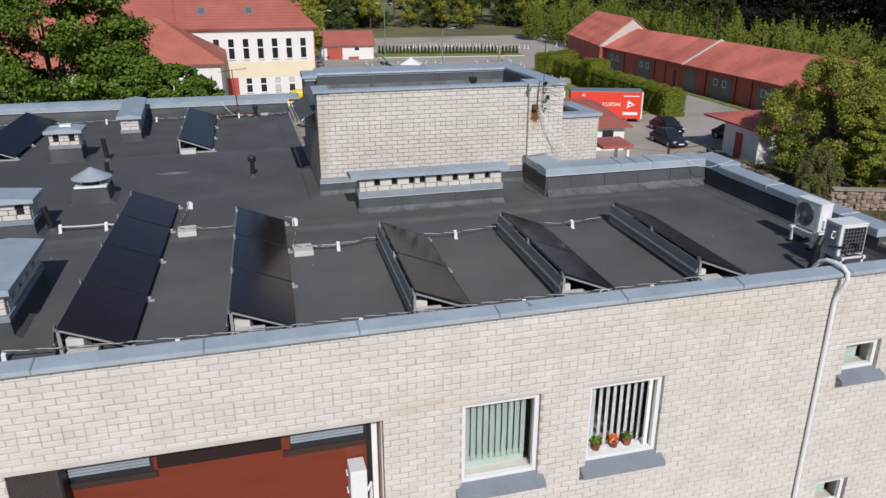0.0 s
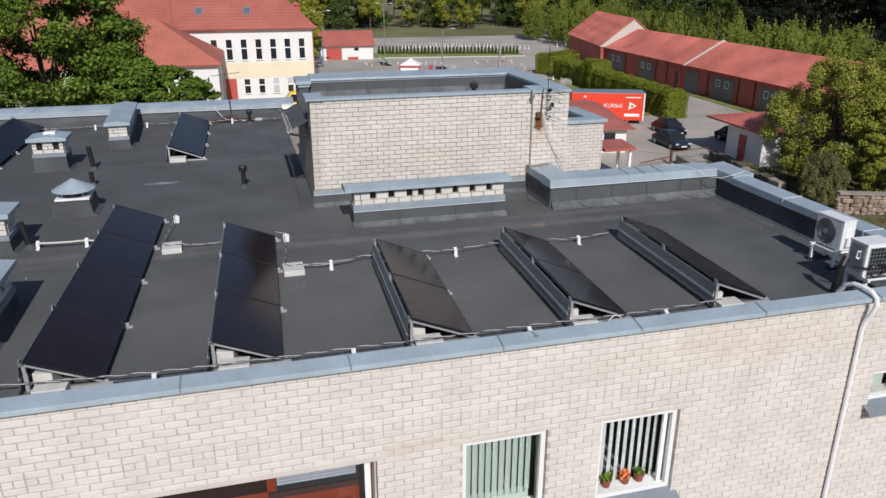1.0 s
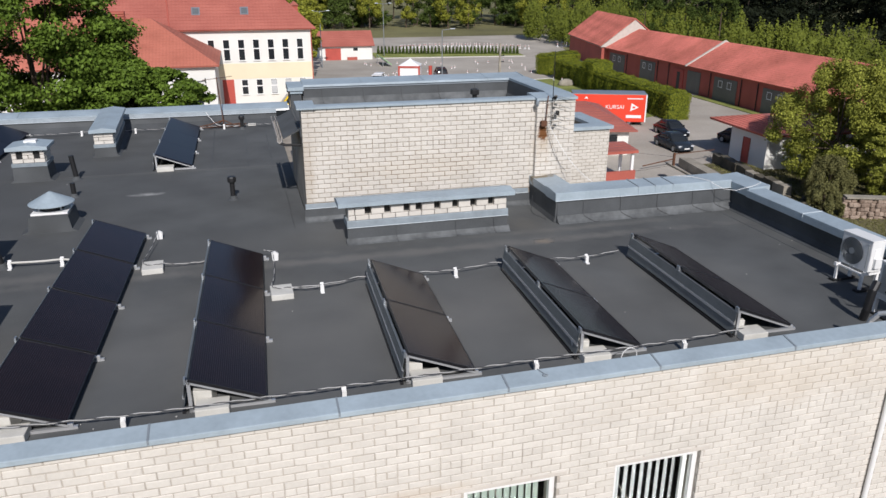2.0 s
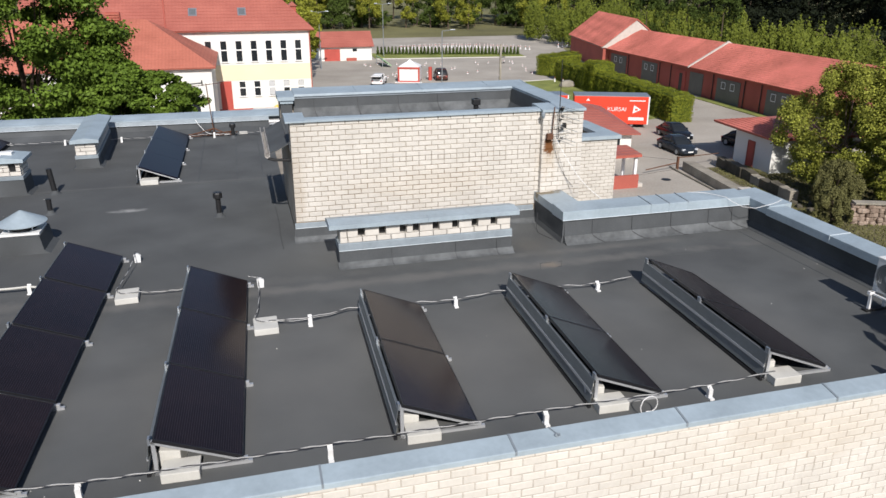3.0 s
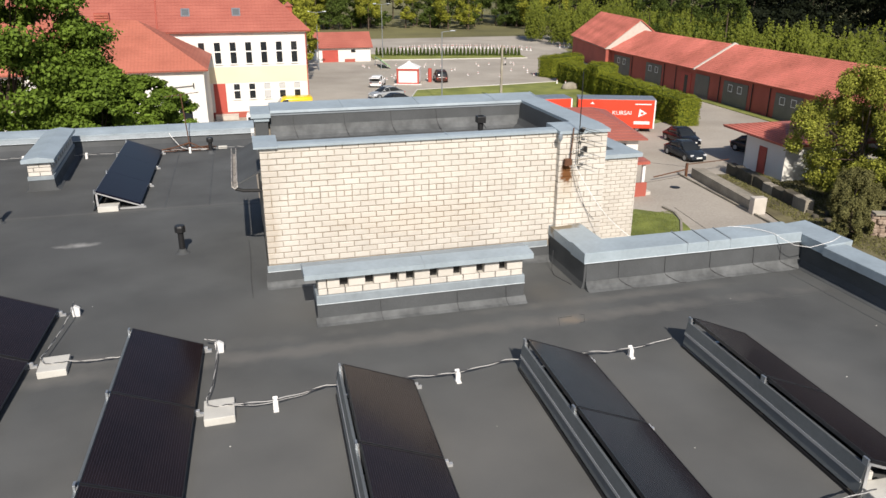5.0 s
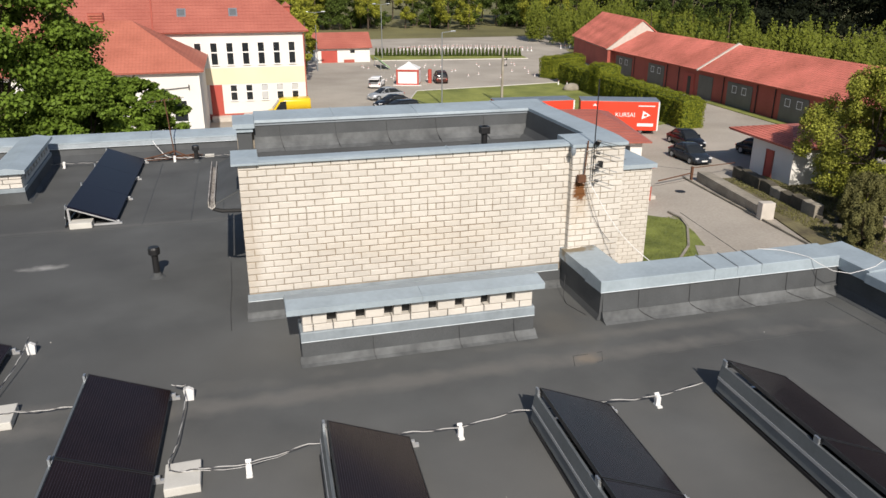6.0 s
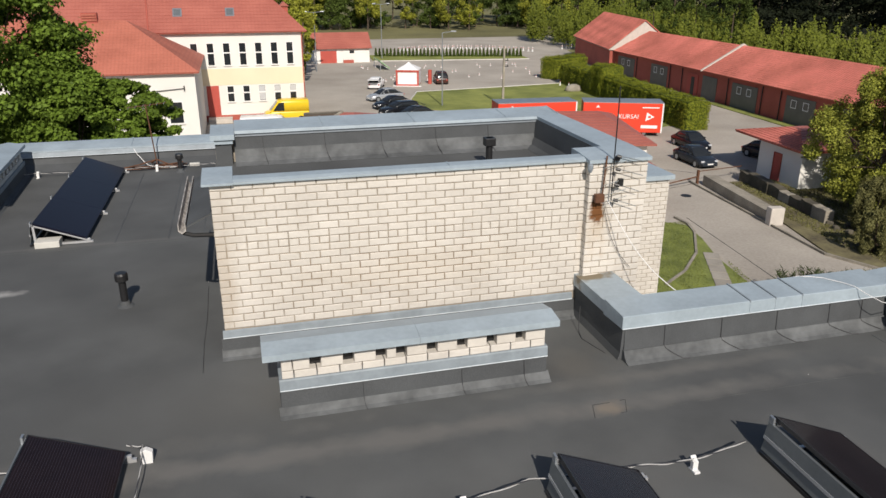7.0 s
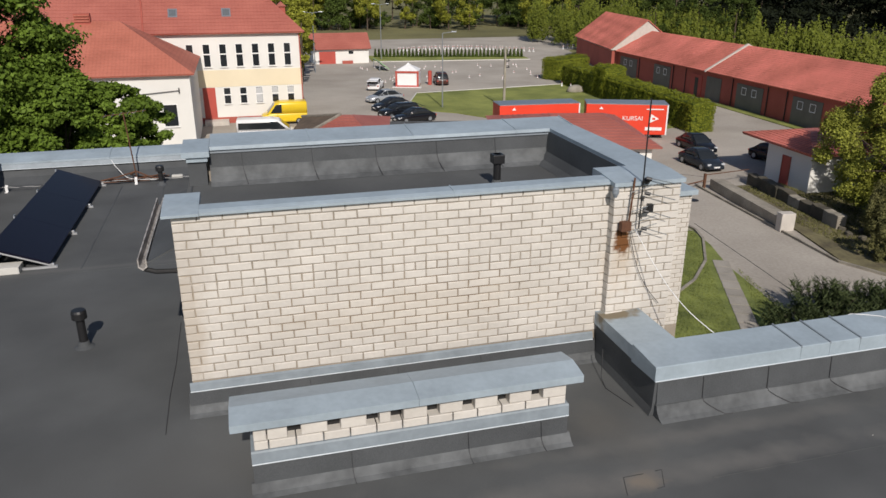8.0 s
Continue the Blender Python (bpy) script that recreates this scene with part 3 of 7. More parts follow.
part("foot_felt", Shape().prism([(-0.04, 0.11), (-0.07, 0.06), (-0.12, 0.02), (-0.20, 0.003), (0.0, 0.0)], "x", -0.06, 4.95), FOOTFELT, stair, "lighter felt cove")
part("drip_edge", Shape().rod((-0.03, -0.041, 0.257), (4.92, -0.041, 0.257), 0.006, 6), EDGETIN, stair, "bright folded drip edge")
part("eaves_apron", Shape().prism([(-0.36, 1.64), (-0.36, 1.66), (0.05, SR + 0.012), (0.05, SR - 0.01)], "y", 0.5, SY - 0.8), FELT, stair)
part("gutter", Shape().prism([(-0.48, 1.66), (-0.48, 1.56), (-0.43, 1.52), (-0.38, 1.56), (-0.38, 1.66), (-0.395, 1.66), (-0.395, 1.57), (-0.43, 1.54), (-0.465, 1.57), (-0.465, 1.66)], "y", 0.62, SY - 0.62), RUSTYTIN, stair, "weathered metal eaves gutter")
part("downpipe", Shape().tube([(-0.43, 0.68, 1.52), (-0.30, 0.66, 1.48), (0.02, 0.64, 1.47)], 0.028, 10), BLACK, stair)

# lower block behind
lowb = thing("rear_block", "lower white brick block with a hollow sheet-capped top", "roof block", kind="structure")
part("wall", Shape().box(6.0, 4.42, GZ, 9.2, 4.8, 0.62).box(6.0, 6.2, GZ, 9.2, 6.58, 0.62).box(8.82, 4.8, GZ, 9.2, 6.2, 0.62), MORTAR, lowb)
part("coping", Shape().box(6.0, 4.34, 0.62, 9.28, 4.86, 0.72).box(8.76, 4.86, 0.62, 9.28, 6.2, 0.72).box(6.0, 6.2, 0.62, 9.28, 6.64, 0.72), TIN, lowb)
part("top", Shape().box(6.0, 4.8, 0.1, 8.82, 6.2, 0.2), BITUMEN, lowb)

# welded seams of the felt: dark lines running down the upstands and out over the roof
sr = random.Random(8)
for x, f in ((5.58, 5.79), (6.44, 6.67), (7.31, 7.54), (8.17, 8.48), (8.72, 9.0)):
    part("felt_seam", Shape().tube([(x, -1.476, 0.45), (x, -1.503, 0.16), (x + 0.01, -1.53, 0.125), (x + (f - x) * 0.4, -1.565, 0.07), (f, -1.655, 0.008), (f + 0.10, -1.668, 0.004)], 0.006, 4), SEAM, rp)
for x in [0.75, 1.75, 2.7, 3.65, 4.6]:
    part("felt_seam", Shape().tube([(x, SY - 0.672, 2.27), (x + 0.01, SY - 0.70, SR + 0.20), (x + 0.03, SY - 0.742, SR + 0.105), (x + 0.06, SY - 0.95, SR + 0.01)], 0.006, 4), SEAM, stair)
for x in [1.3, 2.35, 3.4]:
    part("felt_seam", Shape().tube([(x, -0.037, 0.23), (x + 0.01, -0.062, 0.07), (x + 0.03, -0.16, 0.006), (x + 0.04, -0.30, 0.004)], 0.005, 4), SEAM, stair)
part("felt_seam", Shape().tube([(-0.30, 2.4, 0.004), (-0.29, 1.2, 0.004), (-0.31, 0.4, 0.004), (-0.30, -0.42, 0.004)], 0.005, 4), SEAM, stair)
part("felt_seam", Shape().tube([(4.88, -0.4, 0.30), (4.78, -0.6, 0.03), (4.74, -0.8, 0.004), (4.86, -1.25, 0.004)], 0.005, 4), SEAM, stair)
laps = thing("felt_lap", "dark welded lap lines across the felt roof", "felt seam", kind="structure")
for x0, x1, y in ((-13.5, 0.0, 4.85), (5.0, 9.2, -2.6)):
    part("lap", Shape().box(x0, y - 0.010, 0.0, x1, y + 0.010, 0.004), BITUMEN, laps)
for x in (-11.2, -9.4, -7.6, -6.9, -2.05, -1.1, -0.45):
    part("lap", Shape().box(x - 0.012, 5.0, 0.0, x + 0.012, 10.3, 0.004), FELT, laps)
part("lap", Shape().box(8.73, -7.3, 0.0, 8.75, -1.75, 0.004), FELT, laps)
for pts in (((4.05, -2.62), (4.14, -2.37), (4.36, -2.37)), ((4.50, -2.36), (4.57, -2.36), (4.46, -2.60), (4.38, -2.605))):
    part("felt_crease", Shape().tube([(x, y, 0.0) for x, y in pts], 0.0045, 4), SEAM, laps)
dr = Shape()
for i in range(34):
    x, y, r = sr.uniform(-7, 9), sr.uniform(-7.2, 9.5), sr.uniform(0.004, 0.013)
    if (-0.2 < x and y > -2.2):
        continue
    dr.lathe((x, y, 0.001), [(r, 0), (r * 0.8, 0.004), (r * 0.3, 0.005)], 7)
tagged(part("bird_droppings", dr, CONCRETE), "tiny white bird droppings scattered on the felt", "droppings", kind="stuff")

# ---- solar rows ----
TILT, PW, PL, GAP = 21.5, 0.94, 1.62, 0.02
RISE = PW * math.sin(radians(TILT))
RUN = PW * math.cos(radians(TILT))


def solar_row(x, y, n, turn, gap=GAP, rim=None):
    """A row of n panels; x, y: the foot of the high edge at the near end. Local y runs along the row."""
    row = thing("solar_panel_row", "row of tilted black solar panels on aluminium supports", "solar panels", (x, y, 0), turn, "solar rows on the roof")
    lo, hi = 0.09, 0.09 + RISE
    L = n * (PL + gap) - gap
    slope = Matrix.Translation((0, 0, hi)) @ pose(0, 0, 0, 0, TILT, 0)
    if "panel" not in SHARED:
        s = Shape().box(0.012, 0.012, -0.03, PW - 0.012, PL - 0.012, 0.0)
        SHARED["panel"], SHARED["panel_b"] = s.mesh("panel"), s.mesh("panel")
        f = Shape()
        for a in ((0, 0, PW, 0.012), (0, PL - 0.012, PW, PL), (0, 0.012, 0.012, PL - 0.012), (PW - 0.012, 0.012, PW, PL - 0.012)):
            f.box(a[0], a[1], -0.035, a[2], a[3], 0.004)
        SHARED["frame"] = f.mesh("frame")
        f = Shape()
        for a in ((0, 0, PW, 0.012), (0, PL - 0.012, PW, PL), (0, 0.012, 0.012, PL - 0.012), (PW - 0.012, 0.012, PW, PL - 0.012)):
            f.box(a[0], a[1], -0.035, a[2], a[3], 0.0006)
        SHARED["low_frame"] = f.mesh("frame")
        c = Shape()
        for i in range(1, 36):
            xx = 0.012 + i * (PW - 0.024) / 36
            c.box(xx - 0.0016, 0.016, 0.0, xx + 0.0016, PL - 0.016, 0.0012)
        SHARED["lines"] = c.mesh("lines")
    for i in range(n):
        p = part("panel", SHARED["panel" if rim is None else "panel_b"], rim or PANEL, row)
        p.matrix_basis = slope @ Matrix.Translation((0, i * (PL + gap), 0.02))
        part("panel_frame", SHARED["frame" if rim is None else "low_frame"], rim or BLACKFRAME, p)
        if rim is None:
            part("cell_grid", SHARED["lines"], CELL_LINE, p)["kind"] = "stuff"
    ends = [0.03] + [i * (PL + gap) - gap / 2 for i in range(1, n)] + [L - 0.03]
    for yy in ends:
        s = Shape()
        s.box(-0.02, yy - 0.02, 0.0, 0.02, yy + 0.02, hi - 0.02)
        s.box(-0.02, yy - 0.02, 0.0, RUN + 0.10, yy + 0.02, 0.035)
        part("support", s, ALU, row)
        r = part("support_rail", Shape().box(-0.01, yy - 0.02, -0.05, PW + 0.02, yy + 0.02, -0.015), ALU, row)
        r.matrix_basis = slope
        part("clamp", Shape().box(RUN + 0.01, yy - 0.022, 0.03, RUN + 0.055, yy + 0.022, 0.08), ALU, row, bevel=0.006)
        part("end_hook", Shape().box(-0.045, yy - 0.035, hi - 0.05, -0.022, yy + 0.035, hi + 0.03), GALV, row)
    part("wind_plate", Shape().prism([(-0.085, 0.06), (-0.08, 0.06), (-0.05, 0.205), (-0.068, 0.225), (-0.045, hi - 0.05), (-0.02, hi - 0.05), (-0.02, hi - 0.045), (-0.05, hi - 0.045), (-0.075, 0.227), (-0.057, 0.207)], "y", 0.0, L), PLATE, row, "folded grey metal wind plate")
    part("plate_fold", Shape().prism([(-0.080, 0.198), (-0.078, 0.236), (-0.070, 0.236), (-0.060, 0.200)], "y", 0.0, L), ALU, row, "bright folded edge of the wind plate")
    part("foot_rail", Shape().box(-0.10, 0.0, 0.0, -0.06, L, 0.04), BLACKFRAME, row)
    return row


SHARED = {}
for rx, ry, n in [(-4.24, -6.93, 4), (-2.03, -6.95, 3), (0.59, -6.98, 2), (2.99, -6.95, 2), (5.42, -6.94, 2), (-3.42, 5.15, 3), (-8.60, 5.45, 3)]:
    row = solar_row(rx, ry, n, -1.8, 0.05 if n == 4 else GAP) if ry < 0 else solar_row(rx, ry, n, -0.3, 0.003, PANEL_B)
    if ry > 0:
        row.matrix_basis = row.matrix_basis @ Matrix.Diagonal((1, 1.092, 1, 1))

# ---- brickwork ----
BL, BH, JT = 0.248, 0.0865, 0.012


def brick_shape(s, x0, x1, z0, z1, y, d=0.05, c=0.006, wob=None):
    """One brick whose front face looks to -y, with chamfered front edges."""
    vs = [(x0, y + c, z0), (x1, y + c, z0), (x1, y + c, z1), (x0, y + c, z1),
          (x0 + c, y, z0 + c), (x1 - c, y, z0 + c), (x1 - c, y, z1 - c), (x0 + c, y, z1 - c),
          (x0, y + d, z0), (x1, y + d, z0), (x1, y + d, z1), (x0, y + d, z1)]
    if wob:
        vs = [(p[0] + wob.uniform(-1, 1) * 0.0038, p[1], p[2] + wob.uniform(-1, 1) * 0.0034) for p in vs]
    s.add(vs, [(4, 5, 6, 7), (0, 1, 5, 4), (1, 2, 6, 5), (2, 3, 7, 6), (3, 0, 4, 7), (8, 9, 1, 0), (9, 10, 2, 1), (10, 11, 3, 2), (11, 8, 0, 3)])


def lay(x0, x1, ztop, zbot, y, holes=(), headers=(), parent=None, near=None, limit=300, seed=1, BL=BL, BH=BH, JT=JT, depth=0.05, shift=0):
    """Lays courses from the top down. Whole bricks within `near` become parts of their own; the rest is joined."""
    rng = random.Random(seed)
    whole, rest, count = None, Shape(), 0
    row, z1 = 0, ztop
    while z1 - BH > zbot - 0.05:
        z0 = max(z1 - BH, zbot)
        head = row in headers
        step = (BL - JT) / 2 + JT if head else BL + JT
        x = x0 - (0 if (row + shift) % 2 else step / 2)
        if head:
            x = x0
        while x < x1:
            a, b = max(x, x0), min(x + step - JT, x1)
            pieces = [(a, b)]
            for h in holes:
                if z0 < h[3] - 0.02 and z1 > h[2] + 0.02:
                    pieces = [q for p in pieces for q in ((p[0], min(p[1], h[0])), (max(p[0], h[1]), p[1])) if q[1] - q[0] > 0.02]
            for a, b in pieces:
                if b - a < 0.03:
                    continue
                off = rng.uniform(-0.002, 0.003)
                mid = (a + b) / 2
                if near and count < limit and abs(b - a - BL) < 1e-6 and z1 - z0 > BH - 1e-6 and near[0] < mid < near[1] and near[2] < z0 < near[3]:
                    if whole is None:
                        whole = []
                        for k in range(8):
                            w = Shape()
                            brick_shape(w, -BL / 2, BL / 2, 0, BH, 0, depth, c=0.0065, wob=rng)
                            whole.append(w.mesh("brick"))
                    ob = part("brick", rng.choice(whole), BRICK, parent)
                    ob.matrix_basis = pose(mid, y + off, z0, 0, rng.uniform(-0.4, 0.4), 0)
                    count += 1
                else:
                    j = rng.uniform(-0.002, 0.002)
                    brick_shape(rest, a, b, z0 + j, z1 + j, y + off, depth, c=0.0065, wob=rng)
            x += step
        row += 1
        z1 -= BH + JT
    ob = part("bricks", rest, BRICKS, parent)
    ob["kind"] = "stuff"
    return ob


lay(0.0, PX + 0.01, ST, 0.36, 0.0, headers=(8,), parent=stair, near=(0.1, 4.9, 0.36, 2.25), seed=3, shift=1)
lay(PX, SX, ST, -1.2, PY, headers=(8,), parent=stair, seed=4, depth=0.118)
lay(SX, 9.2, 0.62, -2.2, 4.41, parent=lowb, seed=5)
lay(-6.5, XR, 0.417, -5.0, YF, holes=HOLES, headers=(9,), parent=wall_south, near=(-2.6, 4.6, -0.95, 0.4), seed=6, BL=0.243, BH=0.0855, JT=0.0105)
part("lintel", Shape().box(DOOR[0] - 0.25, YF - 0.004, DOOR[3], DOOR[1] + 0.12, YF + 0.1, DOOR[3] + 0.075), LINTEL, wall_south, "rendered concrete lintel over the recess", bevel=0.004)
for w in HOLES[:4]:
    part("lintel", Shape().box(w[0] - 0.12, YF - 0.003, w[3], w[1] + 0.12, YF + 0.1, w[3] + 0.05), LINTEL, wall_south, bevel=0.004)

# ---- vent box in front of the stair block ----
vent = thing("vent_box", "long low brick vent box under a grey-blue sheet hood", "roof vent", (0, 0, 0))
VX0, VX1, VY = 0.64, 3.82, -1.62
part("felt_base", Shape().prism([(VY - 0.01, 0.31), (VY - 0.025, 0.08), (VY, 0.0), (VY + 0.42, 0.0), (VY + 0.42, 0.31)], "x", VX0 - 0.03, VX1 + 0.03), FELT, vent)
part("foot_felt", Shape().prism([(VY - 0.02, 0.10), (VY - 0.045, 0.07), (VY - 0.09, 0.025), (VY - 0.15, 0.003), (VY, 0.0), (VY, 0.10)], "x", VX0 - 0.06, VX1 + 0.06), FOOTFELT, vent, "lighter felt cove")
part("drip_edge", Shape().rod((VX0 - 0.035, VY - 0.031, 0.312), (VX1 + 0.035, VY - 0.031, 0.312), 0.006, 6), EDGETIN, vent, "bright folded drip edge")
for x in (1.55, 2.75, 3.55):
    part("felt_seam", Shape().tube([(x, VY - 0.018, 0.30), (x + 0.005, VY - 0.045, 0.075), (x + 0.01, VY - 0.095, 0.028), (x + 0.02, VY - 0.16, 0.004)], 0.004, 4), SEAM, vent)
part("flashing", Shape().prism([(VY - 0.005, 0.445), (VY - 0.02, 0.43), (VY - 0.03, 0.31), (VY + 0.43, 0.31), (VY + 0.43, 0.445)], "x", VX0 - 0.035, VX1 + 0.035), FLASHTIN, vent, "dull grey sheet flashing strip")
# Solid black core: shade inside the vent openings put into colour.
part("core", Shape().box(VX0 + 0.02, VY + 0.12, 0.40, VX1 - 0.02, VY + 0.40, 0.72), BLACK, vent, "black core for the shade behind the openings")
x = VX0
k = 0
while x < VX1 - 0.05:
    b = min(x + BL + (0.0 if k else -0.12), VX1)
    s = Shape()
    brick_shape(s, x, b, 0.448, 0.538, VY, 0.2)
    part("brick", s, BRICK, vent)
    x = b + JT
    k += 1
OPEN = [1.02, 1.40, 1.78, 2.02, 2.39, 2.76, 3.13, 3.50]
edges = [VX0] + [v for o in OPEN for v in (o - 0.065, o + 0.065)] + [VX1]
for a, b in zip(edges[::2], edges[1::2]):
    s = Shape()
    if b - a > 0.30:
        m_ = a + BL * 0.5
        brick_shape(s, a, m_ - JT / 2, 0.548, 0.70, VY, 0.2)
        part("brick", s, BRICK, vent)
        s = Shape()
        brick_shape(s, m_ + JT / 2, b, 0.548, 0.70, VY, 0.2)
    else:
        brick_shape(s, a, b, 0.548, 0.70, VY, 0.2)
    part("brick", s, BRICK, vent)
part("brick_back", Shape().box(VX0, VY + 0.36, 0.40, VX1, VY + 0.42, 0.70).box(VX0, VY + 0.21, 0.40, VX0 + 0.1, VY + 0.36, 0.7).box(VX1 - 0.1, VY + 0.21, 0.40, VX1, VY + 0.36, 0.7), MORTAR, vent)
for a, b in ((0.44, 2.22), (2.22, 3.96)):
    part("hood", Shape().prism([(VY - 0.11, 0.745), (VY - 0.11, 0.825), (VY + 0.17, 0.86), (VY + 0.46, 0.80), (VY + 0.46, 0.72), (VY + 0.44, 0.72), (VY + 0.44, 0.74), (VY - 0.02, 0.74), (VY - 0.09, 0.76), (VY - 0.09, 0.745)], "x", a, b - 0.003), TIN, vent)


# ---- chimneys ----
def chimney(x0, x1, y0, y1, h, front_open=0, side_open=0, name_label="low brick chimney with a grey-blue sheet cap", turn=0.0, foot=0.28):
    c = thing("chimney", name_label, "chimney", ((x0 + x1) / 2, (y0 + y1) / 2, 0), turn, "chimneys on the flat roof")
    w, d = (x1 - x0) / 2, (y1 - y0) / 2
    part("felt_base", Shape().prism([(-w - 0.02, foot), (-w - 0.04, 0.06), (-w - 0.13, 0.0), (w + 0.13, 0.0), (w + 0.04, 0.06), (w + 0.02, foot)], "y", -d - 0.03, d + 0.03), FELT, c)
    part("flashing", Shape().box(-w - 0.03, -d - 0.05, foot - 0.01, w + 0.03, d + 0.05, foot + 0.08), FLASHTIN, c, "grey sheet flashing band", bevel=0.006)
    # Filled with black so that the flue openings look shaded.
    body = part("body", Shape().box(-w + 0.05, -d + 0.05, 0.3, w - 0.05, d - 0.05, h - 0.05), BLACK, c, "black core for the shade in the flues")
    lo, hi = foot + 0.085, h - 0.10
    rows = max(2, round((hi - lo) / 0.098))
    for r in range(rows):
        za, zb = lo + r * (hi - lo) / rows, lo + (r + 1) * (hi - lo) / rows - JT
        top = r >= rows - 2 if front_open else False
        nb = max(2, round(2 * w / 0.26))
        for i in range(nb):
            st_ = (0.5 / nb) if r % 2 else 0.0
            a, b = max(-w, -w + 2 * w * (i / nb - st_)), min(w, -w + 2 * w * ((i + 1) / nb - st_) + (w if st_ and i == nb - 1 else 0)) - JT
            if top and front_open:
                cuts = [-w + 2 * w * (j + 0.5 + (j * 0.15)) / front_open * 0.92 for j in range(front_open)]
                segs = [(a, b)]
                for q in cuts:
                    segs = [t for s_ in segs for t in ((s_[0], min(s_[1], q - 0.07)), (max(s_[0], q + 0.07), s_[1])) if t[1] - t[0] > 0.02]
            else:
                segs = [(a, b)]
            for a2, b2 in segs:
                s = Shape()
                brick_shape(s, a2, b2, za, zb, -d, 0.1)
                part("brick", s, BRICK, c)
        if side_open and r >= rows - 2:
            m = side_open
            for i in range(m + 1):
                a = -d + 2 * d * i / (m + 1) + (0.08 if i else 0.11)
                b = -d + 2 * d * (i + 1) / (m + 1) - 0.08
                part("pier", Shape().box(w - 0.1, a, za, w, b, zb), BRICK, c, bevel=0.005)
        else:
            part("side_course", Shape().box(w - 0.1, -d + 0.11, za, w, d, zb), BRICK, c, bevel=0.005)
    part("cap", Shape().prism([(-w - 0.10, h - 0.08), (-w - 0.10, h), (0, h + 0.06), (w + 0.10, h), (w + 0.10, h - 0.08)], "y", -d - 0.10, d + 0.10), TIN, c, bevel=0.006)
    return c


chimney(-5.28, -4.77, 7.18, 10.75, 0.77, 0, 9, "long brick chimney with side vents and grey-blue sheet cap", 3.0)
c = chimney(-6.66, -5.92, 4.80, 5.45, 0.88, 2, 0, foot=0.40)
part("cap_lid", Shape().box(-0.12, -0.05, 0.90, 0.16, 0.18, 0.98), WHITEPAINT, c, "small pale lid", bevel=0.01)
chimney(-7.0, -5.72, -1.55, -0.9, 0.78, 3, 0)
chimney(-5.85, -5.02, -6.15, -4.15, 0.76, 0, 4, "wide brick chimney with a grey-blue sheet cap")


# ---- vent cowl and pipes ----
cowl = thing("vent_cowl", "grey metal mushroom vent cowl on a felt-clad plinth", "roof vent", (-5.03, 0.95, 0))
part("plinth", Shape().prism([(-0.55, 0.0), (-0.40, 0.06), (-0.36, 0.34), (0.36, 0.34), (0.40, 0.06), (0.5, 0.0)], "y", -0.45, 0.36), FELT, cowl)
part("collar", Shape().box(-0.34, -0.34, 0.34, 0.34, 0.30, 0.38), WHITEPAINT, cowl, "pale sheet collar", bevel=0.008)
part("neck", Shape().lathe((0, 0, 0.38), [(0.22, 0), (0.22, 0.14)]), BLACK, cowl)
for i in range(4):
    q = math.pi / 4 + i * math.pi / 2
    part("bracket", Shape().rod((0.28 * math.cos(q), 0.28 * math.sin(q), 0.37), (0.30 * math.cos(q), 0.30 * math.sin(q), 0.53), 0.012), GALV, cowl)
part("hood", Shape().lathe((0, 0, 0.50), [(0.43, 0.0), (0.43, 0.015), (0.22, 0.13), (0.03, 0.235), (0.0, 0.24)], 32), TIN, cowl, "conical grey sheet hood")


def vent_pipe(x, y, h, r, cap, z=0.0, lean=0.0, skin=None):
    p = thing("vent_pipe", "black plastic vent pipe standing on the felt roof", "vent pipe", (x, y, z), 0, "vent pipes")
    part("collar", Shape().lathe((0, 0, 0), [(r * 2.4, 0), (r * 1.5, 0.03), (r * 1.15, 0.09)], 16), FELT, p)
    part("pipe", Shape().rod((0, 0, 0), (lean, 0, h), r * (1.25 if skin else 1), 14, r), skin or BLACK, p)
    if cap:
        part("cap", Shape().lathe((lean, 0, h - 0.10), [(r * 1.15, 0), (r * 1.75, 0.02), (r * 1.75, 0.11), (r * 1.5, 0.14)], 16), BLACK, p)
    return p


vent_pipe(-1.50, 1.98, 0.50, 0.055, True)
vent_pipe(-1.17, 10.2, 0.42, 0.055, True)
vent_pipe(-5.28, 4.75, 0.62, 0.06, False, lean=-0.05)
vent_pipe(-5.05, 3.10, 0.34, 0.055, False)
vent_pipe(-5.45, -1.30, 0.52, 0.06, False, lean=-0.1)
p = vent_pipe(4.22, 1.85, 0.46, 0.055, False, SR)
part("cap", Shape().box(-0.085, -0.085, 0.33, 0.085, 0.085, 0.46), BLACK, p, bevel=0.015)


# ---- cables with their holders ----
RCY = 10.42

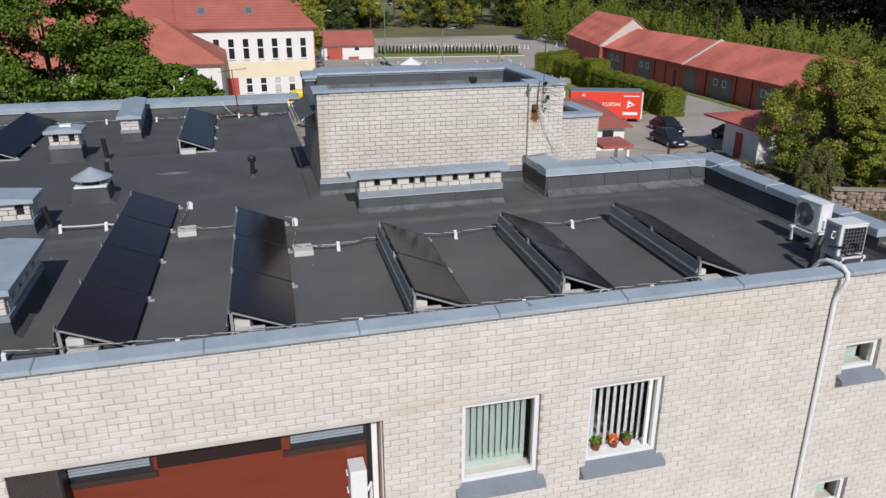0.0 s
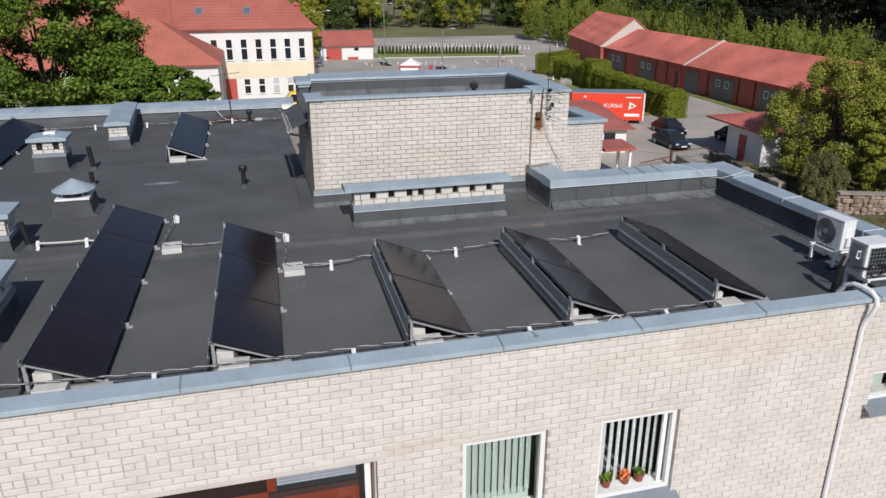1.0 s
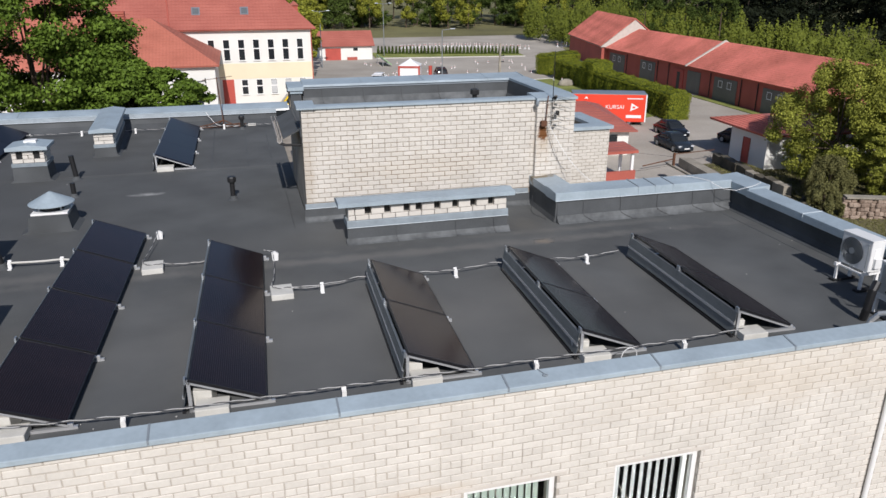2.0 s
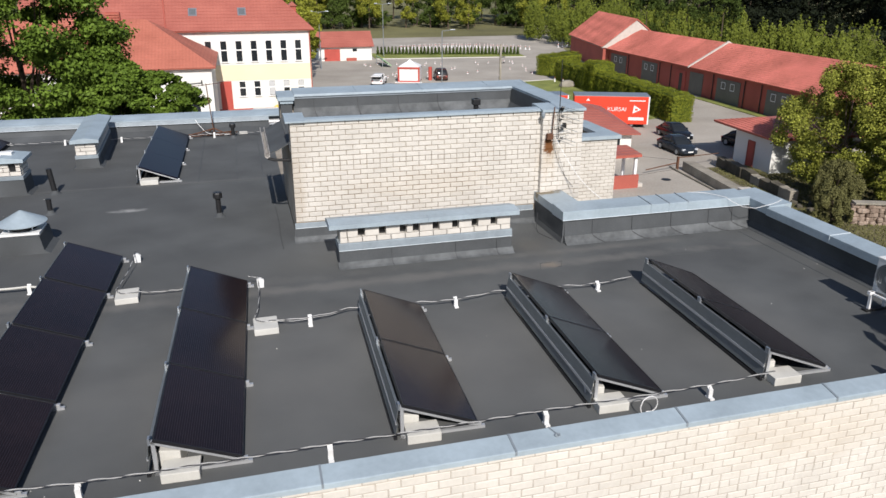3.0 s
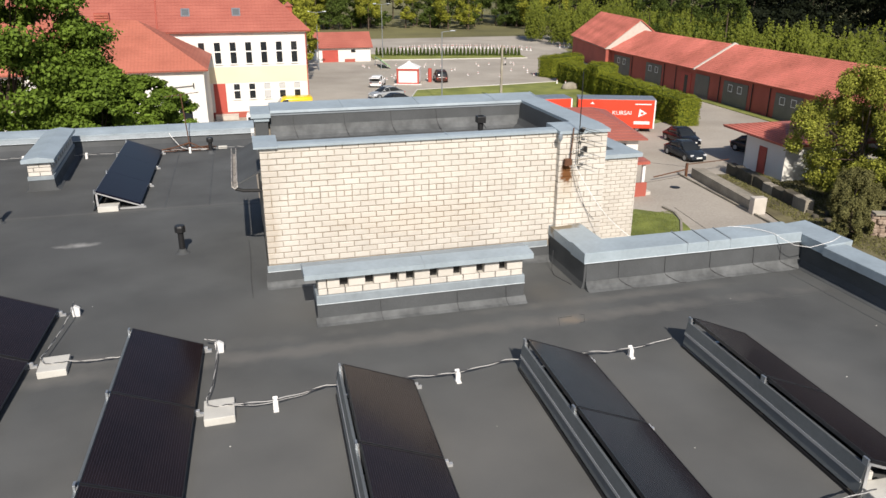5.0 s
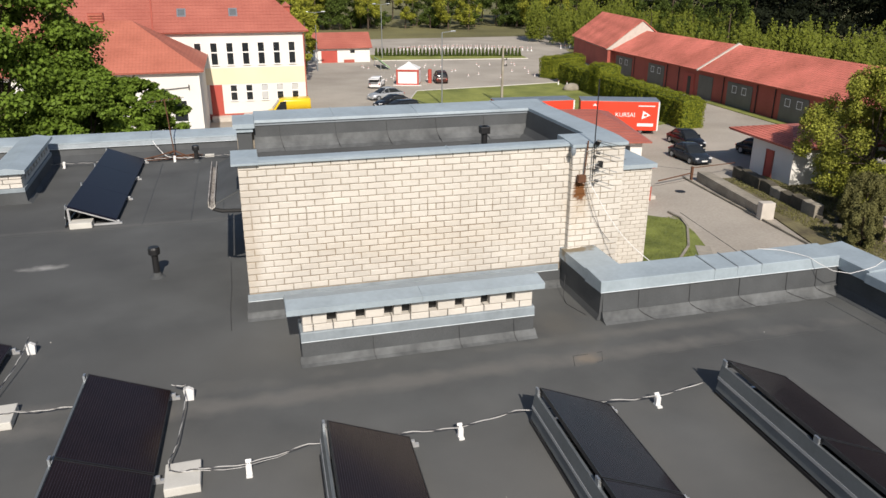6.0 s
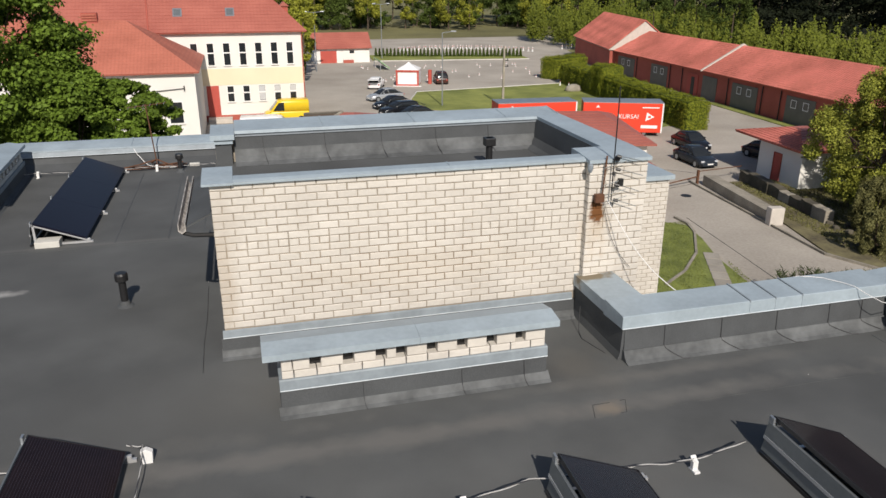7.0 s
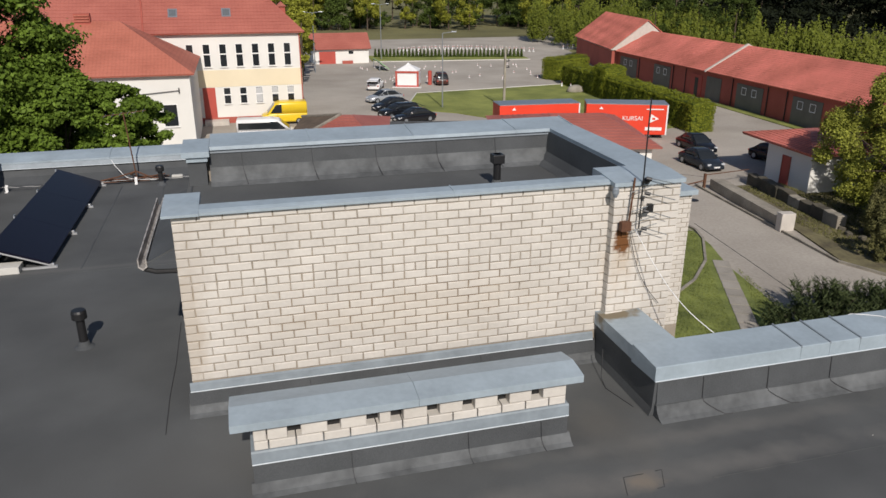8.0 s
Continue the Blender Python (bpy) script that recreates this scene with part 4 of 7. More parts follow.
def holder(x, y, turn=0):
    """A bent white plastic strip: a foot on the felt, an upright face and a notched head that grips the cable."""
    h = thing("cable_holder", "small white plastic cable holder on the felt roof", "cable holder", (x, y, 0), turn, "cable holders")
    part("foot", Shape().prism([(-0.075, 0.0), (0.045, 0.0), (0.045, 0.016), (0.02, 0.022), (-0.075, 0.022)], "x", -0.032, 0.032), PLASTIC_W, h, bevel=0.004)
    part("post", Shape().prism([(-0.028, 0.018), (0.020, 0.018), (0.024, 0.112), (0.050, 0.150), (0.036, 0.158), (0.004, 0.126), (-0.028, 0.118)], "x", -0.030, 0.030), PLASTIC_W, h, bevel=0.004)
    part("clip", Shape().prism([(-0.030, 0.112), (0.006, 0.122), (0.006, 0.146), (-0.006, 0.148), (-0.010, 0.132), (-0.030, 0.126)], "x", -0.018, 0.018), PLASTIC_W, h, bevel=0.003)
    return h


for q in [(-0.13, -3.80), (2.15, -3.74), (4.60, -3.74), (-4.93, -6.9), (-2.75, -7.12), (-0.24, -7.13), (2.27, -7.12), (4.45, -7.12),
          (-8.6, RCY), (-6.1, RCY), (-5.6, RCY), (-4.5, RCY), (-3.55, RCY), (-1.75, RCY), (-5.3, -1.4), (-4.45, -1.45)]:
    h = holder(*q)
    if q[1] < -6.5:
        h.matrix_basis = h.matrix_basis @ Matrix.Diagonal((0.95, 1.0, 1.1, 1))


def cable(pts, r=0.0125, label="thin grey roof cable held above the felt", material=None, sag=0.022, seed=0):
    rng = random.Random(seed)
    cu = Shape()
    full = []
    for a, b in zip(pts, pts[1:]):
        a, b = Vector(a), Vector(b)
        n = max(2, int((b - a).length / 0.25))
        for i in range(n):
            t = i / n
            p = a.lerp(b, t)
            p.z = max(0.02, p.z - sag * math.sin(math.pi * t) + rng.uniform(-0.002, 0.002))
            p.y += rng.uniform(-0.003, 0.003)
            full.append(p)
    full.append(Vector(pts[-1]))
    if material:
        cu.tube(full, r * 0.7, 6)
        return tagged(part("cable", cu, material), label, "cable", "roof cables")
    # two strands wound round each other
    fine = [full[k].lerp(full[k + 1], q / 5) for k in range(len(full) - 1) for q in range(5)] + [full[-1]]
    c = thing("cable", label, "cable", group="roof cables")
    for k, m in ((0.0, CABLE), (math.pi, STRAND)):
        off = [Vector((0.3 * math.cos(i * 0.9 + k), math.cos(i * 0.9 + k), math.sin(i * 0.9 + k))) * r * 0.55 for i in range(len(fine))]
        part("strand", Shape().tube([p + o for p, o in zip(fine, off)], r * 0.5, 5), m, c)
    return c


STRAND = surf("pale_strand", (0.42, 0.42, 0.41), 0.5, var=0.2, scale=6, bump=0)
cable([(-0.62, -3.74, 0.12), (-0.13, -3.80, 0.13), (0.50, -3.62, 0.13), (1.62, -3.70, 0.13), (2.15, -3.74, 0.13), (2.85, -3.60, 0.13), (4.0, -3.68, 0.13), (4.60, -3.74, 0.13), (5.3, -3.60, 0.13)], sag=0.012, seed=1)
cable([(-0.62, -3.76, 0.11), (-0.13, -3.82, 0.115), (0.50, -3.58, 0.10)], 0.008, seed=2)
cable([(-5.6, -6.92, 0.20), (-4.93, -6.93, 0.195), (-2.75, -7.12, 0.195), (-0.24, -7.13, 0.195), (2.27, -7.12, 0.195), (4.45, -7.12, 0.195), (5.42, -7.06, 0.20)], sag=0.012, seed=3)
cable([(-5.3, -1.4, 0.12), (-4.45, -1.45, 0.12), (-3.6, -1.7, 0.10)], 0.026, "pale cable duct on white holders", CONCRETE, 0.01, 4)
cable([(-2.93, -0.32, 0.20), (-2.93, -0.75, 0.16), (-3.02, -1.55, 0.10), (-3.06, -1.95, 0.13), (-2.98, -2.12, 0.125), (-2.70, -2.12, 0.125), (-2.3, -2.08, 0.07), (-1.92, -2.06, 0.10)], seed=5)
cable([(-0.98, -2.10, 0.20), (-0.83, -2.11, 0.18), (-0.82, -2.5, 0.12), (-0.86, -3.2, 0.10), (-0.92, -3.55, 0.13), (-0.90, -3.72, 0.125), (-0.62, -3.74, 0.12)], seed=6)
cable([(-12, RCY, 0.12), (-8.6, RCY, 0.12), (-6.1, RCY, 0.12), (-4.5, RCY, 0.12), (-3.55, RCY, 0.12), (-1.75, RCY, 0.12), (-0.45, RCY, 0.12), (-0.1, RCY, 0.12)], seed=7)
cable([(3.54 + 0.11 * math.cos(q) - 0.05 * q / 7, -7.24 - 0.01 * q, 0.13 + 0.12 * math.sin(q)) for q in [-1.9 + i * 0.35 for i in range(19)]] + [(3.75, -7.32, 0.03), (4.0, -7.30, 0.03)], 0.010, "white cable end standing up in a loop by the roof edge", PLASTIC_W, 0.0, 8)


def slab(x, y, w, d, h, turn=0, z=0.0, label="pale concrete ballast block on the felt roof"):
    b = part("ballast_block", Shape().box(-w / 2, -d / 2, 0, w / 2, d / 2, h), CONCRETE, bevel=0.012)
    b.matrix_basis = pose(x, y, z, 0, 0, turn)
    return tagged(b, label, "concrete block", "ballast blocks")


slab(-2.88, -2.10, 0.35, 0.42, 0.10, 3)
slab(-0.775, -3.76, 0.35, 0.42, 0.10, 1)
for bx in (-3.96, -1.78, 0.82, 3.16, 5.61):
    slab(bx, -6.98, 0.39, 0.27, 0.115, -2)
    slab(bx - 0.10, -6.70, 0.24, 0.24, 0.20, -12, 0.0, "pale concrete block standing under the panels")
for cx, cy in ((-0.79, -2.16), (-2.90, -0.42)):
    tagged(part("cable_clip", Shape().prism([(-0.05, 0.0), (0.05, 0.0), (0.06, 0.13), (0.0, 0.17), (-0.06, 0.15)], "y", -0.035, 0.035), PLASTIC_W, bevel=0.006), "white plastic clip gripping the cable bend", "cable holder", "cable holders").matrix_basis = pose(cx, cy, 0)
slab(-3.2, 5.15, 0.42, 0.3, 0.12, 0)
slab(-0.85, 10.75, 0.25, 0.12, 0.08, 0)


# ---- outdoor air-conditioning units ----
def ac_unit(x, y, turn, fan=True, w=0.36, d=0.15):
    """Local front looks to -y; standing on legs."""
    a = thing("air_conditioner", "white outdoor air-conditioning unit on steel legs", "air conditioner", (x, y, 0), turn, "air-conditioning units")
    z0, z1 = 0.33, 0.87
    part("casing", Shape().box(-w, -d, z0, w, d, z1), PLASTIC_W, a, bevel=0.02)
    part("top", Shape().box(-w - 0.006, -d - 0.006, z1 - 0.012, w + 0.006, d + 0.006, z1 + 0.012), PLASTIC_W, a, bevel=0.008)
    if fan:
        # Flat dark disc on the casing stands in for shade behind the grille.
        part("grille_disc", Shape().lathe((0, 0, 0), [(0.222, -0.004), (0.222, 0.004)], 32), FELT, a, "dark disc for the shaded fan opening").matrix_basis = pose(-0.06, -d - 0.004, (z0 + z1) / 2, 90)
        for i in range(8):
            r = 0.03 + i * 0.028
            ring = Shape()
            ring.tube([(r * math.cos(2 * math.pi * k / 24), 0, r * math.sin(2 * math.pi * k / 24)) for k in range(25)], 0.004, 4)
            part("grille_ring", ring, GALV, a).matrix_basis = pose(-0.06, -d - 0.018, (z0 + z1) / 2)
        part("fan_hub", Shape().lathe((0, 0, 0), [(0.05, -0.01), (0.05, 0.012)], 16), GALV, a).matrix_basis = pose(-0.06, -d - 0.012, (z0 + z1) / 2, 90)
        part("grip", Shape().tube([(w - 0.09, -d, 0.80), (w - 0.05, -d - 0.02, 0.80), (w - 0.05, -d - 0.02, 0.42), (w - 0.07, -d, 0.40)], 0.008, 6), GALV, a, "slim grey edge strip")
        part("side_hatch", Shape().box(w - 0.004, -0.07, 0.56, w + 0.006, 0.05, 0.74), WHITEPAINT, a, bevel=0.004)
    else:
        part("fin_face", Shape().box(-w + 0.06, -d - 0.004, z0 + 0.04, w - 0.04, -d + 0.01, z1 - 0.05), BLACK, a, "dark condenser fins")
        for i in range(8):
            xx = -w + 0.06 + i * (2 * w - 0.10) / 7
            part("guard_bar", Shape().box(xx - 0.004, -d - 0.018, z0 + 0.04, xx + 0.003, -d - 0.006, z1 - 0.05), GALV, a)
        for i in range(8):
            zz = z0 + 0.04 + i * (z1 - z0 - 0.09) / 7
            part("guard_bar", Shape().box(-w + 0.06, -d - 0.024, zz - 0.004, w - 0.04, -d - 0.012, zz + 0.003), GALV, a)
        part("side_panel", Shape().box(-w - 0.004, -d + 0.05, z0 + 0.06, -w + 0.01, d - 0.05, z1 - 0.04), GALV, a, "grey recessed service panel", bevel=0.004)
        part("carry_handle", Shape().tube([(-w, -0.06, 0.72), (-w - 0.035, -0.04, 0.73), (-w - 0.04, -0.03, 0.62), (-w, -0.05, 0.60)], 0.014, 8), WHITEPAINT, a)
    part("cross_bar", Shape().box(-w + 0.06, -d - 0.055, z0 - 0.05, w - 0.06, -d - 0.025, z0 - 0.02), WHITEPAINT, a, "white steel cross bar", bevel=0.005)
    for sx in (-1, 1):
        q = sx * (w - 0.05)
        part("leg", Shape().box(q - 0.022, -d - 0.06, 0.02, q + 0.022, -d - 0.02, z0).box(q - 0.022, d - 0.03, 0.02, q + 0.022, d + 0.02, z0).box(q - 0.026, -d - 0.10, z0 - 0.05, q + 0.026, d + 0.06, z0), WHITEPAINT, a, "white steel leg")
        part("rubber_foot", Shape().box(q - 0.05, -d - 0.12, 0.0, q + 0.05, d + 0.08, 0.035), BLACK, a)
    part("valve_box", Shape().box(w, -0.06, z0 + 0.08, w + 0.05, 0.08, z0 + 0.25), PLASTIC_W, a, bevel=0.01)
    return a


ac_unit(8.525, -5.80, -88, True, 0.305, 0.135)
ac_unit(8.15, -6.99, -1, False, 0.265, 0.185)
hose = Shape()
hose.tube([(7.72, -6.95, 0.6), (7.62, -7.0, 0.5), (7.58, -7.0, 0.2), (7.6, -6.95, 0.02)], 0.06, 10)
tagged(part("hose", hose, BLACK), "black insulated hose behind the air conditioner", "hose")
hose = Shape()
hose.tube([(7.74, -7.1, 0.50), (7.84, -7.24, 0.52)] + [(8.08 + 0.15 * math.cos(q), -7.24, 0.46 + 0.11 * math.sin(q)) for q in [2.6 - i * 0.4 for i in range(14)]], 0.016, 8)
tagged(part("hose", hose, BLACK), "coiled black hose on the air conditioner", "hose")
duct = Shape()
duct.tube([(7.00, -7.58, 0.20), (7.00, -7.64, 0.40), (7.01, -7.74, 0.54), (7.03, -7.86, 0.605), (7.06, -8.00, 0.615), (7.09, -8.13, 0.59), (7.11, -8.215, 0.52), (7.115, -8.24, 0.42), (7.10, -8.215, 0.30), (7.08, -8.15, 0.14), (7.07, -8.125, 0.0), (7.06, -8.125, -5.5)], 0.036, 14)
tagged(part("pipe_duct", duct, PLASTIC_W, smooth=False), "white plastic pipe duct running down the brick facade", "pipe duct")

# ---- antennas ----
ant = thing("antenna", "tall rusty antenna mast with rods on the stair block", "antenna", (5.33, -0.18, 0))
part("mast", Shape().rod((0, -0.02, 1.78), (0.0, -0.02, 3.35), 0.009), BLACK, ant, "dark slim mast")
part("mast_stub", Shape().rod((-0.13, 0.0, 1.84), (-0.10, 0, 2.42), 0.012), RUST, ant)
part("junction_box", Shape().box(-0.25, -0.06, 1.77, -0.12, 0.02, 1.89), RUST, ant, "rusty junction box", bevel=0.01)
part("amplifier", Shape().box(0.07, -0.08, 2.0, 0.14, -0.02, 2.10), BLACK, ant, "dark amplifier box", bevel=0.01)
for zz, ln, tl in ((2.42, 0.40, -0.10), (2.24, 0.40, -0.12), (2.02, 0.36, -0.12), (1.80, 0.34, -0.12)):
    part("rod", Shape().rod((0.04, -0.03, zz), (0.04 + ln, -0.05, zz + tl), 0.005), PLATE, ant)
    part("insulator", Shape().rod((0.02, -0.05, zz), (0.08, -0.07, zz - 0.015), 0.022), BLACK, ant)
for zz, w in ((2.30, 0.22), (2.05, 0.2), (1.90, 0.24), (1.80, 0.26)):
    part("cross_rod", Shape().rod((-0.14, -0.04, zz - 0.04), (w - 0.05, -0.07, zz + 0.05), 0.005), PLATE, ant)
part("clamp", Shape().lathe((0.06, 0.0, 2.34), [(0.03, 0), (0.045, 0.04), (0.025, 0.07)], 12), BLACK, ant)
part("clamp", Shape().lathe((-0.34, 0.0, 2.20), [(0.02, 0), (0.04, 0.05), (0.04, 0.10), (0.025, 0.12)], 12), SILLTIN, ant, "old grey pipe cowl")
wire = Shape()
pts = [Vector((5.27, -0.20, 1.80)).lerp(Vector((6.02, -0.96, 0.66)), t) + Vector((0, 0, -0.16 * math.sin(math.pi * t))) for t in [i / 14 for i in range(15)]]
wire.tube(pts + [Vector(p) for p in ((6.2, -0.90, 0.50), (6.9, -0.88, 0.46), (7.7, -0.92, 0.55), (8.0, -0.96, 0.66), (8.15, -1.05, 0.672), (8.30, -1.13, 0.668), (8.46, -1.33, 0.66), (8.54, -1.48, 0.652), (8.60, -1.62, 0.60), (8.70, -1.82, 0.545), (8.88, -1.98, 0.545), (9.06, -2.03, 0.60), (9.30, -2.0, 0.625), (9.56, -1.88, 0.645))], 0.0055, 6)
tagged(part("cable", wire, PLASTIC_W), "loose white cable from the antenna over the parapet", "cable", "roof cables")
wire = Shape()
wire.tube([Vector((5.24, -0.15, 1.76)).lerp(Vector((5.75, -0.15, 0.72)), t) + Vector((-0.06 * math.sin(math.pi * t), 0, -0.08 * math.sin(math.pi * t))) for t in [i / 10 for i in range(11)]], 0.004, 6)
tagged(part("cable", wire, CABLE), "thin grey antenna cable down the brick wall", "cable", "roof cables")

ant = thing("antenna", "rusty antenna mast on a tripod on the flat roof", "antenna", (-1.75, 10.65, 0))
part("mast", Shape().rod((0, 0, 0), (-0.10, 0, 1.66), 0.015), RUST, ant)
for dx, dy in ((-0.9, 0.1), (0.55, -0.1), (-0.3, 0.5)):
    part("leg", Shape().tube([(0, 0, 0.25), (dx * 0.5, dy * 0.5, 0.12), (dx, dy, 0.03)], 0.018), RUST, ant)
part("boom", Shape().rod((-0.55, 0, 1.58), (0.40, 0, 1.68), 0.009), RUST, ant)
for x0, y0, x1, y1, z in ((-0.75, 0.12, 0.70, -0.06, 0.05), (-0.45, -0.22, 0.62, 0.16, 0.08), (-0.85, -0.05, 0.30, -0.20, 0.035), (-0.30, 0.30, 0.72, 0.05, 0.06)):
    part("base_bar", Shape().rod((x0, y0, z), (x1, y1, z + 0.03), 0.014, 6), RUST, ant)
for i in range(6):
    part("rod", Shape().rod((-0.5 + i * 0.17, -0.2, 1.585 + i * 0.018), (-0.5 + i * 0.17, 0.2, 1.585 + i * 0.018), 0.005), GALV, ant)
cable([(-2.3, 10.9, 0.5), (-2.15, 10.75, 0.30), (-1.95, 10.65, 0.10), (-1.2, 10.55, 0.05)], 0.012, "white looped cable by the antenna foot", PLASTIC_W, 0.03, 9)


# ---- windows of the facade ----
def glass_material():
    m = bpy.data.materials.new("window_glass")
    m.use_nodes = True
    b = m.node_tree.nodes["Principled BSDF"]
    b.inputs["Base Color"].default_value = (0.93, 0.97, 0.95, 1)
    b.inputs["Roughness"].default_value = 0.02
    b.inputs["Transmission Weight"].default_value = 1.0
    b.inputs["IOR"].default_value = 1.05
    return m


PANE = glass_material()


def window(name, w, label, blinds=None, mullion=False, inner=0.0):
    x0, x1, z0, z1 = w
    win = thing(name, label, "window", (0, 0, 0), kind="structure")
    y = YF + 0.075
    f = 0.07
    part("window_frame", Shape().box(x0, y, z0, x0 + f, y + 0.07, z1).box(x1 - f, y, z0, x1, y + 0.07, z1).box(x0 + f, y, z0, x1 - f, y + 0.07, z0 + f + 0.03).box(x0 + f, y, z1 - f - 0.03, x1 - f, y + 0.07, z1), PLASTIC_W, win, bevel=0.006)
    if mullion:
        part("mullion", Shape().box(x1 - 0.30, y, z0 + f, x1 - 0.24, y + 0.065, z1 - f), PLASTIC_W, win, bevel=0.005)
    p = part("pane", Shape().box(x0 + f - 0.01, y + 0.03, z0 + f, x1 - f + 0.01, y + 0.034, z1 - f + 0.01), PANE, win)
    p.visible_shadow = False
    part("window_sill", Shape().prism([(YF + 0.074, z0 + 0.035), (YF - 0.15, z0 - 0.060), (YF - 0.155, z0 - 0.135), (YF - 0.14, z0 - 0.135), (YF - 0.135, z0 - 0.075), (YF + 0.074, z0 + 0.012)], "x", x0 - 0.09, x1 + 0.09), SILLTIN, win, "grey-blue sheet sill")
    # Where a panel stands, the sill's shade is put into a greyer material.
    part("inner_sill", Shape().box(x0, y + 0.07, z0 + 0.02, x1, y + 0.30, z0 + 0.06), LINTEL if inner else PLASTIC_W, win)
    # Added panel: its pale tone stands in for reflection in the small panes.
    if inner:
        part("inner_panel", Shape().box(x0 + f, y + 0.285, z0 + 0.06, x1 - f - 0.03, y + 0.295, z0 + inner), BLIND, win, "added pale panel behind the glass")
    if blinds:
        n, wd, turn, mat, xa, xb, drop = blinds
        for i in range(n):
            xx = xa + (xb - xa) * (i + 0.5) / n
            b = part("blind_slat", Shape().box(-wd / 2, -0.002, z0 + drop, wd / 2, 0.002, z1 - 0.04), mat, win)
            b.matrix_basis = pose(xx, y + 0.26, 0, 0, 0, turn)
    return win


window("window_1", W1, "white plastic window with pale green vertical blinds drawn", (11, 0.112, 32, BLIND, 1.038, 2.12, 0.20), inner=0.27)
window("window_2", W2, "white plastic window with white vertical blinds and plants", (9, 0.080, 24, SLAT, 3.06, 4.13, 0.09))
part("open_sash", Shape().box(W2[1] - 0.15, YF + 0.16, W2[2] + 0.07, W2[1] - 0.09, YF + 0.21, W2[3] - 0.05), PLASTIC_W, bpy.data.objects["window_2"], "white sash standing ajar", bevel=0.006)
window("window_3", W3, "small white plastic window under a grey-blue sill", None, inner=0.34)
window("window_4", W4, "small white plastic window low on the facade", None, inner=0.34)
room = Shape().box(XL + 0.4, -5.0, -3.0, XR - 0.4, -4.9, -0.4)
solid("wall_room", room, LINTEL, "plain wall inside behind the windows", "wall")


def pot(x, kind):
    y, z = YF + 0.28, W2[2] + 0.06
    p = thing("flower_pot", "terracotta pot with a small plant on the window sill", "potted plant", (x, y, z), 0, "potted plants")
    part("pot", Shape().lathe((0, 0, 0), [(0.055, 0), (0.075, 0.10), (0.082, 0.10), (0.082, 0.12), (0.07, 0.12)], 16), TERRACOTTA, p)
    rng = random.Random(int(x * 100))
    s = Shape()
    for i in range(60):
        c_ = Vector((rng.gauss(0, 0.05), rng.gauss(0, 0.04), 0.13 + rng.random() * 0.08))
        u = Vector((rng.uniform(-1, 1), rng.uniform(-1, 1), rng.uniform(-1, 1))).normalized() * 0.025
        v = u.orthogonal().normalized() * 0.02
        s.add([c_ - u, c_ + v, c_ + u, c_ - v], [(0, 1, 2, 3)])
    part("plant", s, FLOWER if kind else LEAF, p)


for px, k in ((3.31, 0), (3.62, 1), (3.85, 0)):
    pot(px, k)

# ---- recess with brown-red cladding ----
RY = YF + 0.36
rec = thing("recess", "brown-red clad recess with strip windows under the lintel", "clad recess", kind="structure")
for a, b in ((-4.252, DOOR[1] - 0.02),):
    part("cladding_panel", Shape().box(a, RY, -4.6, b, RY + 0.05, -0.957), MAROON, rec)
part("side_panel", Shape().box(DOOR[1] - 0.02, YF + 0.12, -4.6, DOOR[1] + 0.0, RY + 0.05, -0.957), LINTEL, rec)
part("corner_post", Shape().box(-0.258, RY - 0.06, -4.6, -0.178, RY - 0.005, -0.98), WHITEPAINT, rec, "white corner post", bevel=0.006)
# The gap is no recess: a flat black strip carries its shade.
part("shadow_gap", Shape().box(-0.33, RY - 0.012, -4.6, -0.26, RY - 0.002, -0.977), BLACK, rec, "black strip for the shaded gap beside the corner post")
for a, b, c in ((-4.28, -3.20, 0.0), (-1.40, -0.335, 0.10)):
    part("strip_window", Shape().box(a, RY - 0.02, -1.43, b, RY - 0.004, -0.977), GLASS, rec, "dark strip window")
    for k in range(4):
        z = -1.318 + k * 0.045
        part("strip_blind", Shape().prism([(RY - 0.045, z), (RY - 0.024, z + 0.02), (RY - 0.045, z + 0.042), (RY - 0.040, z + 0.042), (RY - 0.0205, z + 0.02), (RY - 0.040, z)], "x", a + 0.01, b - 0.035), SILLTIN, rec, "pale grey folded blind")
    part("strip_frame", Shape().box(a - c - 0.01, RY - 0.03, -1.53, b + (0.0 if c else 0.05), RY - 0.004, -1.434), TRIM, rec, "brown sill board under the strip window")
part("trim_beam", Shape().box(-3.145, RY - 0.018, -1.410, -1.52, RY - 0.004, -0.977), DARKBROWN, rec, "dark brown beam under the lintel")
LY = YF + 0.07
# Black strip put in for the shaded gap behind the louvre edge.
part("louvre_shade", Shape().box(-4.268, LY + 0.01, -4.6, -4.238, RY - 0.002, -0.977), BLACK, rec, "black strip for the shade beside the louvre")
for i in range(19):
    a = -4.83 + i * 0.0294
    part("louvre_slat", Shape().prism([(a, LY), (a + 0.014, LY - 0.025), (a + 0.026, LY)], "z", -4.6, -0.977), LOUVRE, rec)
part("louvre_back", Shape().box(-4.835, LY + 0.004, -4.6, -4.270, LY + 0.05, -0.962), LOUVRE, rec)
w_ac = thing("air_conditioner", "white air-conditioning unit fixed in the clad recess", "air conditioner", (-0.505, RY - 0.19, -2.30), 0, "air-conditioning units")
part("casing", Shape().box(-0.12, -0.17, 0, 0.12, 0.17, 0.57), PLASTIC_W, w_ac, bevel=0.02)
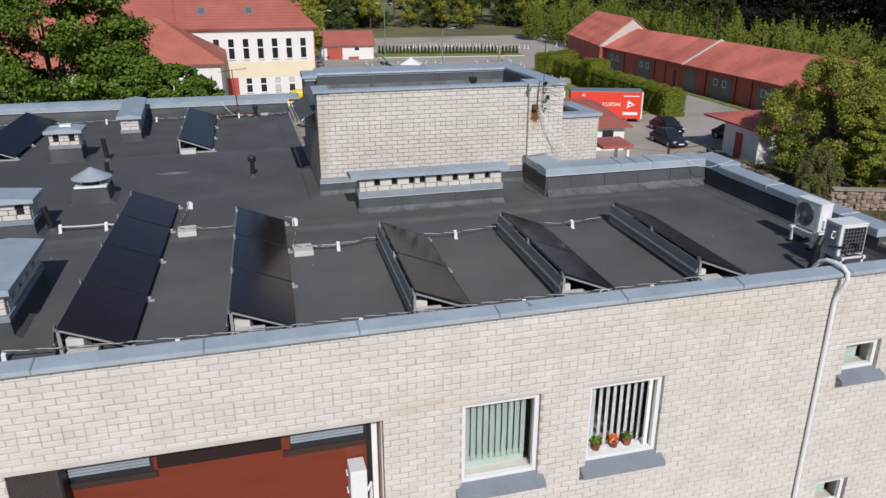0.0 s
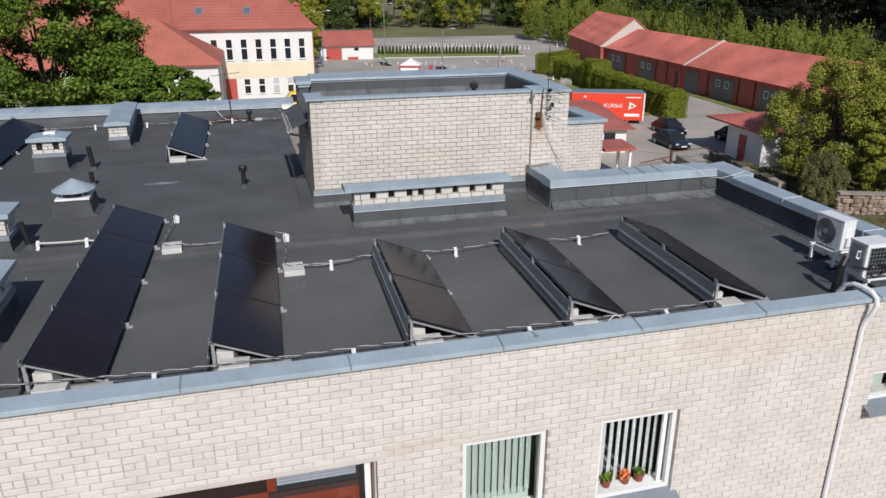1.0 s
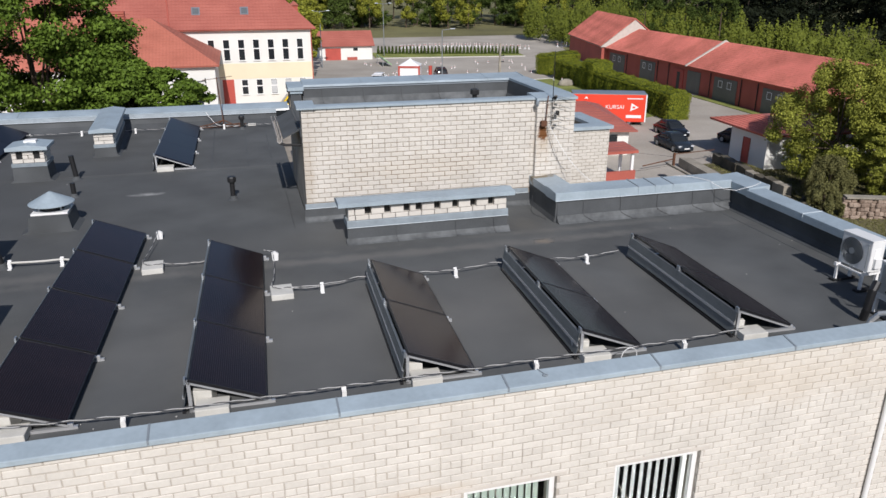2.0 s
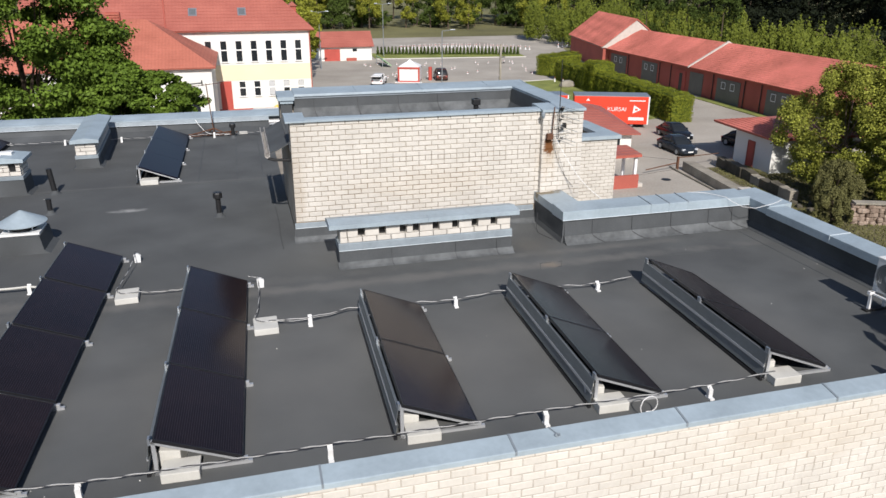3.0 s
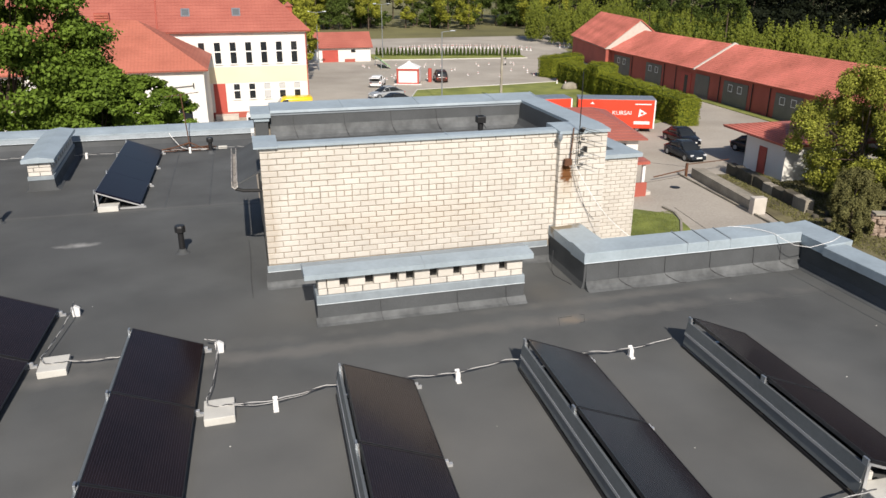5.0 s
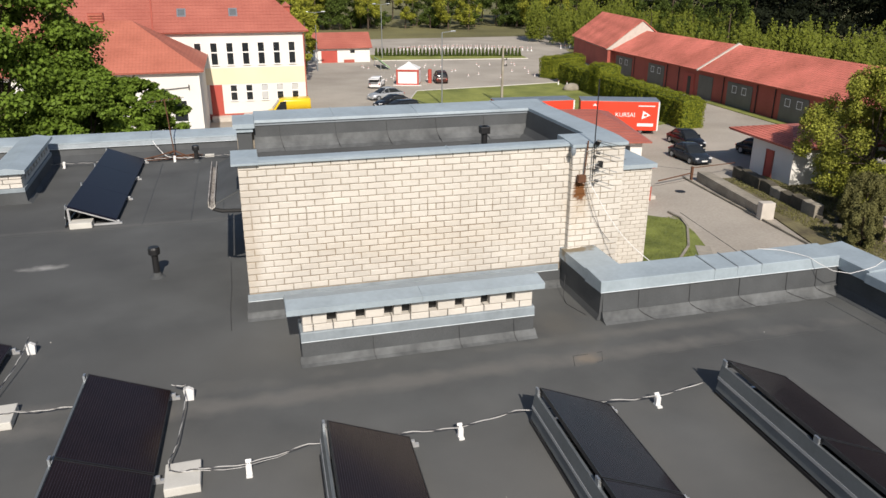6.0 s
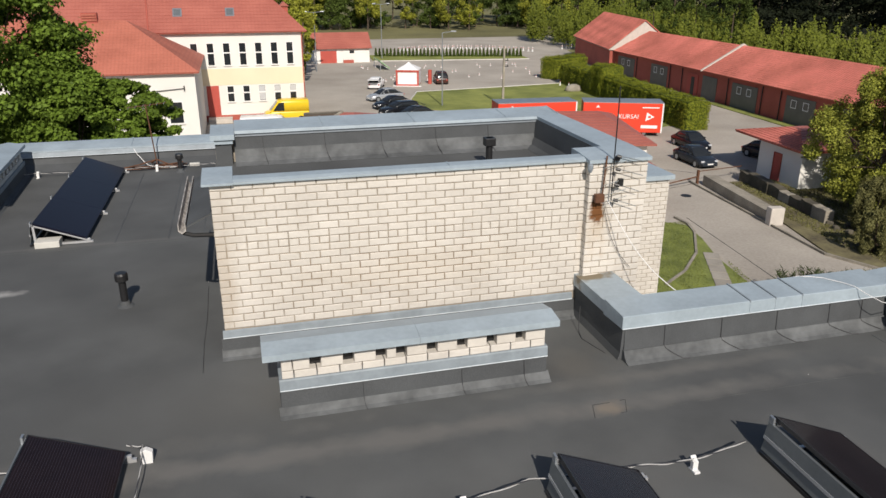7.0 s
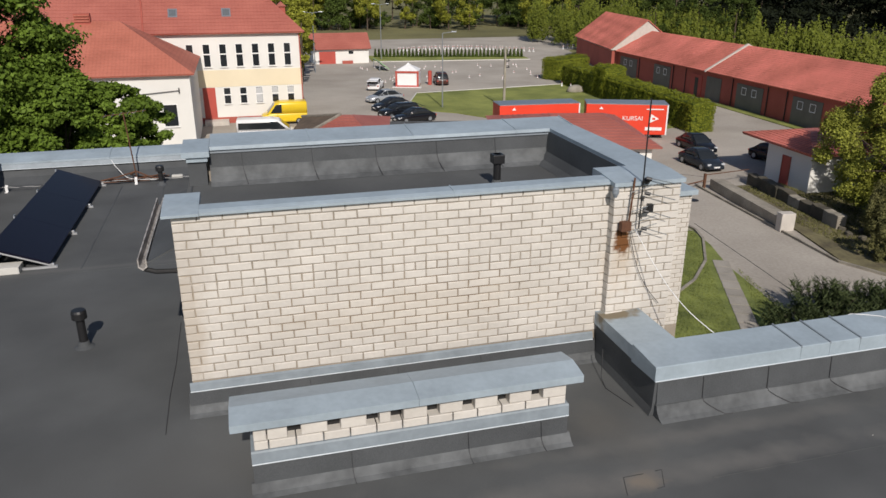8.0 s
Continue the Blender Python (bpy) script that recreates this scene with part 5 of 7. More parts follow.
part("hose", Shape().tube([(0.14, 0, 0.1), (0.20, 0.02, 0.2), (0.2, 0.05, 0.0), (0.18, 0.05, -0.6)], 0.025, 8), PLASTIC_W, w_ac)
for q in (0.10, 0.40):
    part("bracket", Shape().box(-0.15, 0.0, q, -0.13, 0.10, q + 0.04), WHITEPAINT, w_ac)


# ---- foliage ----
def leaf_mesh(name, clumps, per, size, spread, seed, flat=0.5, tri=False, shell=0.6):
    """Many small leaf blades scattered round clump centres (x, y, z, radius)."""
    rng = np.random.default_rng(seed)
    c = np.repeat(np.array([k[:3] for k in clumps], float), per, 0)
    r = np.repeat(np.array([k[3] for k in clumps], float), per)
    n = len(c)
    d = rng.normal(size=(n, 3))
    d /= np.linalg.norm(d, axis=1)[:, None]
    p = c + d * (r * rng.uniform(0.25, 1.0, n) ** shell)[:, None] * np.array(spread)
    p += rng.normal(size=(n, 3)) * r[:, None] * 0.10
    u = rng.normal(size=(n, 3))
    u /= np.linalg.norm(u, axis=1)[:, None]
    return blades(name, p, d * 0.7 + rng.normal(size=(n, 3)) * 0.6 + np.array([0, 0, flat]), u, size * rng.uniform(0.6, 1.35, n), tri)


def blades(name, p, nrm, u, s, tri):
    """One leaf at each point p, facing along nrm, s long to each side."""
    n = len(p)
    v = np.cross(nrm, u)
    v /= np.linalg.norm(v, axis=1)[:, None] + 1e-9
    w = np.cross(v, nrm)
    w /= np.linalg.norm(w, axis=1)[:, None] + 1e-9
    s = s[:, None]
    if tri:
        verts = np.stack([p - w * s * 0.8, p + v * s * 0.6 + w * s * 0.5, p - v * s * 0.6 + w * s * 0.6], 1).reshape(-1, 3)
    else:
        verts = np.stack([p - w * s, p + v * s * 0.6, p + w * s, p - v * s * 0.6], 1).reshape(-1, 3)
    k = 3 if tri else 4
    me = bpy.data.meshes.new(name)
    me.vertices.add(k * n)
    me.vertices.foreach_set("co", verts.astype(np.float32).ravel())
    me.loops.add(k * n)
    me.loops.foreach_set("vertex_index", np.arange(k * n, dtype=np.int32))
    me.polygons.add(n)
    me.polygons.foreach_set("loop_start", np.arange(0, k * n, k, dtype=np.int32))
    me.update()
    return me


def crown_clumps(rng, n, rx, ry, rz, z, rmin, rmax):
    out = []
    for i in range(n):
        q = rng.uniform(0, 2 * math.pi)
        h = rng.uniform(-0.85, 1.0)
        k = math.sqrt(max(0.05, 1 - h * h)) * rng.uniform(0.35, 1.0) ** 0.6
        out.append((rx * k * math.cos(q), ry * k * math.sin(q), z + rz * h, rng.uniform(rmin, rmax)))
    return out


def tree(x, y, h, crown, seed, material, label, per=140, size=0.28, n=70, trunk_r=0.22, base=GZ, name="tree", lean=(0, 0), flat=0.62):
    """crown: radii rx, ry, rz and the height of its middle over the ground."""
    rng = random.Random(seed)
    t = thing(name, label, "tree", (x, y, base))
    rx, ry, rz, cz = crown
    tr = Shape()
    pts = [(0, 0, -0.2), (0.1, 0.05, cz * 0.35), (0.05 + lean[0] * 0.5, 0, cz * 0.7), (lean[0], lean[1], cz + rz * 0.5)]
    for i, (a, b) in enumerate(zip(pts, pts[1:])):
        tr.rod(a, b, trunk_r * (1 - 0.27 * i), 10, trunk_r * (1 - 0.27 * (i + 1)))
    part("trunk", tr, BARK, t)
    clumps = crown_clumps(rng, n, rx, ry, rz, cz, min(rx, rz) * 0.11, min(rx, rz) * 0.22)
    for i in range(0, min(n, 40), 4):
        q = clumps[i]
        part("limb", Shape().rod((0, 0, cz * (0.45 + 0.4 * rng.random())), (q[0] * 0.9, q[1] * 0.9, q[2]), trunk_r * 0.32, 6, trunk_r * 0.08), BARK, t)
    part("crown", leaf_mesh("crown", clumps, per, size, (1, 1, flat), seed), material, t)
    return t


# loose-crowned maples by the low school wing
tree(-12.3, 32.0, 15, (5.7, 4.6, 6.2, 9.8), 11, LEAF, "large loose-crowned green maple behind the flat roof", 430, 0.115, 265, 0.3, flat=0.55)
tree(-5.4, 32.0, 11, (2.5, 2.0, 2.5, 7.2), 12, LEAF, "smaller leafy green maple beside the school", 380, 0.105, 140, 0.2, flat=0.5)
tree(-8.0, 31.0, 11, (3.0, 2.6, 3.4, 7.3), 15, LEAF, "low leafy green maple between two taller ones", 380, 0.105, 175, 0.2, flat=0.5)
tree(-20.5, 34, 15, (5.2, 4.6, 5.2, 9.5), 13, LEAF, "thin-crowned green maple behind the flat roof", 400, 0.125, 95, 0.3, flat=0.5)

# trees beside the hut
tree(41.2, 29.4, 9, (5.0, 4.2, 4.1, 4.7), 21, LEAF_O, "leafy olive-green tree in front of the hut", 560, 0.080, 110, 0.18, flat=1.1)
tree(47.4, 27.5, 9, (4.8, 4.2, 4.4, 5.6), 22, LEAF_O, "leafy olive-green tree above the stone wall", 480, 0.092, 105, 0.18, flat=1.3)
tree(37.2, 25.3, 4, (1.7, 1.6, 1.5, 1.7), 23, OLIVE, "dark olive-green shrub by the stone wall", 420, 0.05, 90, 0.08, flat=1.9)
tree(42.6, 24.6, 6, (3.2, 2.9, 2.8, 3.0), 24, LEAF_O, "leafy shrub above the stone wall", 360, 0.075, 120, 0.1)
tree(47.0, 33.0, 8, (4.0, 4.0, 3.4, 5.0), 25, LEAF_O, "leafy olive-green tree behind the hut", 200, 0.12, 100, 0.16)


tree(34.3, 22.3, 3, (1.2, 1.2, 1.1, 1.25), 26, OLIVE, "dark olive-green bush at the edge of the verge", 360, 0.05, 60, 0.06, flat=1.8)


def pine_bush(x, y, h, seed):
    t = thing("pine_bush", "dark blue-green mountain pine bush beside the drive", "bush", (x, y, GZ))
    rng = random.Random(seed)
    s = Shape()
    for i in range(260):
        q, rr = rng.uniform(0, 6.28), rng.uniform(0.1, 2.0)
        bx, by = rr * math.cos(q), rr * math.sin(q)
        hh = h * rng.uniform(0.55, 1.0) * (1 - 0.3 * rr / 2.0)
        for j in range(40):
            k = rng.uniform(0.35, 1.0)
            c_ = Vector((bx * (0.6 + 0.4 * k), by * (0.6 + 0.4 * k), hh * k))
            d = Vector((rng.gauss(0, 0.6), rng.gauss(0, 0.6), 0.9)).normalized() * 0.24
            w = d.orthogonal().normalized() * 0.024
            s.add([c_ - w, c_ + w, c_ + d], [(0, 1, 2)])
    part("needles", s, PINE, t)
    st = Shape()
    for i in range(9):
        q = i * 0.7
        st.rod((0.1 * math.cos(q), 0.1 * math.sin(q), 0), (0.9 * math.cos(q), 0.9 * math.sin(q), h * 0.6), 0.04, 6, 0.015)
    part("stems", st, BARK, t)


pine_bush(25.8, 17.0, 2.1, 5)
pine_bush(28.4, 16.4, 1.9, 7)
pine_bush(23.6, 16.0, 1.2, 6)


def hedge(name, x0, y0, x1, y1, wide, high, seed, label, per=230, size=0.075):
    """A clipped hedge: leaves set close over the faces of a box, round a dense core coloured dark for shade."""
    rng = np.random.default_rng(seed)
    t = thing(name, label, "hedge", (0, 0, GZ))
    d = Vector((x1 - x0, y1 - y0, 0))
    L = d.length
    d.normalize()
    sd = Vector((-d.y, d.x, 0))
    pts, nrm = [], []
    for area, face in ((L * wide, "top"), (L * high, "left"), (L * high, "right"), (wide * high, "near"), (wide * high, "far")):
        n = int(area * per)
        a, b, z = rng.uniform(0, L, n), rng.uniform(-wide / 2, wide / 2, n), rng.uniform(0.02, high, n)
        g = np.zeros((n, 3))
        if face == "top":
            z, g[:, 2] = np.full(n, high), 1
        elif face in ("left", "right"):
            k = 1 if face == "left" else -1
            b = np.full(n, k * wide / 2)
            g[:] = np.array(sd) * k
        else:
            k = -1 if face == "near" else 1
            a = np.full(n, 0.0 if face == "near" else L)
            g[:] = np.array(d) * k
        # softly waving faces, rounded at the upper edges
        wave = 0.07 * np.sin(a * 2.1 + b) + 0.05 * np.sin(a * 5.3 + z * 3) + 0.04 * np.sin(b * 6 + z * 4)
        p = np.array([x0, y0, 0]) + a[:, None] * np.array(d) + b[:, None] * np.array(sd)
        p[:, 2] = z
        edge = np.clip((np.abs(b) / (wide / 2) - 0.75) / 0.25, 0, 1) * np.clip((z / high - 0.86) / 0.14, 0, 1)
        p[:, 2] -= 0.22 * edge
        p += g * (wave + rng.normal(0, 0.07, n))[:, None]
        pts.append(p)
        nrm.append(g)
    p, g = np.concatenate(pts), np.concatenate(nrm)
    n = len(p)
    g = g + np.array([0, 0, 0.4]) + rng.normal(size=(n, 3)) * 0.55
    part("leaves", blades("leaves", p, g, rng.normal(size=(n, 3)), size * rng.uniform(0.6, 1.4, n), True), HEDGE, t)
    # Core in the darker forest leaf: shade between the leaves put into colour.
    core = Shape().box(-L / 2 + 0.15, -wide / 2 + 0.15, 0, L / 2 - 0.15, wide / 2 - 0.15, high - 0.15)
    part("shaded_core", core, LEAF_D, t, bevel=0.15).matrix_basis = Matrix.Translation(((x0 + x1) / 2, (y0 + y1) / 2, 0)) @ pose(0, 0, 0, 0, 0, math.degrees(math.atan2(d.y, d.x)))


hedge("hedge", 44.6, 55.6, 46.2, 90.5, 2.6, 2.95, 31, "tall clipped green hedge beside the drive")
hedge("hedge", 44.9, 94.9, 51.5, 98.2, 2.8, 3.1, 32, "tall clipped green hedge at the car park corner")
hedge("hedge", 45.6, 76.0, 45.8, 79.4, 2.9, 4.0, 33, "rounded bush rising over the clipped hedge")

# row of young conifers on the grass strip
con = thing("conifer", "small dark young conifer in a planted row", "young conifer", (25.6, 131.5, GZ), 0, "row of young conifers")
part("stem", Shape().rod((0, 0, 0), (0, 0, 1.0), 0.04, 6), BARK, con)
part("needles", leaf_mesh("needles", [(0, 0, 0.15 + 0.13 * i, 0.36 * (1 - i / 12)) for i in range(11)], 30, 0.16, (1, 1, 1), 41), LEAF_D, con)
for i in range(1, 40):
    q = i / 39
    copy_thing(con, pose(25.6 + 26.4 * q, 131.5 - 6.6 * q, GZ, 0, 0, i * 37))

# woods: each edge of the wood is one mass of many crowns
def woods(name, spots, label, material, seed, per, size, n=26, stretch=0.85, lump=(0.20, 0.42)):
    rng = random.Random(seed)
    cl, tr = [], Shape()
    for x, y, h, r in spots:
        tr.rod((x, y, GZ - 0.3), (x + rng.uniform(-0.5, 0.5), y, GZ + h * 0.7), 0.22, 6, 0.08)
        for c_ in crown_clumps(rng, n, r, r, h * 0.42, GZ + h * 0.58, r * lump[0], r * lump[1]):
            cl.append((x + c_[0], y + c_[1], c_[2], c_[3]))
    t = thing(name, label, "woods", kind="stuff")
    part("trunks", tr, BARK, t)["kind"] = "stuff"
    part("crowns", leaf_mesh("crowns", cl, per, size, (1, 1, stretch), seed, tri=True, shell=0.9), material, t)["kind"] = "stuff"


rw = random.Random(77)
ru = random.Random(78)
woods("woods", [(ru.uniform(98, 190), ru.uniform(50, 235), ru.uniform(5, 8), ru.uniform(4, 6.5)) for i in range(130)], "undergrowth filling the wooded slope, coloured for shade", LEAF_K, 59, 30, 0.5, 16)
woods("woods", [(rw.uniform(-70, 125), rw.uniform(205, 225), rw.uniform(13, 19), rw.uniform(3.5, 5.5)) for i in range(55)], "dense mixed green woods behind the road", LEAF_D, 51, 150, 0.30)
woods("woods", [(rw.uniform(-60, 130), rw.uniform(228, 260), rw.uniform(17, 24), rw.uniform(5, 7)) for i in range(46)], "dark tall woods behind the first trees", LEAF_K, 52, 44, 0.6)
woods("woods", [(x, y, h, r) for x, y, h, r in ((36, 201, 11, 3.6), (58, 197, 12, 4), (63, 194, 10, 3.4), (80, 190, 12, 4.0), (92, 187, 11, 4), (22, 204, 12, 4), (12, 206, 13, 4.5), (47, 203, 12, 3.4))],
      "fresh green roadside trees before the woods", LEAF_Y, 53, 220, 0.24)
def shoots(name, spots, label, material, seed, per=34, leaves=30, size=0.24):
    """Bushes of many upright leafy shoots, each thinning to its tip."""
    rng = np.random.default_rng(seed)
    pts = []
    for x, y, h, r in spots:
        q, k = rng.uniform(0, 2 * np.pi, per), r * np.sqrt(rng.uniform(0, 1, per))
        top = h * (1.0 - 0.55 * (k / r) ** 2) * rng.uniform(0.85, 1.05, per)
        for i in range(per):
            u = rng.uniform(0.12, 1.0, leaves)
            w = 0.55 * (1.05 - u)
            pts.append(np.stack([x + k[i] * np.cos(q[i]) * (0.6 + 0.5 * u) + rng.normal(0, 1, leaves) * w,
                                 y + k[i] * np.sin(q[i]) * (0.6 + 0.5 * u) + rng.normal(0, 1, leaves) * w, GZ + top[i] * u], 1))
    p = np.concatenate(pts)
    n = len(p)
    nrm = rng.normal(size=(n, 3)) * 0.45 + np.array([-0.2, -0.7, 0.6])
    u = np.stack([rng.normal(0, 0.5, n), rng.normal(0, 0.5, n), np.ones(n)], 1)
    t = thing(name, label, "thicket", kind="stuff")
    part("leaves", blades("leaves", p, nrm, u, size * rng.uniform(0.6, 1.4, n), True), material, t)["kind"] = "stuff"


shoots("thicket", [(69 + rw.uniform(0, 26) + 0.1 * (130 - yy), yy, 3.2 + 0.040 * (yy - 30) + rw.uniform(0, 3.4), rw.uniform(1.8, 3.6)) for yy in [rw.uniform(30, 165) for i in range(150)]], "fresh yellow-green thicket of upright shoots behind the garages", THICKET, 54)
woods("woods", [(rw.uniform(110, 200), rw.uniform(40, 230), rw.uniform(15, 24), rw.uniform(5, 7.5)) for i in range(95)], "wooded slope behind the thicket, coloured for shade", LEAF_K, 55, 60, 0.5)
woods("woods", [(84, 118, 12.5, 4.2), (88, 112, 11.5, 3.6), (79, 124, 11, 3.4)], "taller olive-green trees rising over the thicket", LEAF_D, 58, 260, 0.2)
woods("woods", [(9.2, 99, 10, 1.5), (9.7, 104, 11.5, 1.8), (10.3, 109, 11, 1.9), (10.9, 115, 12, 2.0)], "green trees between the school and the shed", LEAF_Y, 56, 150, 0.22)


woods("thicket", [(rw.uniform(-40, 130), rw.uniform(200, 214), rw.uniform(2.5, 5.5), rw.uniform(2.0, 3.6)) for i in range(90)], "low green undergrowth at the edge of the woods", LEAF_D, 57, 90, 0.26, 14)


# ---- tiled roofs ----
def courses(a, b, c, d, n, lip=0.025, cols=1, wave=0.0):
    """A sloping roof from eave a-b up to ridge d-c in n stepped courses with lips, rippled in cols tile columns."""
    a, b, c, d = (Vector(q) for q in (a, b, c, d))
    nrm = (b - a).cross(d - a).normalized()
    if nrm.z < 0:
        nrm = -nrm
    up, dn = nrm * lip, nrm * 0.10
    w = 2 * cols + 1 if wave else 2
    rows = []
    for i in range(n):
        for t, h in ((i / n, up), ((i + 1) / n, up * 0)):
            e0, e1 = a.lerp(d, t) + h, b.lerp(c, t) + h
            rows.append([e0.lerp(e1, k / (w - 1)) + nrm * (wave if k % 2 else 0.0) for k in range(w)])
    k = len(rows)
    vs = [p for r in rows for p in r] + [a - dn, b - dn, c - dn, d - dn]
    fs = [(w * i + q, w * i + q + 1, w * i + w + q + 1, w * i + w + q) for i in range(k - 1) for q in range(w - 1)]
    m = w * k
    fs += [tuple([m, m + 1] + list(range(w - 1, -1, -1))), (m + 3, m + 2, m + 1, m), tuple(list(range(m - w, m)) + [m + 2, m + 3])]
    fs += [tuple([m] + [w * i for i in range(k)] + [m + 3]), tuple([m + 1] + [w * i + w - 1 for i in range(k)] + [m + 2])[::-1]]
    return Shape().add(vs, fs)


def far_window(parent, x, z0, z1, w, y, split=True):
    win = part("window", Shape().box(x - w / 2, y - 0.02, z0, x + w / 2, y + 0.12, z1), GLASS, parent, "dark window glass")
    part("frame", Shape().box(x - w / 2 - 0.05, y - 0.05, z0 - 0.05, x - w / 2, y, z1 + 0.05).box(x + w / 2, y - 0.05, z0 - 0.05, x + w / 2 + 0.05, y, z1 + 0.05).box(x - w / 2, y - 0.05, z1, x + w / 2, y, z1 + 0.05), WHITEPAINT, win)
    if split:
        zz = z0 + (z1 - z0) * 0.56
        part("transom", Shape().box(x - w / 2, y - 0.05, zz - 0.06, x + w / 2, y, zz + 0.06), WHITEPAINT, win)
    part("sill", Shape().box(x - w / 2 - 0.1, y - 0.14, z0 - 0.12, x + w / 2 + 0.1, y, z0 - 0.05), WHITEPAINT, win)
    return win


# ---- school ----
SCY = 72.8
sch = thing("school_building", "white and cream two-storey building with a red tiled roof", "building", (0, 0, 0))
part("wall", Shape().box(-22, SCY, GZ + 0.5, 7.25, SCY + 13, -1.1), WHITEWALL, sch)
part("wall_band", Shape().box(-3.3, SCY - 0.03, -6.45, 7.26, SCY - 0.002, -4.75), CREAM, sch, "cream painted band")
part("plinth", Shape().box(-22, SCY - 0.08, GZ, 7.3, SCY + 13.05, GZ + 0.62), REDWALL, sch, "dark red plinth")
part("eave", Shape().box(-22.4, SCY - 0.45, -1.16, 7.7, SCY + 13.4, -1.02), REDWALL, sch)
part("roof", courses((-22.4, SCY - 0.5, -1.05), (7.75, SCY - 0.5, -1.05), (2.0, SCY + 6.5, 4.6), (-22.4, SCY + 6.5, 4.6), 18), REDROOF, sch)
part("roof_hip", courses((7.75, SCY - 0.5, -1.05), (7.75, SCY + 13.5, -1.05), (2.0, SCY + 6.5, 4.6), (2.0, SCY + 6.4, 4.6), 18), REDROOF, sch)
part("roof_back", courses((7.75, SCY + 13.5, -1.05), (-22.4, SCY + 13.5, -1.05), (-22.4, SCY + 6.5, 4.6), (2.0, SCY + 6.5, 4.6), 6), REDROOF, sch)
part("roof_valley", Shape().rod((-7.9, SCY - 0.4, -0.95), (-8.3, SCY + 6.4, 4.6), 0.09, 6), REDWALL, sch)
for i in range(9):
    far_window(sch, 5.88 - i * 1.61, -4.38, -2.2, 0.62, SCY)
for i in range(5):
    w = far_window(sch, -0.52 + i * 1.62, -8.15, -6.58, 0.62, SCY)
    if i > 1:
        part("blind", Shape().box(-0.81 + i * 1.62, SCY - 0.035, -8.1 if i == 2 else -7.4, -0.23 + i * 1.62, SCY - 0.022, -6.62), SLAT, w, "pale drawn blind")
part("door", Shape().box(-2.95, SCY - 0.06, GZ + 0.05, -1.70, SCY + 0.05, -6.5), REDDOOR, sch)
part("steps", Shape().box(-3.0, SCY - 1.4, GZ, -0.6, SCY - 0.1, GZ + 0.45), LINTEL, sch)
for wx in (-5.1, 0.1):
    w = part("roof_window", Shape().box(-0.45, -0.02, -0.6, 0.45, 0.1, 0.6), GALV, sch, "grey roof window")
    w.matrix_basis = Matrix.Translation((wx, SCY + 1.75, 0.80)) @ pose(0, 0, 0, -50)
    part("pane", Shape().box(-0.33, -0.03, -0.45, 0.33, -0.02, 0.45), PLATE, w)
ch = part("chimney", Shape().box(5.4, SCY + 3.6, -0.6, 6.2, SCY + 4.4, 1.25), REDWALL, sch, "dark red brick chimney")
part("cap", Shape().prism([(5.25, 1.25), (6.35, 1.25), (5.8, 1.75)], "y", SCY + 3.45, SCY + 4.55), REDROOF, ch)
part("downpipe", Shape().rod((7.18, SCY - 0.1, -1.3), (7.18, SCY - 0.1, GZ), 0.06), REDWALL, sch)

LY = 59.1
low = thing("school_wing", "low white wing with a red tiled hip roof", "building", (0, 0, 0))
part("wall", Shape().box(-26, LY, GZ, -3.25, SCY - 0.1, -3.37), WHITEWALL, low)
part("eave", Shape().box(-26.4, LY - 0.45, -3.44, -2.85, SCY - 0.1, -3.30), REDWALL, low)
part("roof", courses((-26.4, LY - 0.5, -3.32), (-2.8, LY - 0.5, -3.32), (-9.0, 65.6, 0.6), (-26.4, 65.6, 0.75), 18, 0.012), WINGTILE, low)
part("roof_hip", courses((-2.8, LY - 0.5, -3.32), (-2.8, SCY - 0.15, -3.32), (-9.0, 65.7, 0.6), (-9.0, 65.6, 0.6), 18, 0.012), WINGTILE, low)
part("roof_back", courses((-2.8, SCY - 0.2, -3.32), (-26.4, SCY - 0.2, -3.32), (-26.4, 65.6, 0.75), (-9.0, 65.6, 0.6), 8, 0.025), WINGTILE, low)
far_window(low, -5.1, -7.7, -5.9, 1.1, LY, False)
far_window(low, -8.6, -8.2, -7.0, 0.9, LY, False)
part("lamp_arm", Shape().rod((-7.4, LY - 0.12, -4.95), (-4.2, LY - 0.08, -4.72), 0.035).rod((-4.2, LY - 0.10, -4.95), (-4.2, LY - 0.10, -4.50), 0.05), BLACK, low, "dark lamp arm")
vt = part("roof_vent", Shape().box(-12.6, 65.2, 0.2, -11.3, 65.9, 1.30), REDWALL, low, "dark red louvred roof vent")
for i in range(3):
    part("louvre", Shape().box(-12.55, 65.1, 0.60 + i * 0.23, -11.35, 65.2, 0.71 + i * 0.23), WINGTILE, vt)

# ---- shed ----
shed = thing("shed", "small white shed with a red roof and red door", "shed", (0, 0, 0))
part("wall", Shape().box(13.4, 123.4, GZ, 23.0, 130, -7.75), WHITEWALL, shed)
part("roof", courses((13.0, 122.9, -7.75), (23.4, 122.9, -7.75), (23.4, 126.7, -5.3), (13.0, 126.7, -5.3), 9), REDROOF, shed)
part("roof", courses((23.4, 130.5, -7.75), (13.0, 130.5, -7.75), (13.0, 126.7, -5.3), (23.4, 126.7, -5.3), 5), REDROOF, shed)
part("gable", Shape().prism([(123.4, -7.75), (130, -7.75), (126.7, -5.5)], "x", 13.4, 23.0), WHITEWALL, shed)
part("door", Shape().box(14.4, 123.33, GZ, 17.2, 123.42, -8.15), REDDOOR, shed)
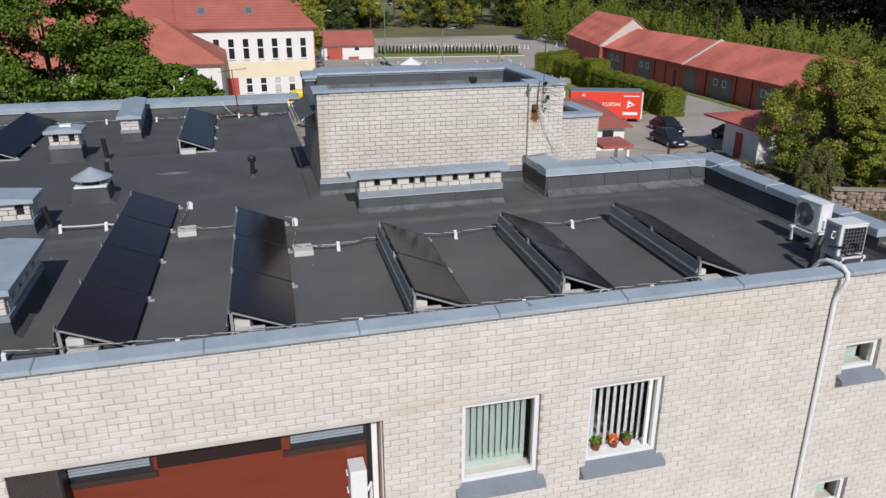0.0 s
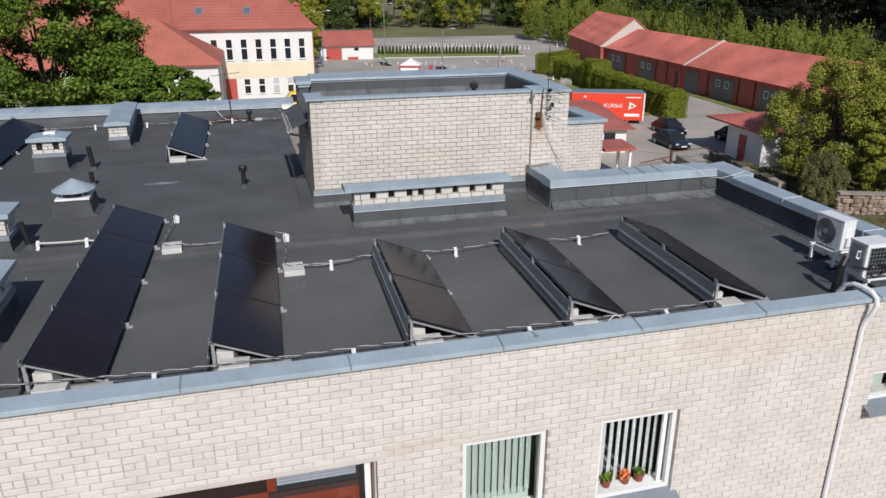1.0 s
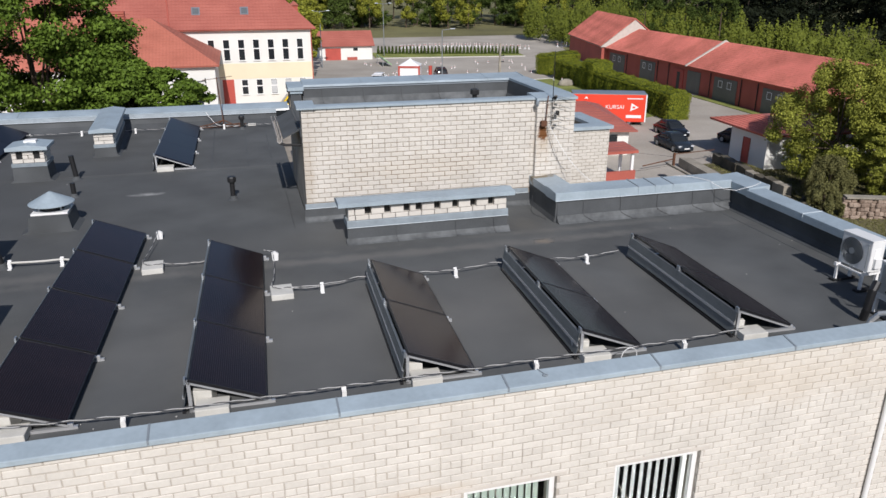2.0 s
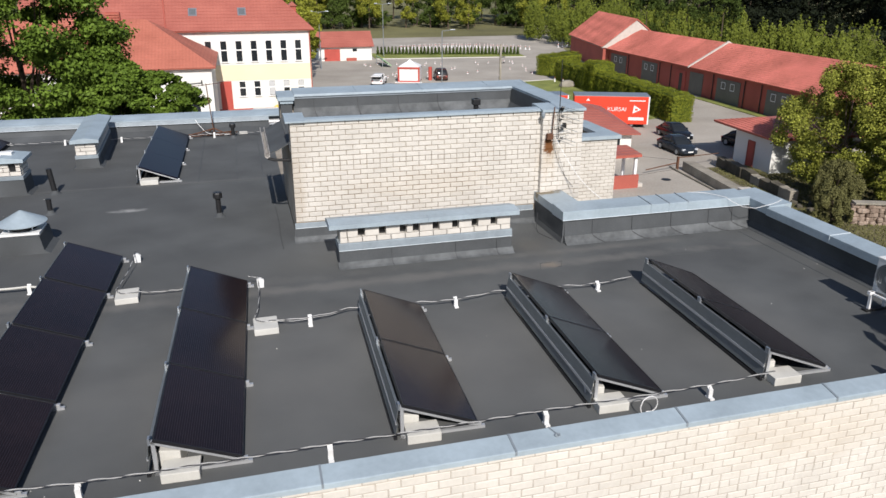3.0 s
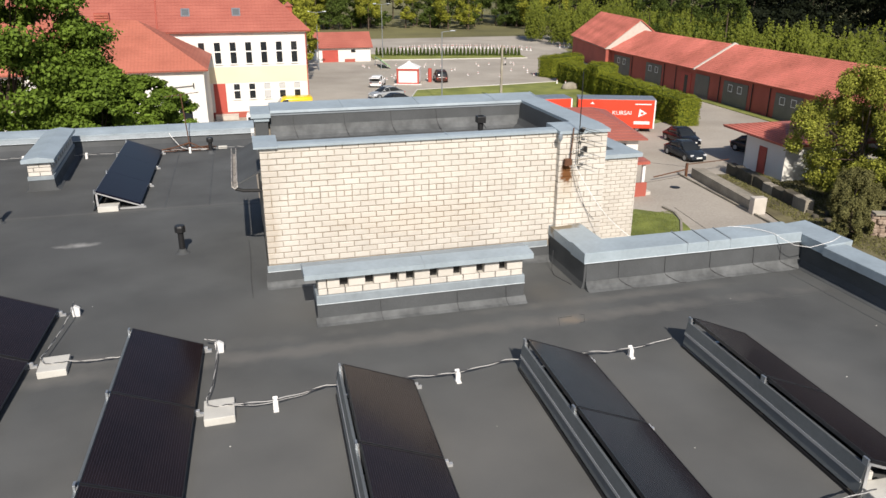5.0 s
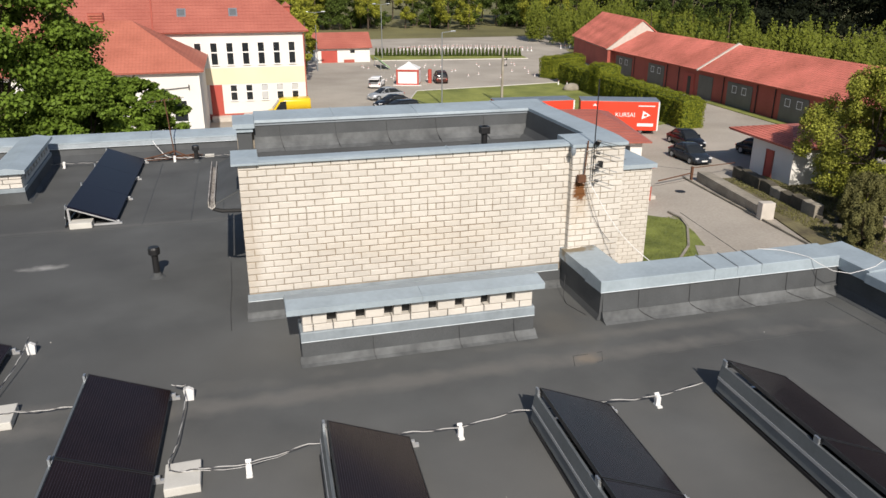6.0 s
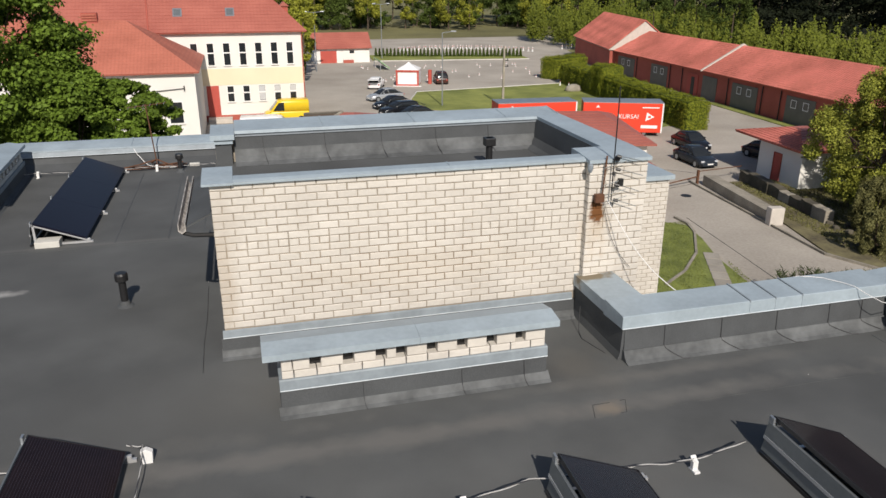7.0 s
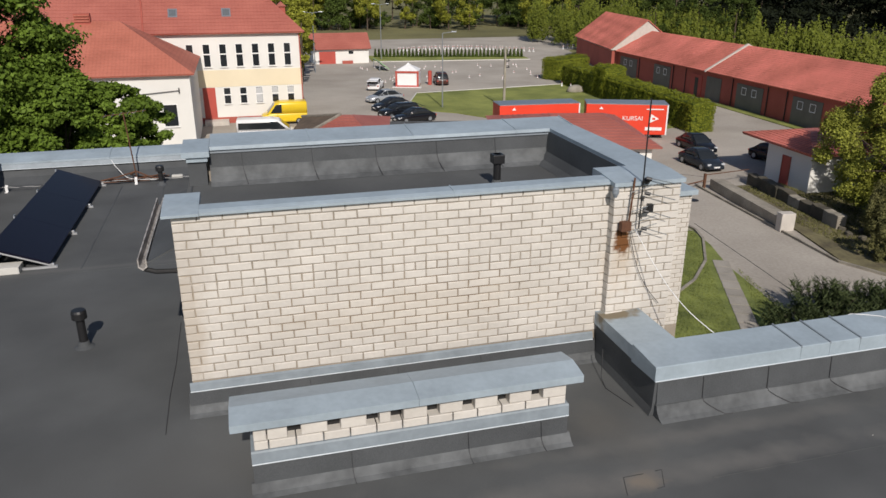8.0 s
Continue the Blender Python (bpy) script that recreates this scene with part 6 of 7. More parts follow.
part("window", Shape().box(19.5, 123.35, -8.6, 20.3, 123.42, -8.1), GLASS, shed)
part("bench", Shape().box(18.3, 122.7, GZ, 20.1, 123.2, GZ + 0.5), REDWALL, shed, "dark red bench")

# ---- garages ----
gar = thing("garage_row", "long dark red garage row with grey-green doors", "garage", (56.92, 73.0, GZ), -2.3)
GH = 3.55
part("wall", Shape().box(0, -36, 0, 9.5, 27.0, GH), REDWALL, gar)
part("gable", Shape().prism([(0, GH), (9.5, GH), (4.75, 6.2)], "y", -36, 27.0), REDWALL, gar)
part("roof", courses((-0.6, -36.4, GH - 0.05), (-0.6, 0.0, GH - 0.05), (4.75, 0.0, 6.45), (4.75, -36.4, 6.45), 17, 0.022, 100, 0.05), REDTILE, gar)
part("roof", courses((-0.6, 0.3, GH - 0.05), (-0.6, 27.2, GH - 0.05), (4.75, 27.2, 6.45), (4.75, 0.3, 6.45), 17, 0.022, 74, 0.05), REDTILE, gar)
part("roof", courses((10.2, 27.2, GH - 0.05), (10.2, -36.4, GH - 0.05), (4.75, -36.4, 6.45), (4.75, 27.2, 6.45), 6, 0.03), REDTILE, gar)
part("fire_wall", Shape().prism([(-0.75, GH - 0.15), (-0.75, GH + 0.02), (4.75, 6.68), (10.3, GH + 0.02), (10.3, GH - 0.15), (4.75, 6.35)], "y", 0.0, 0.3), LINTEL, gar, "pale gable coping")
for y0, y1 in ((-32, -27.6), (-25.5, -24.0), (-20.2, -15.7), (-10.7, -5.8), (9.5, 14.1), (19.3, 24.8)):
    d = part("garage_door", Shape().box(-0.06, y0, 0.05, 0.05, y1, 2.85), GREENGREY, gar)
    yy = (y0 + y1) / 2
    if y1 - y0 < 2:
        continue
    for q in (-0.95, 0.95):
        f = part("window", Shape().box(-0.10, yy + q - 0.36, 1.75, -0.05, yy + q + 0.36, 2.45), GREENGREY, d, "painted-over window")
        part("frame", Shape().box(-0.12, yy + q - 0.43, 1.68, -0.10, yy + q + 0.43, 1.75).box(-0.12, yy + q - 0.43, 2.45, -0.10, yy + q + 0.43, 2.52).box(-0.12, yy + q - 0.43, 1.75, -0.10, yy + q - 0.36, 2.45).box(-0.12, yy + q + 0.36, 1.75, -0.10, yy + q + 0.43, 2.45), WHITEPAINT, f)
part("garage_door", Shape().box(-0.06, -2.6, 0.05, 0.05, 0.6, 2.85), GREENGREY, gar)
part("porch_door", Shape().box(-0.08, 1.6, 0.05, 0.05, 4.2, 2.75), REDDOOR, gar)
# Doorway is not cut: a black sheet paints its shade.
part("porch_shade", Shape().box(-0.09, 2.4, 0.05, 0.06, 3.2, 2.4), BLACK, gar, "black sheet for the shaded open doorway")
for yy in (-23.5, -14.8, -11.6, -5.0, 5.5, 8.7, 18.5):
    part("downpipe", Shape().rod((-0.1, yy, 0), (-0.1, yy, 3.2), 0.06), BLACK, gar)
part("grass_edge", Shape().box(-1.5, -22, 0, -0.15, -3, 0.08), GRASS, gar, "narrow grass strip")
g2 = thing("garage_end", "taller dark red end building with a red roof", "garage", (56.9, 98.9, GZ), -12.3)
part("wall", Shape().box(0.0, 0, 0, 10.2, 24.4, 3.8), REDWALL, g2)
part("gable", Shape().prism([(-0.3, 3.6), (10.5, 3.6), (5.15, 7.9)], "y", -0.22, 24.4), LINTEL, g2, "pale rendered gable")
part("roof", courses((-0.45, -0.4, 3.8), (-0.45, 24.8, 3.8), (5.15, 24.8, 8.1), (5.15, -0.4, 8.1), 20, 0.022, 68, 0.05), REDTILE, g2)
part("roof", courses((10.75, 24.8, 3.8), (10.75, -0.4, 3.8), (5.15, -0.4, 8.1), (5.15, 24.8, 8.1), 24, 0.034), REDTILE, g2)

# ---- hut ----
hut = thing("hut", "small white hut with a red roof and red door", "hut", (39.45, 38.8, GZ), -3.0)
part("wall", Shape().box(0.0, -4.4, 0, 7.4, 0.6, 3.0).box(2.2, 0.6, 0, 7.4, 3.1, 3.0), WHITEWALL, hut)
part("roof", courses((-0.45, 3.5, 2.98), (-0.45, -4.9, 2.98), (2.2, -0.9, 3.75), (2.2, 0.2, 3.75), 9, 0.03), REDTILE, hut)
part("roof", courses((-0.45, -4.9, 2.98), (7.9, -4.9, 2.98), (5.4, -0.9, 3.75), (2.2, -0.9, 3.75), 9, 0.03), REDROOF, hut)
part("roof", courses((7.9, -4.9, 2.98), (7.9, 3.5, 2.98), (5.4, 0.2, 3.75), (5.4, -0.9, 3.75), 9, 0.03), REDTILE, hut)
part("roof", courses((7.9, 3.5, 2.98), (-0.45, 3.5, 2.98), (2.2, 0.2, 3.75), (5.4, 0.2, 3.75), 9, 0.03), REDROOF, hut)
part("roof_top", Shape().box(2.2, -0.92, 3.60, 5.4, 0.22, 3.76), REDROOF, hut)
part("soffit", Shape().box(-0.40, -4.85, 2.82, 7.85, 3.45, 2.97), REDWALL, hut)
dd = part("door", Shape().box(-0.05, -2.15, 0.05, 0.05, -1.35, 2.15), REDDOOR, hut)
part("door_frame", Shape().box(-0.09, -2.22, 0.05, 0.02, -2.15, 2.22).box(-0.09, -1.35, 0.05, 0.02, -1.28, 2.22).box(-0.09, -2.15, 2.15, 0.02, -1.35, 2.22), REDWALL, dd)
# Black sheet on the set-back wall stands for the shade under the roof.
part("bay_shade", Shape().box(2.1, 0.9, 0.05, 2.22, 2.9, 2.4), BLACK, hut, "black sheet for the shaded open bay")

# ---- low annex right behind the building ----
ann = thing("annex", "low white annex with a red and weathered hip roof", "building", (8.7, 54.0, GZ), -12.6)
part("wall", Shape().box(-3.6, -6.4, 0, 3.4, 6.4, 2.3).box(3.4, -5.0, 0, 13.4, 5.0, 2.0).box(13.4, -6.4, 0, 24.6, 6.4, 2.3), WHITEWALL, ann)
part("link_roof", Shape().box(4.0, -5.3, 2.0, 13.0, 5.3, 2.12), BITUMEN, ann, "flat felt roof of the low link")
part("roof", courses((-4.2, -7.0, 2.25), (4.0, -7.0, 2.25), (0.9, 0, 3.7), (0.0, 0, 3.7), 12, 0.03), REDROOF, ann)
part("roof_hip", courses((4.0, -7.0, 2.25), (4.0, 7.0, 2.25), (0.9, 0.1, 3.7), (0.9, 0, 3.7), 12, 0.03), REDROOF, ann)
part("roof_back", courses((4.0, 7.0, 2.25), (-4.2, 7.0, 2.25), (0.0, 0, 3.7), (0.9, 0, 3.7), 12, 0.03), REDROOF, ann)
part("roof", courses((12.9, -7.0, 2.25), (25.2, -7.0, 2.25), (22.0, 0, 3.7), (18.0, 0, 3.7), 12, 0.03), REDROOF, ann)
part("roof_hip", courses((25.2, -7.0, 2.25), (25.2, 7.0, 2.25), (22.0, 0.1, 3.7), (22.0, 0, 3.7), 12, 0.03), REDROOF, ann)
part("roof_hip", courses((12.9, 7.0, 2.25), (12.9, -7.0, 2.25), (18.0, 0.0, 3.7), (18.0, 0.1, 3.7), 12, 0.03), REDROOF, ann)
part("roof_back", courses((25.2, 7.0, 2.25), (12.9, 7.0, 2.25), (18.0, 0, 3.7), (22.0, 0, 3.7), 12, 0.03), REDROOF, ann)
part("roof_end", courses((-4.2, 7.0, 2.25), (-4.2, -7.0, 2.25), (0.0, -0.1, 3.7), (0.0, 0.0, 3.7), 12, 0.03), BROWNROOF, ann, "weathered brown roof end")
part("ridge_cap", Shape().rod((0, 0, 3.75), (-4.2, -7.0, 2.33), 0.13, 6).rod((0, 0, 3.75), (-4.2, 7.0, 2.33), 0.13, 6), DIRTYCON, ann)
part("window", Shape().box(22.6, -6.46, 0.9, 23.6, -6.38, 1.8), GLASS, ann)
part("wall_unit", Shape().box(20.6, -6.75, 1.0, 21.4, -6.4, 1.7), PLASTIC_W, ann, "white wall-mounted unit", bevel=0.03)
porch = thing("porch", "small red canopy on a white post", "porch", (26.4, 35.0, GZ))
part("canopy", courses((-1.6, -1.2, 2.55), (1.0, -1.2, 2.55), (1.0, 1.2, 2.75), (-1.6, 1.2, 2.75), 4), REDROOF, porch)
part("fascia", Shape().box(-1.6, -1.25, 2.35, 1.0, 1.2, 2.5), REDWALL, porch)
for q in (-0.9, 0.9):
    part("post", Shape().box(0.6, q - 0.1, 0, 0.8, q + 0.1, 2.4), WHITEPAINT, porch)
part("parapet", Shape().box(-1.6, -1.2, 0, 0.9, -1.0, 1.0), REDWALL, porch)
part("step", Shape().box(-0.5, -1.0, 0, 1.4, 1.2, 0.25), LINTEL, porch)


# ---- lorry trailers ----
def trailer(x, y, turn, L, writing):
    t = thing("trailer", "red box trailer with a grey roof and white logo" if writing else "red box trailer with a grey roof", "trailer", (x, y, GZ), turn, "red trailers")
    part("box", Shape().box(-L, 0, 0.40, 0, 2.5, 3.22), TRUCKRED, t, bevel=0.04)
    part("roof", Shape().box(-L - 0.02, -0.02, 3.22, 0.02, 2.52, 3.28), GALV, t, "grey trailer roof")
    part("chassis", Shape().box(-L + 0.3, 0.5, 0.22, -0.3, 2.0, 0.42), BLACK, t)
    part("corner_trim", Shape().box(-0.10, -0.03, 0.40, 0.03, 0.0, 3.22), WHITEPAINT, t)
    for wx in (-L + 1.4, -L + 2.3, -1.6):
        for wy in (0.25, 1.95):
            w = part("wheel", Shape().rod((wx, wy, 0.34), (wx, wy + 0.3, 0.34), 0.34, 18), TYRE, t)
            part("rim", Shape().rod((wx, wy - 0.02, 0.34), (wx, wy + 0.05, 0.34), 0.18, 12), GALV, w)
    if writing:
        part("logo", Shape().prism([(-1.62, 1.52), (-0.78, 1.92), (-1.52, 2.36)], "y", -0.035, -0.022), WHITEPAINT, t, "white triangular logo")
        part("logo_mark", Shape().box(-1.40, -0.040, 1.82, -1.12, -0.036, 2.02), TRUCKRED, t)
        cu = bpy.data.curves.new("writing", "FONT")
        cu.body, cu.size, cu.extrude = "KURSAI", 0.58, 0.008
        ob = new("writing_source", cu)
        me = bpy.data.meshes.new_from_object(ob.evaluated_get(bpy.context.evaluated_depsgraph_get()))
        bpy.data.objects.remove(ob)
        me.materials.clear()
        w = part("lettering", me, WHITEPAINT, t, "white capital letters KURSAI")
        w.matrix_basis = pose(-4.2, -0.03, 1.74, 90)
        part("bar", Shape().box(-2.0, -0.035, 0.82, -0.45, -0.022, 1.12), WHITEPAINT, t)
        part("bar", Shape().box(-2.0, -0.035, 2.76, -0.4, -0.022, 2.86), WHITEPAINT, t)
    part("small_logo", Shape().prism([(-L + 1.2, 2.75), (-L + 1.6, 2.75), (-L + 1.4, 3.0)], "y", -0.035, -0.022), WHITEPAINT, t)
    return t


trailer(39.45, 53.7, -21.0, 7.6, True)
trailer(31.9, 56.9, -4.0, 7.9, False)


BROWNCAR = surf("red_brown_car_paint", (0.06, 0.022, 0.016), 0.25, var=0.05, bump=0)


# ---- vehicles ----
def car(x, y, turn, paint, label, L=4.4, W=1.78, H=1.46, kind="car", group="parked cars", name="car"):
    """Local x runs forward."""
    c = thing(name, label, kind, (x, y, GZ), turn, group)
    h = L / 2
    if kind == "van":
        body = [(-1.0, 1.05, 0.90), (-0.97, 1.15, 0.98), (0.3, 1.15, 1.0), (0.62, 1.15, 0.99), (0.90, 1.0, 0.93), (0.97, 0.86, 0.86), (1.0, 0.62, 0.78)]
        cab = [(-1.0, H - 0.10, 0.84), (-0.97, H, 0.86), (0.16, H, 0.86), (0.36, H - 0.10, 0.86), (0.74, 1.15, 0.90)]
        belt, skin, roofed = 1.10, paint, None
        gl = [(h * 0.10, 1.2), (h * 0.10, H - 0.22), (h * 0.34, H - 0.26), (h * 0.60, 1.2)]
    elif kind == "suv":
        body = [(-1.0, 0.78, 0.84), (-0.95, 0.96, 0.94), (-0.5, 1.0, 1.0), (0.4, 1.0, 1.0), (0.70, 0.94, 0.97), (0.92, 0.82, 0.88), (1.0, 0.60, 0.78)]
        cab = [(-0.97, 0.98, 0.84), (-0.84, H - 0.08, 0.74), (-0.66, H, 0.73), (0.02, H, 0.73), (0.16, H - 0.07, 0.73), (0.52, 0.98, 0.84)]
        belt, skin, roofed, gl = 0.92, GLASS, (1, 5), None
    else:
        body = [(-1.0, 0.66, 0.80), (-0.95, 0.82, 0.90), (-0.6, 0.90, 0.99), (0.0, 0.91, 1.0), (0.45, 0.90, 0.99), (0.74, 0.80, 0.95), (0.92, 0.68, 0.86), (1.0, 0.50, 0.74)]
        cab = [(-0.86, 0.88, 0.80), (-0.50, H - 0.10, 0.71), (-0.30, H - 0.02, 0.69), (0.0, H, 0.69), (0.14, H - 0.06, 0.70), (0.54, 0.88, 0.82)]
        belt, skin, roofed, gl = 0.84, GLASS, (1, 5), None

    def loft(rows, ring, cap=True):
        """Joins rounded cross-sections along the length into one shell."""
        sh, n = Shape(), 0
        vs, m = [], 0
        for q in rows:
            half = ring(*q)
            pts = [(q[0] * h, y, z) for y, z in half] + [(q[0] * h, -y, z) for y, z in reversed(half)]
            m = len(pts)
            vs += pts
        fs = [(i * m + k, i * m + (k + 1) % m, (i + 1) * m + (k + 1) % m, (i + 1) * m + k) for i in range(len(rows) - 1) for k in range(m)]
        if cap:
            fs += [tuple(range(m))[::-1], tuple(range(len(vs) - m, len(vs)))]
        return sh.add(vs, fs)

    hw = W / 2
    part("body", loft(body, lambda t, z, w: [(hw * w * 0.90, 0.24), (hw * w, 0.36), (hw * w, z - 0.16), (hw * w * 0.95, z - 0.05), (hw * w * 0.78, z)]), paint, c, bevel=0.02, segs=2, smooth=True)
    part("cabin", loft(cab, lambda t, z, w: [(hw * 0.90, belt), (hw * (0.90 * 0.25 + w * 0.75), belt + (z - belt) * 0.75), (hw * w * 0.93, max(belt, z - 0.03)), (hw * w * 0.74, z)]), skin, c, "dark glazed cabin" if skin is GLASS else "", smooth=True)
    if roofed:
        part("roof", loft(cab[roofed[0]:roofed[1]], lambda t, z, w: [(hw * w * 0.99, z - 0.075), (hw * w * 0.97, z - 0.01), (hw * w * 0.76, z + 0.018)]), paint, c, smooth=True)
        for s in (-1, 1):
            for q in (roofed[0], roofed[1] - 1, 3):
                t, z, w = cab[q]
                part("pillar", Shape().rod((t * h, s * hw * w, z - 0.05), ((t * (1.5 if t < -0.2 else 1.0) + (0.36 if t > 0.1 else 0.0)) * h if q != 3 else -0.06 * h, s * hw * 0.895, belt + 0.02), 0.03, 6), paint, c)
    part("bumper", Shape().box(h - 0.10, -W / 2 + 0.22, 0.24, h + 0.03, W / 2 - 0.22, 0.46), paint, c, bevel=0.03)
    part("underbody", Shape().box(-h + 0.2, -W / 2 + 0.1, 0.18, h - 0.2, W / 2 - 0.1, 0.36), BLACK, c)
    for s in (-1, 1):
        if gl:
            yy = s * hw * 0.885
            part("side_glass", Shape().prism(gl, "y", min(yy, yy + s * 0.012), max(yy, yy + s * 0.012)), GLASS, c)
        part("mirror", Shape().box(h * 0.26, s * (W / 2 + 0.02) - 0.09, 0.92, h * 0.32, s * (W / 2 + 0.02) + 0.09, 1.06), paint, c, bevel=0.03)
        part("headlight", Shape().box(h * 0.90, s * (W / 2 - 0.29) - 0.15, 0.52, h * 0.965, s * (W / 2 - 0.29) + 0.15, 0.67), LAMP_GLASS, c, "clear headlight", bevel=0.03)
        part("tail_light", Shape().box(-h - 0.012, s * (W / 2 - 0.24) - 0.12, 0.58, -h + 0.15, s * (W / 2 - 0.24) + 0.12, 0.74), REDDOOR, c, "red tail light", bevel=0.02)
        for fx in (-h * 0.62, h * 0.64):
            w = part("wheel", Shape().rod((fx, s * (W / 2 - 0.20), 0.32), (fx, s * (W / 2 + 0.015), 0.32), 0.32, 20), TYRE, c)
            part("rim", Shape().rod((fx, s * (W / 2 - 0.02), 0.32), (fx, s * (W / 2 + 0.025), 0.32), 0.20, 14), GALV, w)
    if kind == "van":
        (t0, z0, w0), (t1, z1, w1) = cab[3], cab[4]
        a, b = Vector((t0 * h, 0, z0)), Vector((t1 * h, 0, z1))
        o = Vector((a.z - b.z, 0, b.x - a.x)).normalized() * 0.012
        p, q = a.lerp(b, 0.10) + o, a.lerp(b, 0.90) + o
        k, l = hw * 0.66, hw * 0.80
        part("windscreen", Shape().add([p + Vector((0, -k, 0)), p + Vector((0, k, 0)), q + Vector((0, l, 0)), q + Vector((0, -l, 0)),
                                        p - o * 2 + Vector((0, -k, 0)), p - o * 2 + Vector((0, k, 0)), q - o * 2 + Vector((0, l, 0)), q - o * 2 + Vector((0, -l, 0))],
                                       [(0, 1, 2, 3), (4, 7, 6, 5), (0, 4, 5, 1), (1, 5, 6, 2), (2, 6, 7, 3), (3, 7, 4, 0)]), GLASS, c)
    part("number_plate", Shape().box(h + 0.04, -0.26, 0.36, h + 0.05, 0.26, 0.47), WHITEPAINT, c, "blank white plate")
    return c


car(36.7, 43.7, -90, CARGREY, "dark blue-grey saloon car parked on the asphalt", 4.35, 1.8, 1.46)
car(39.7, 49.0, -90, CARBLACK, "dark car parked behind a grey saloon", 4.3, 1.8, 1.46)
car(43.6, 43.6, -80, CARBLACK, "black car under the hut roof", 4.2, 1.8, 1.5)
car(17.8, 82.1, 198, CARSILVER, "silver estate car parked by the lawn", 4.6, 1.8, 1.46)
car(17.5, 76.2, 198, CARBLACK, "black car parked by the lawn", 4.6, 1.8, 1.45)
car(17.4, 71.8, 200, CARBLACK, "black estate car parked by the lawn", 4.6, 1.8, 1.48, "suv")
car(18.4, 68.6, 196, CARBLACK, "dark car parked near the annex", 4.6, 1.8, 1.45)
wc = car(18.6, 92.6, 70, CARWHITE, "white car with an open tailgate", 3.9, 1.75, 1.5, "suv")
part("tailgate", Shape().box(-2.9, -0.7, 1.35, -1.9, 0.7, 1.45), CARWHITE, wc, "open white tailgate", bevel=0.03)
car(28.4, 95.0, 82, BROWNCAR, "dark red-brown off-road car parked by the tent", 4.0, 1.8, 1.7, "suv")
car(5.0, 71.3, 180, VANYELLOW, "bright yellow delivery van by the school wall", 4.7, 1.9, 2.3, "van", "vans", "van")
mb = car(3.0, 62.9, -4, CARWHITE, "white minibus parked behind the flat roof", 5.6, 1.95, 2.15, "van", "vans", "van")
for k in (-1, 1):
    part("window_band", Shape().box(-2.65, k * 0.855 - 0.03, 1.25, 0.4, k * 0.855 + 0.03, 1.85), GLASS, mb)
car(1.9, 58.9, 172, CARSILVER, "silver car parked behind the flat roof", 4.2, 1.75, 1.5)

# ---- tent ----
tent = thing("gazebo", "white gazebo tent with red borders on the car park", "tent", (23.6, 94.5, GZ), -20)
for sx in (-1.5, 1.5):
    for sy in (-1.5, 1.5):
        part("leg", Shape().box(sx - 0.05, sy - 0.05, 0, sx + 0.05, sy + 0.05, 2.2), REDDOOR, tent)
part("roof", Shape().add([(-1.6, -1.6, 2.15), (1.6, -1.6, 2.15), (1.6, 1.6, 2.15), (-1.6, 1.6, 2.15), (-0.35, -0.35, 2.85), (0.35, -0.35, 2.85), (0.35, 0.35, 2.85), (-0.35, 0.35, 2.85), (0, 0, 3.15)],
                         [(0, 1, 5, 4), (1, 2, 6, 5), (2, 3, 7, 6), (3, 0, 4, 7), (4, 5, 8), (5, 6, 8), (6, 7, 8), (7, 4, 8), (3, 2, 1, 0)]), WHITEPAINT, tent)
part("valance", Shape().box(-1.62, -1.63, 1.9, 1.62, -1.60, 2.18), REDDOOR, tent)
for a, b, c_, d in ((-1.5, -1.55, 1.5, -1.52), (-1.55, -1.5, -1.52, 1.5), (1.52, -1.5, 1.55, 1.5), (-1.5, 1.52, 1.5, 1.55)):
    part("side_wall", Shape().box(a, b, 0.18, c_, d, 1.95), WHITEPAINT, tent)
for a in ((-1.6, -1.60, -1.35, -1.56), (1.35, -1.60, 1.6, -1.56)):
    part("border", Shape().box(a[0], a[1], 0.0, a[2], a[3], 2.0), REDDOOR, tent)
part("border", Shape().box(-1.35, -1.60, 0.05, 1.35, -1.56, 0.25), REDDOOR, tent)
part("ground_sheet", Shape().box(-2.0, -2.0, 0, 2.0, -1.5, 0.06), WHITEPAINT, tent)
tagged(part("banner_post", Shape().lathe((26.7, 94.6, GZ), [(0.28, 0), (0.28, 1.9), (0.2, 1.95)], 14), REDDOOR), "red banner column beside the tent", "banner")


# ---- posts, lamps, cones ----
def street_lamp(x, y, h, double, label="grey street lamp on a slim pole"):
    s = thing("street_lamp", label, "street lamp", (x, y, GZ), 0, "street lamps")
    part("pole", Shape().rod((0, 0, 0), (0, 0, h), 0.09, 8, 0.05), GALV, s)
    for q in ((-1, 1) if double else (1,)):
        part("arm", Shape().rod((0, 0, h), (q * 1.3, -0.1, h + 0.15), 0.04, 6), GALV, s)
        part("lamp_head", Shape().box(q * 1.3 - 0.3, -0.25, h + 0.08, q * 1.3 + 0.3, 0.05, h + 0.22), GALV, s, bevel=0.04)


street_lamp(26.0, 127.5, 9.5, True)
street_lamp(23.5, 76.0, 8.4, False)
street_lamp(12.5, 112.0, 9.0, True)
pole = thing("utility_pole", "grey concrete utility pole with insulators and boxes", "utility pole", (30.4, 74.0, GZ))
part("pole", Shape().prism([(-0.14, 0), (0.14, 0), (0.09, 6.9), (-0.09, 6.9)], "y", -0.10, 0.10), DIRTYCON, pole)
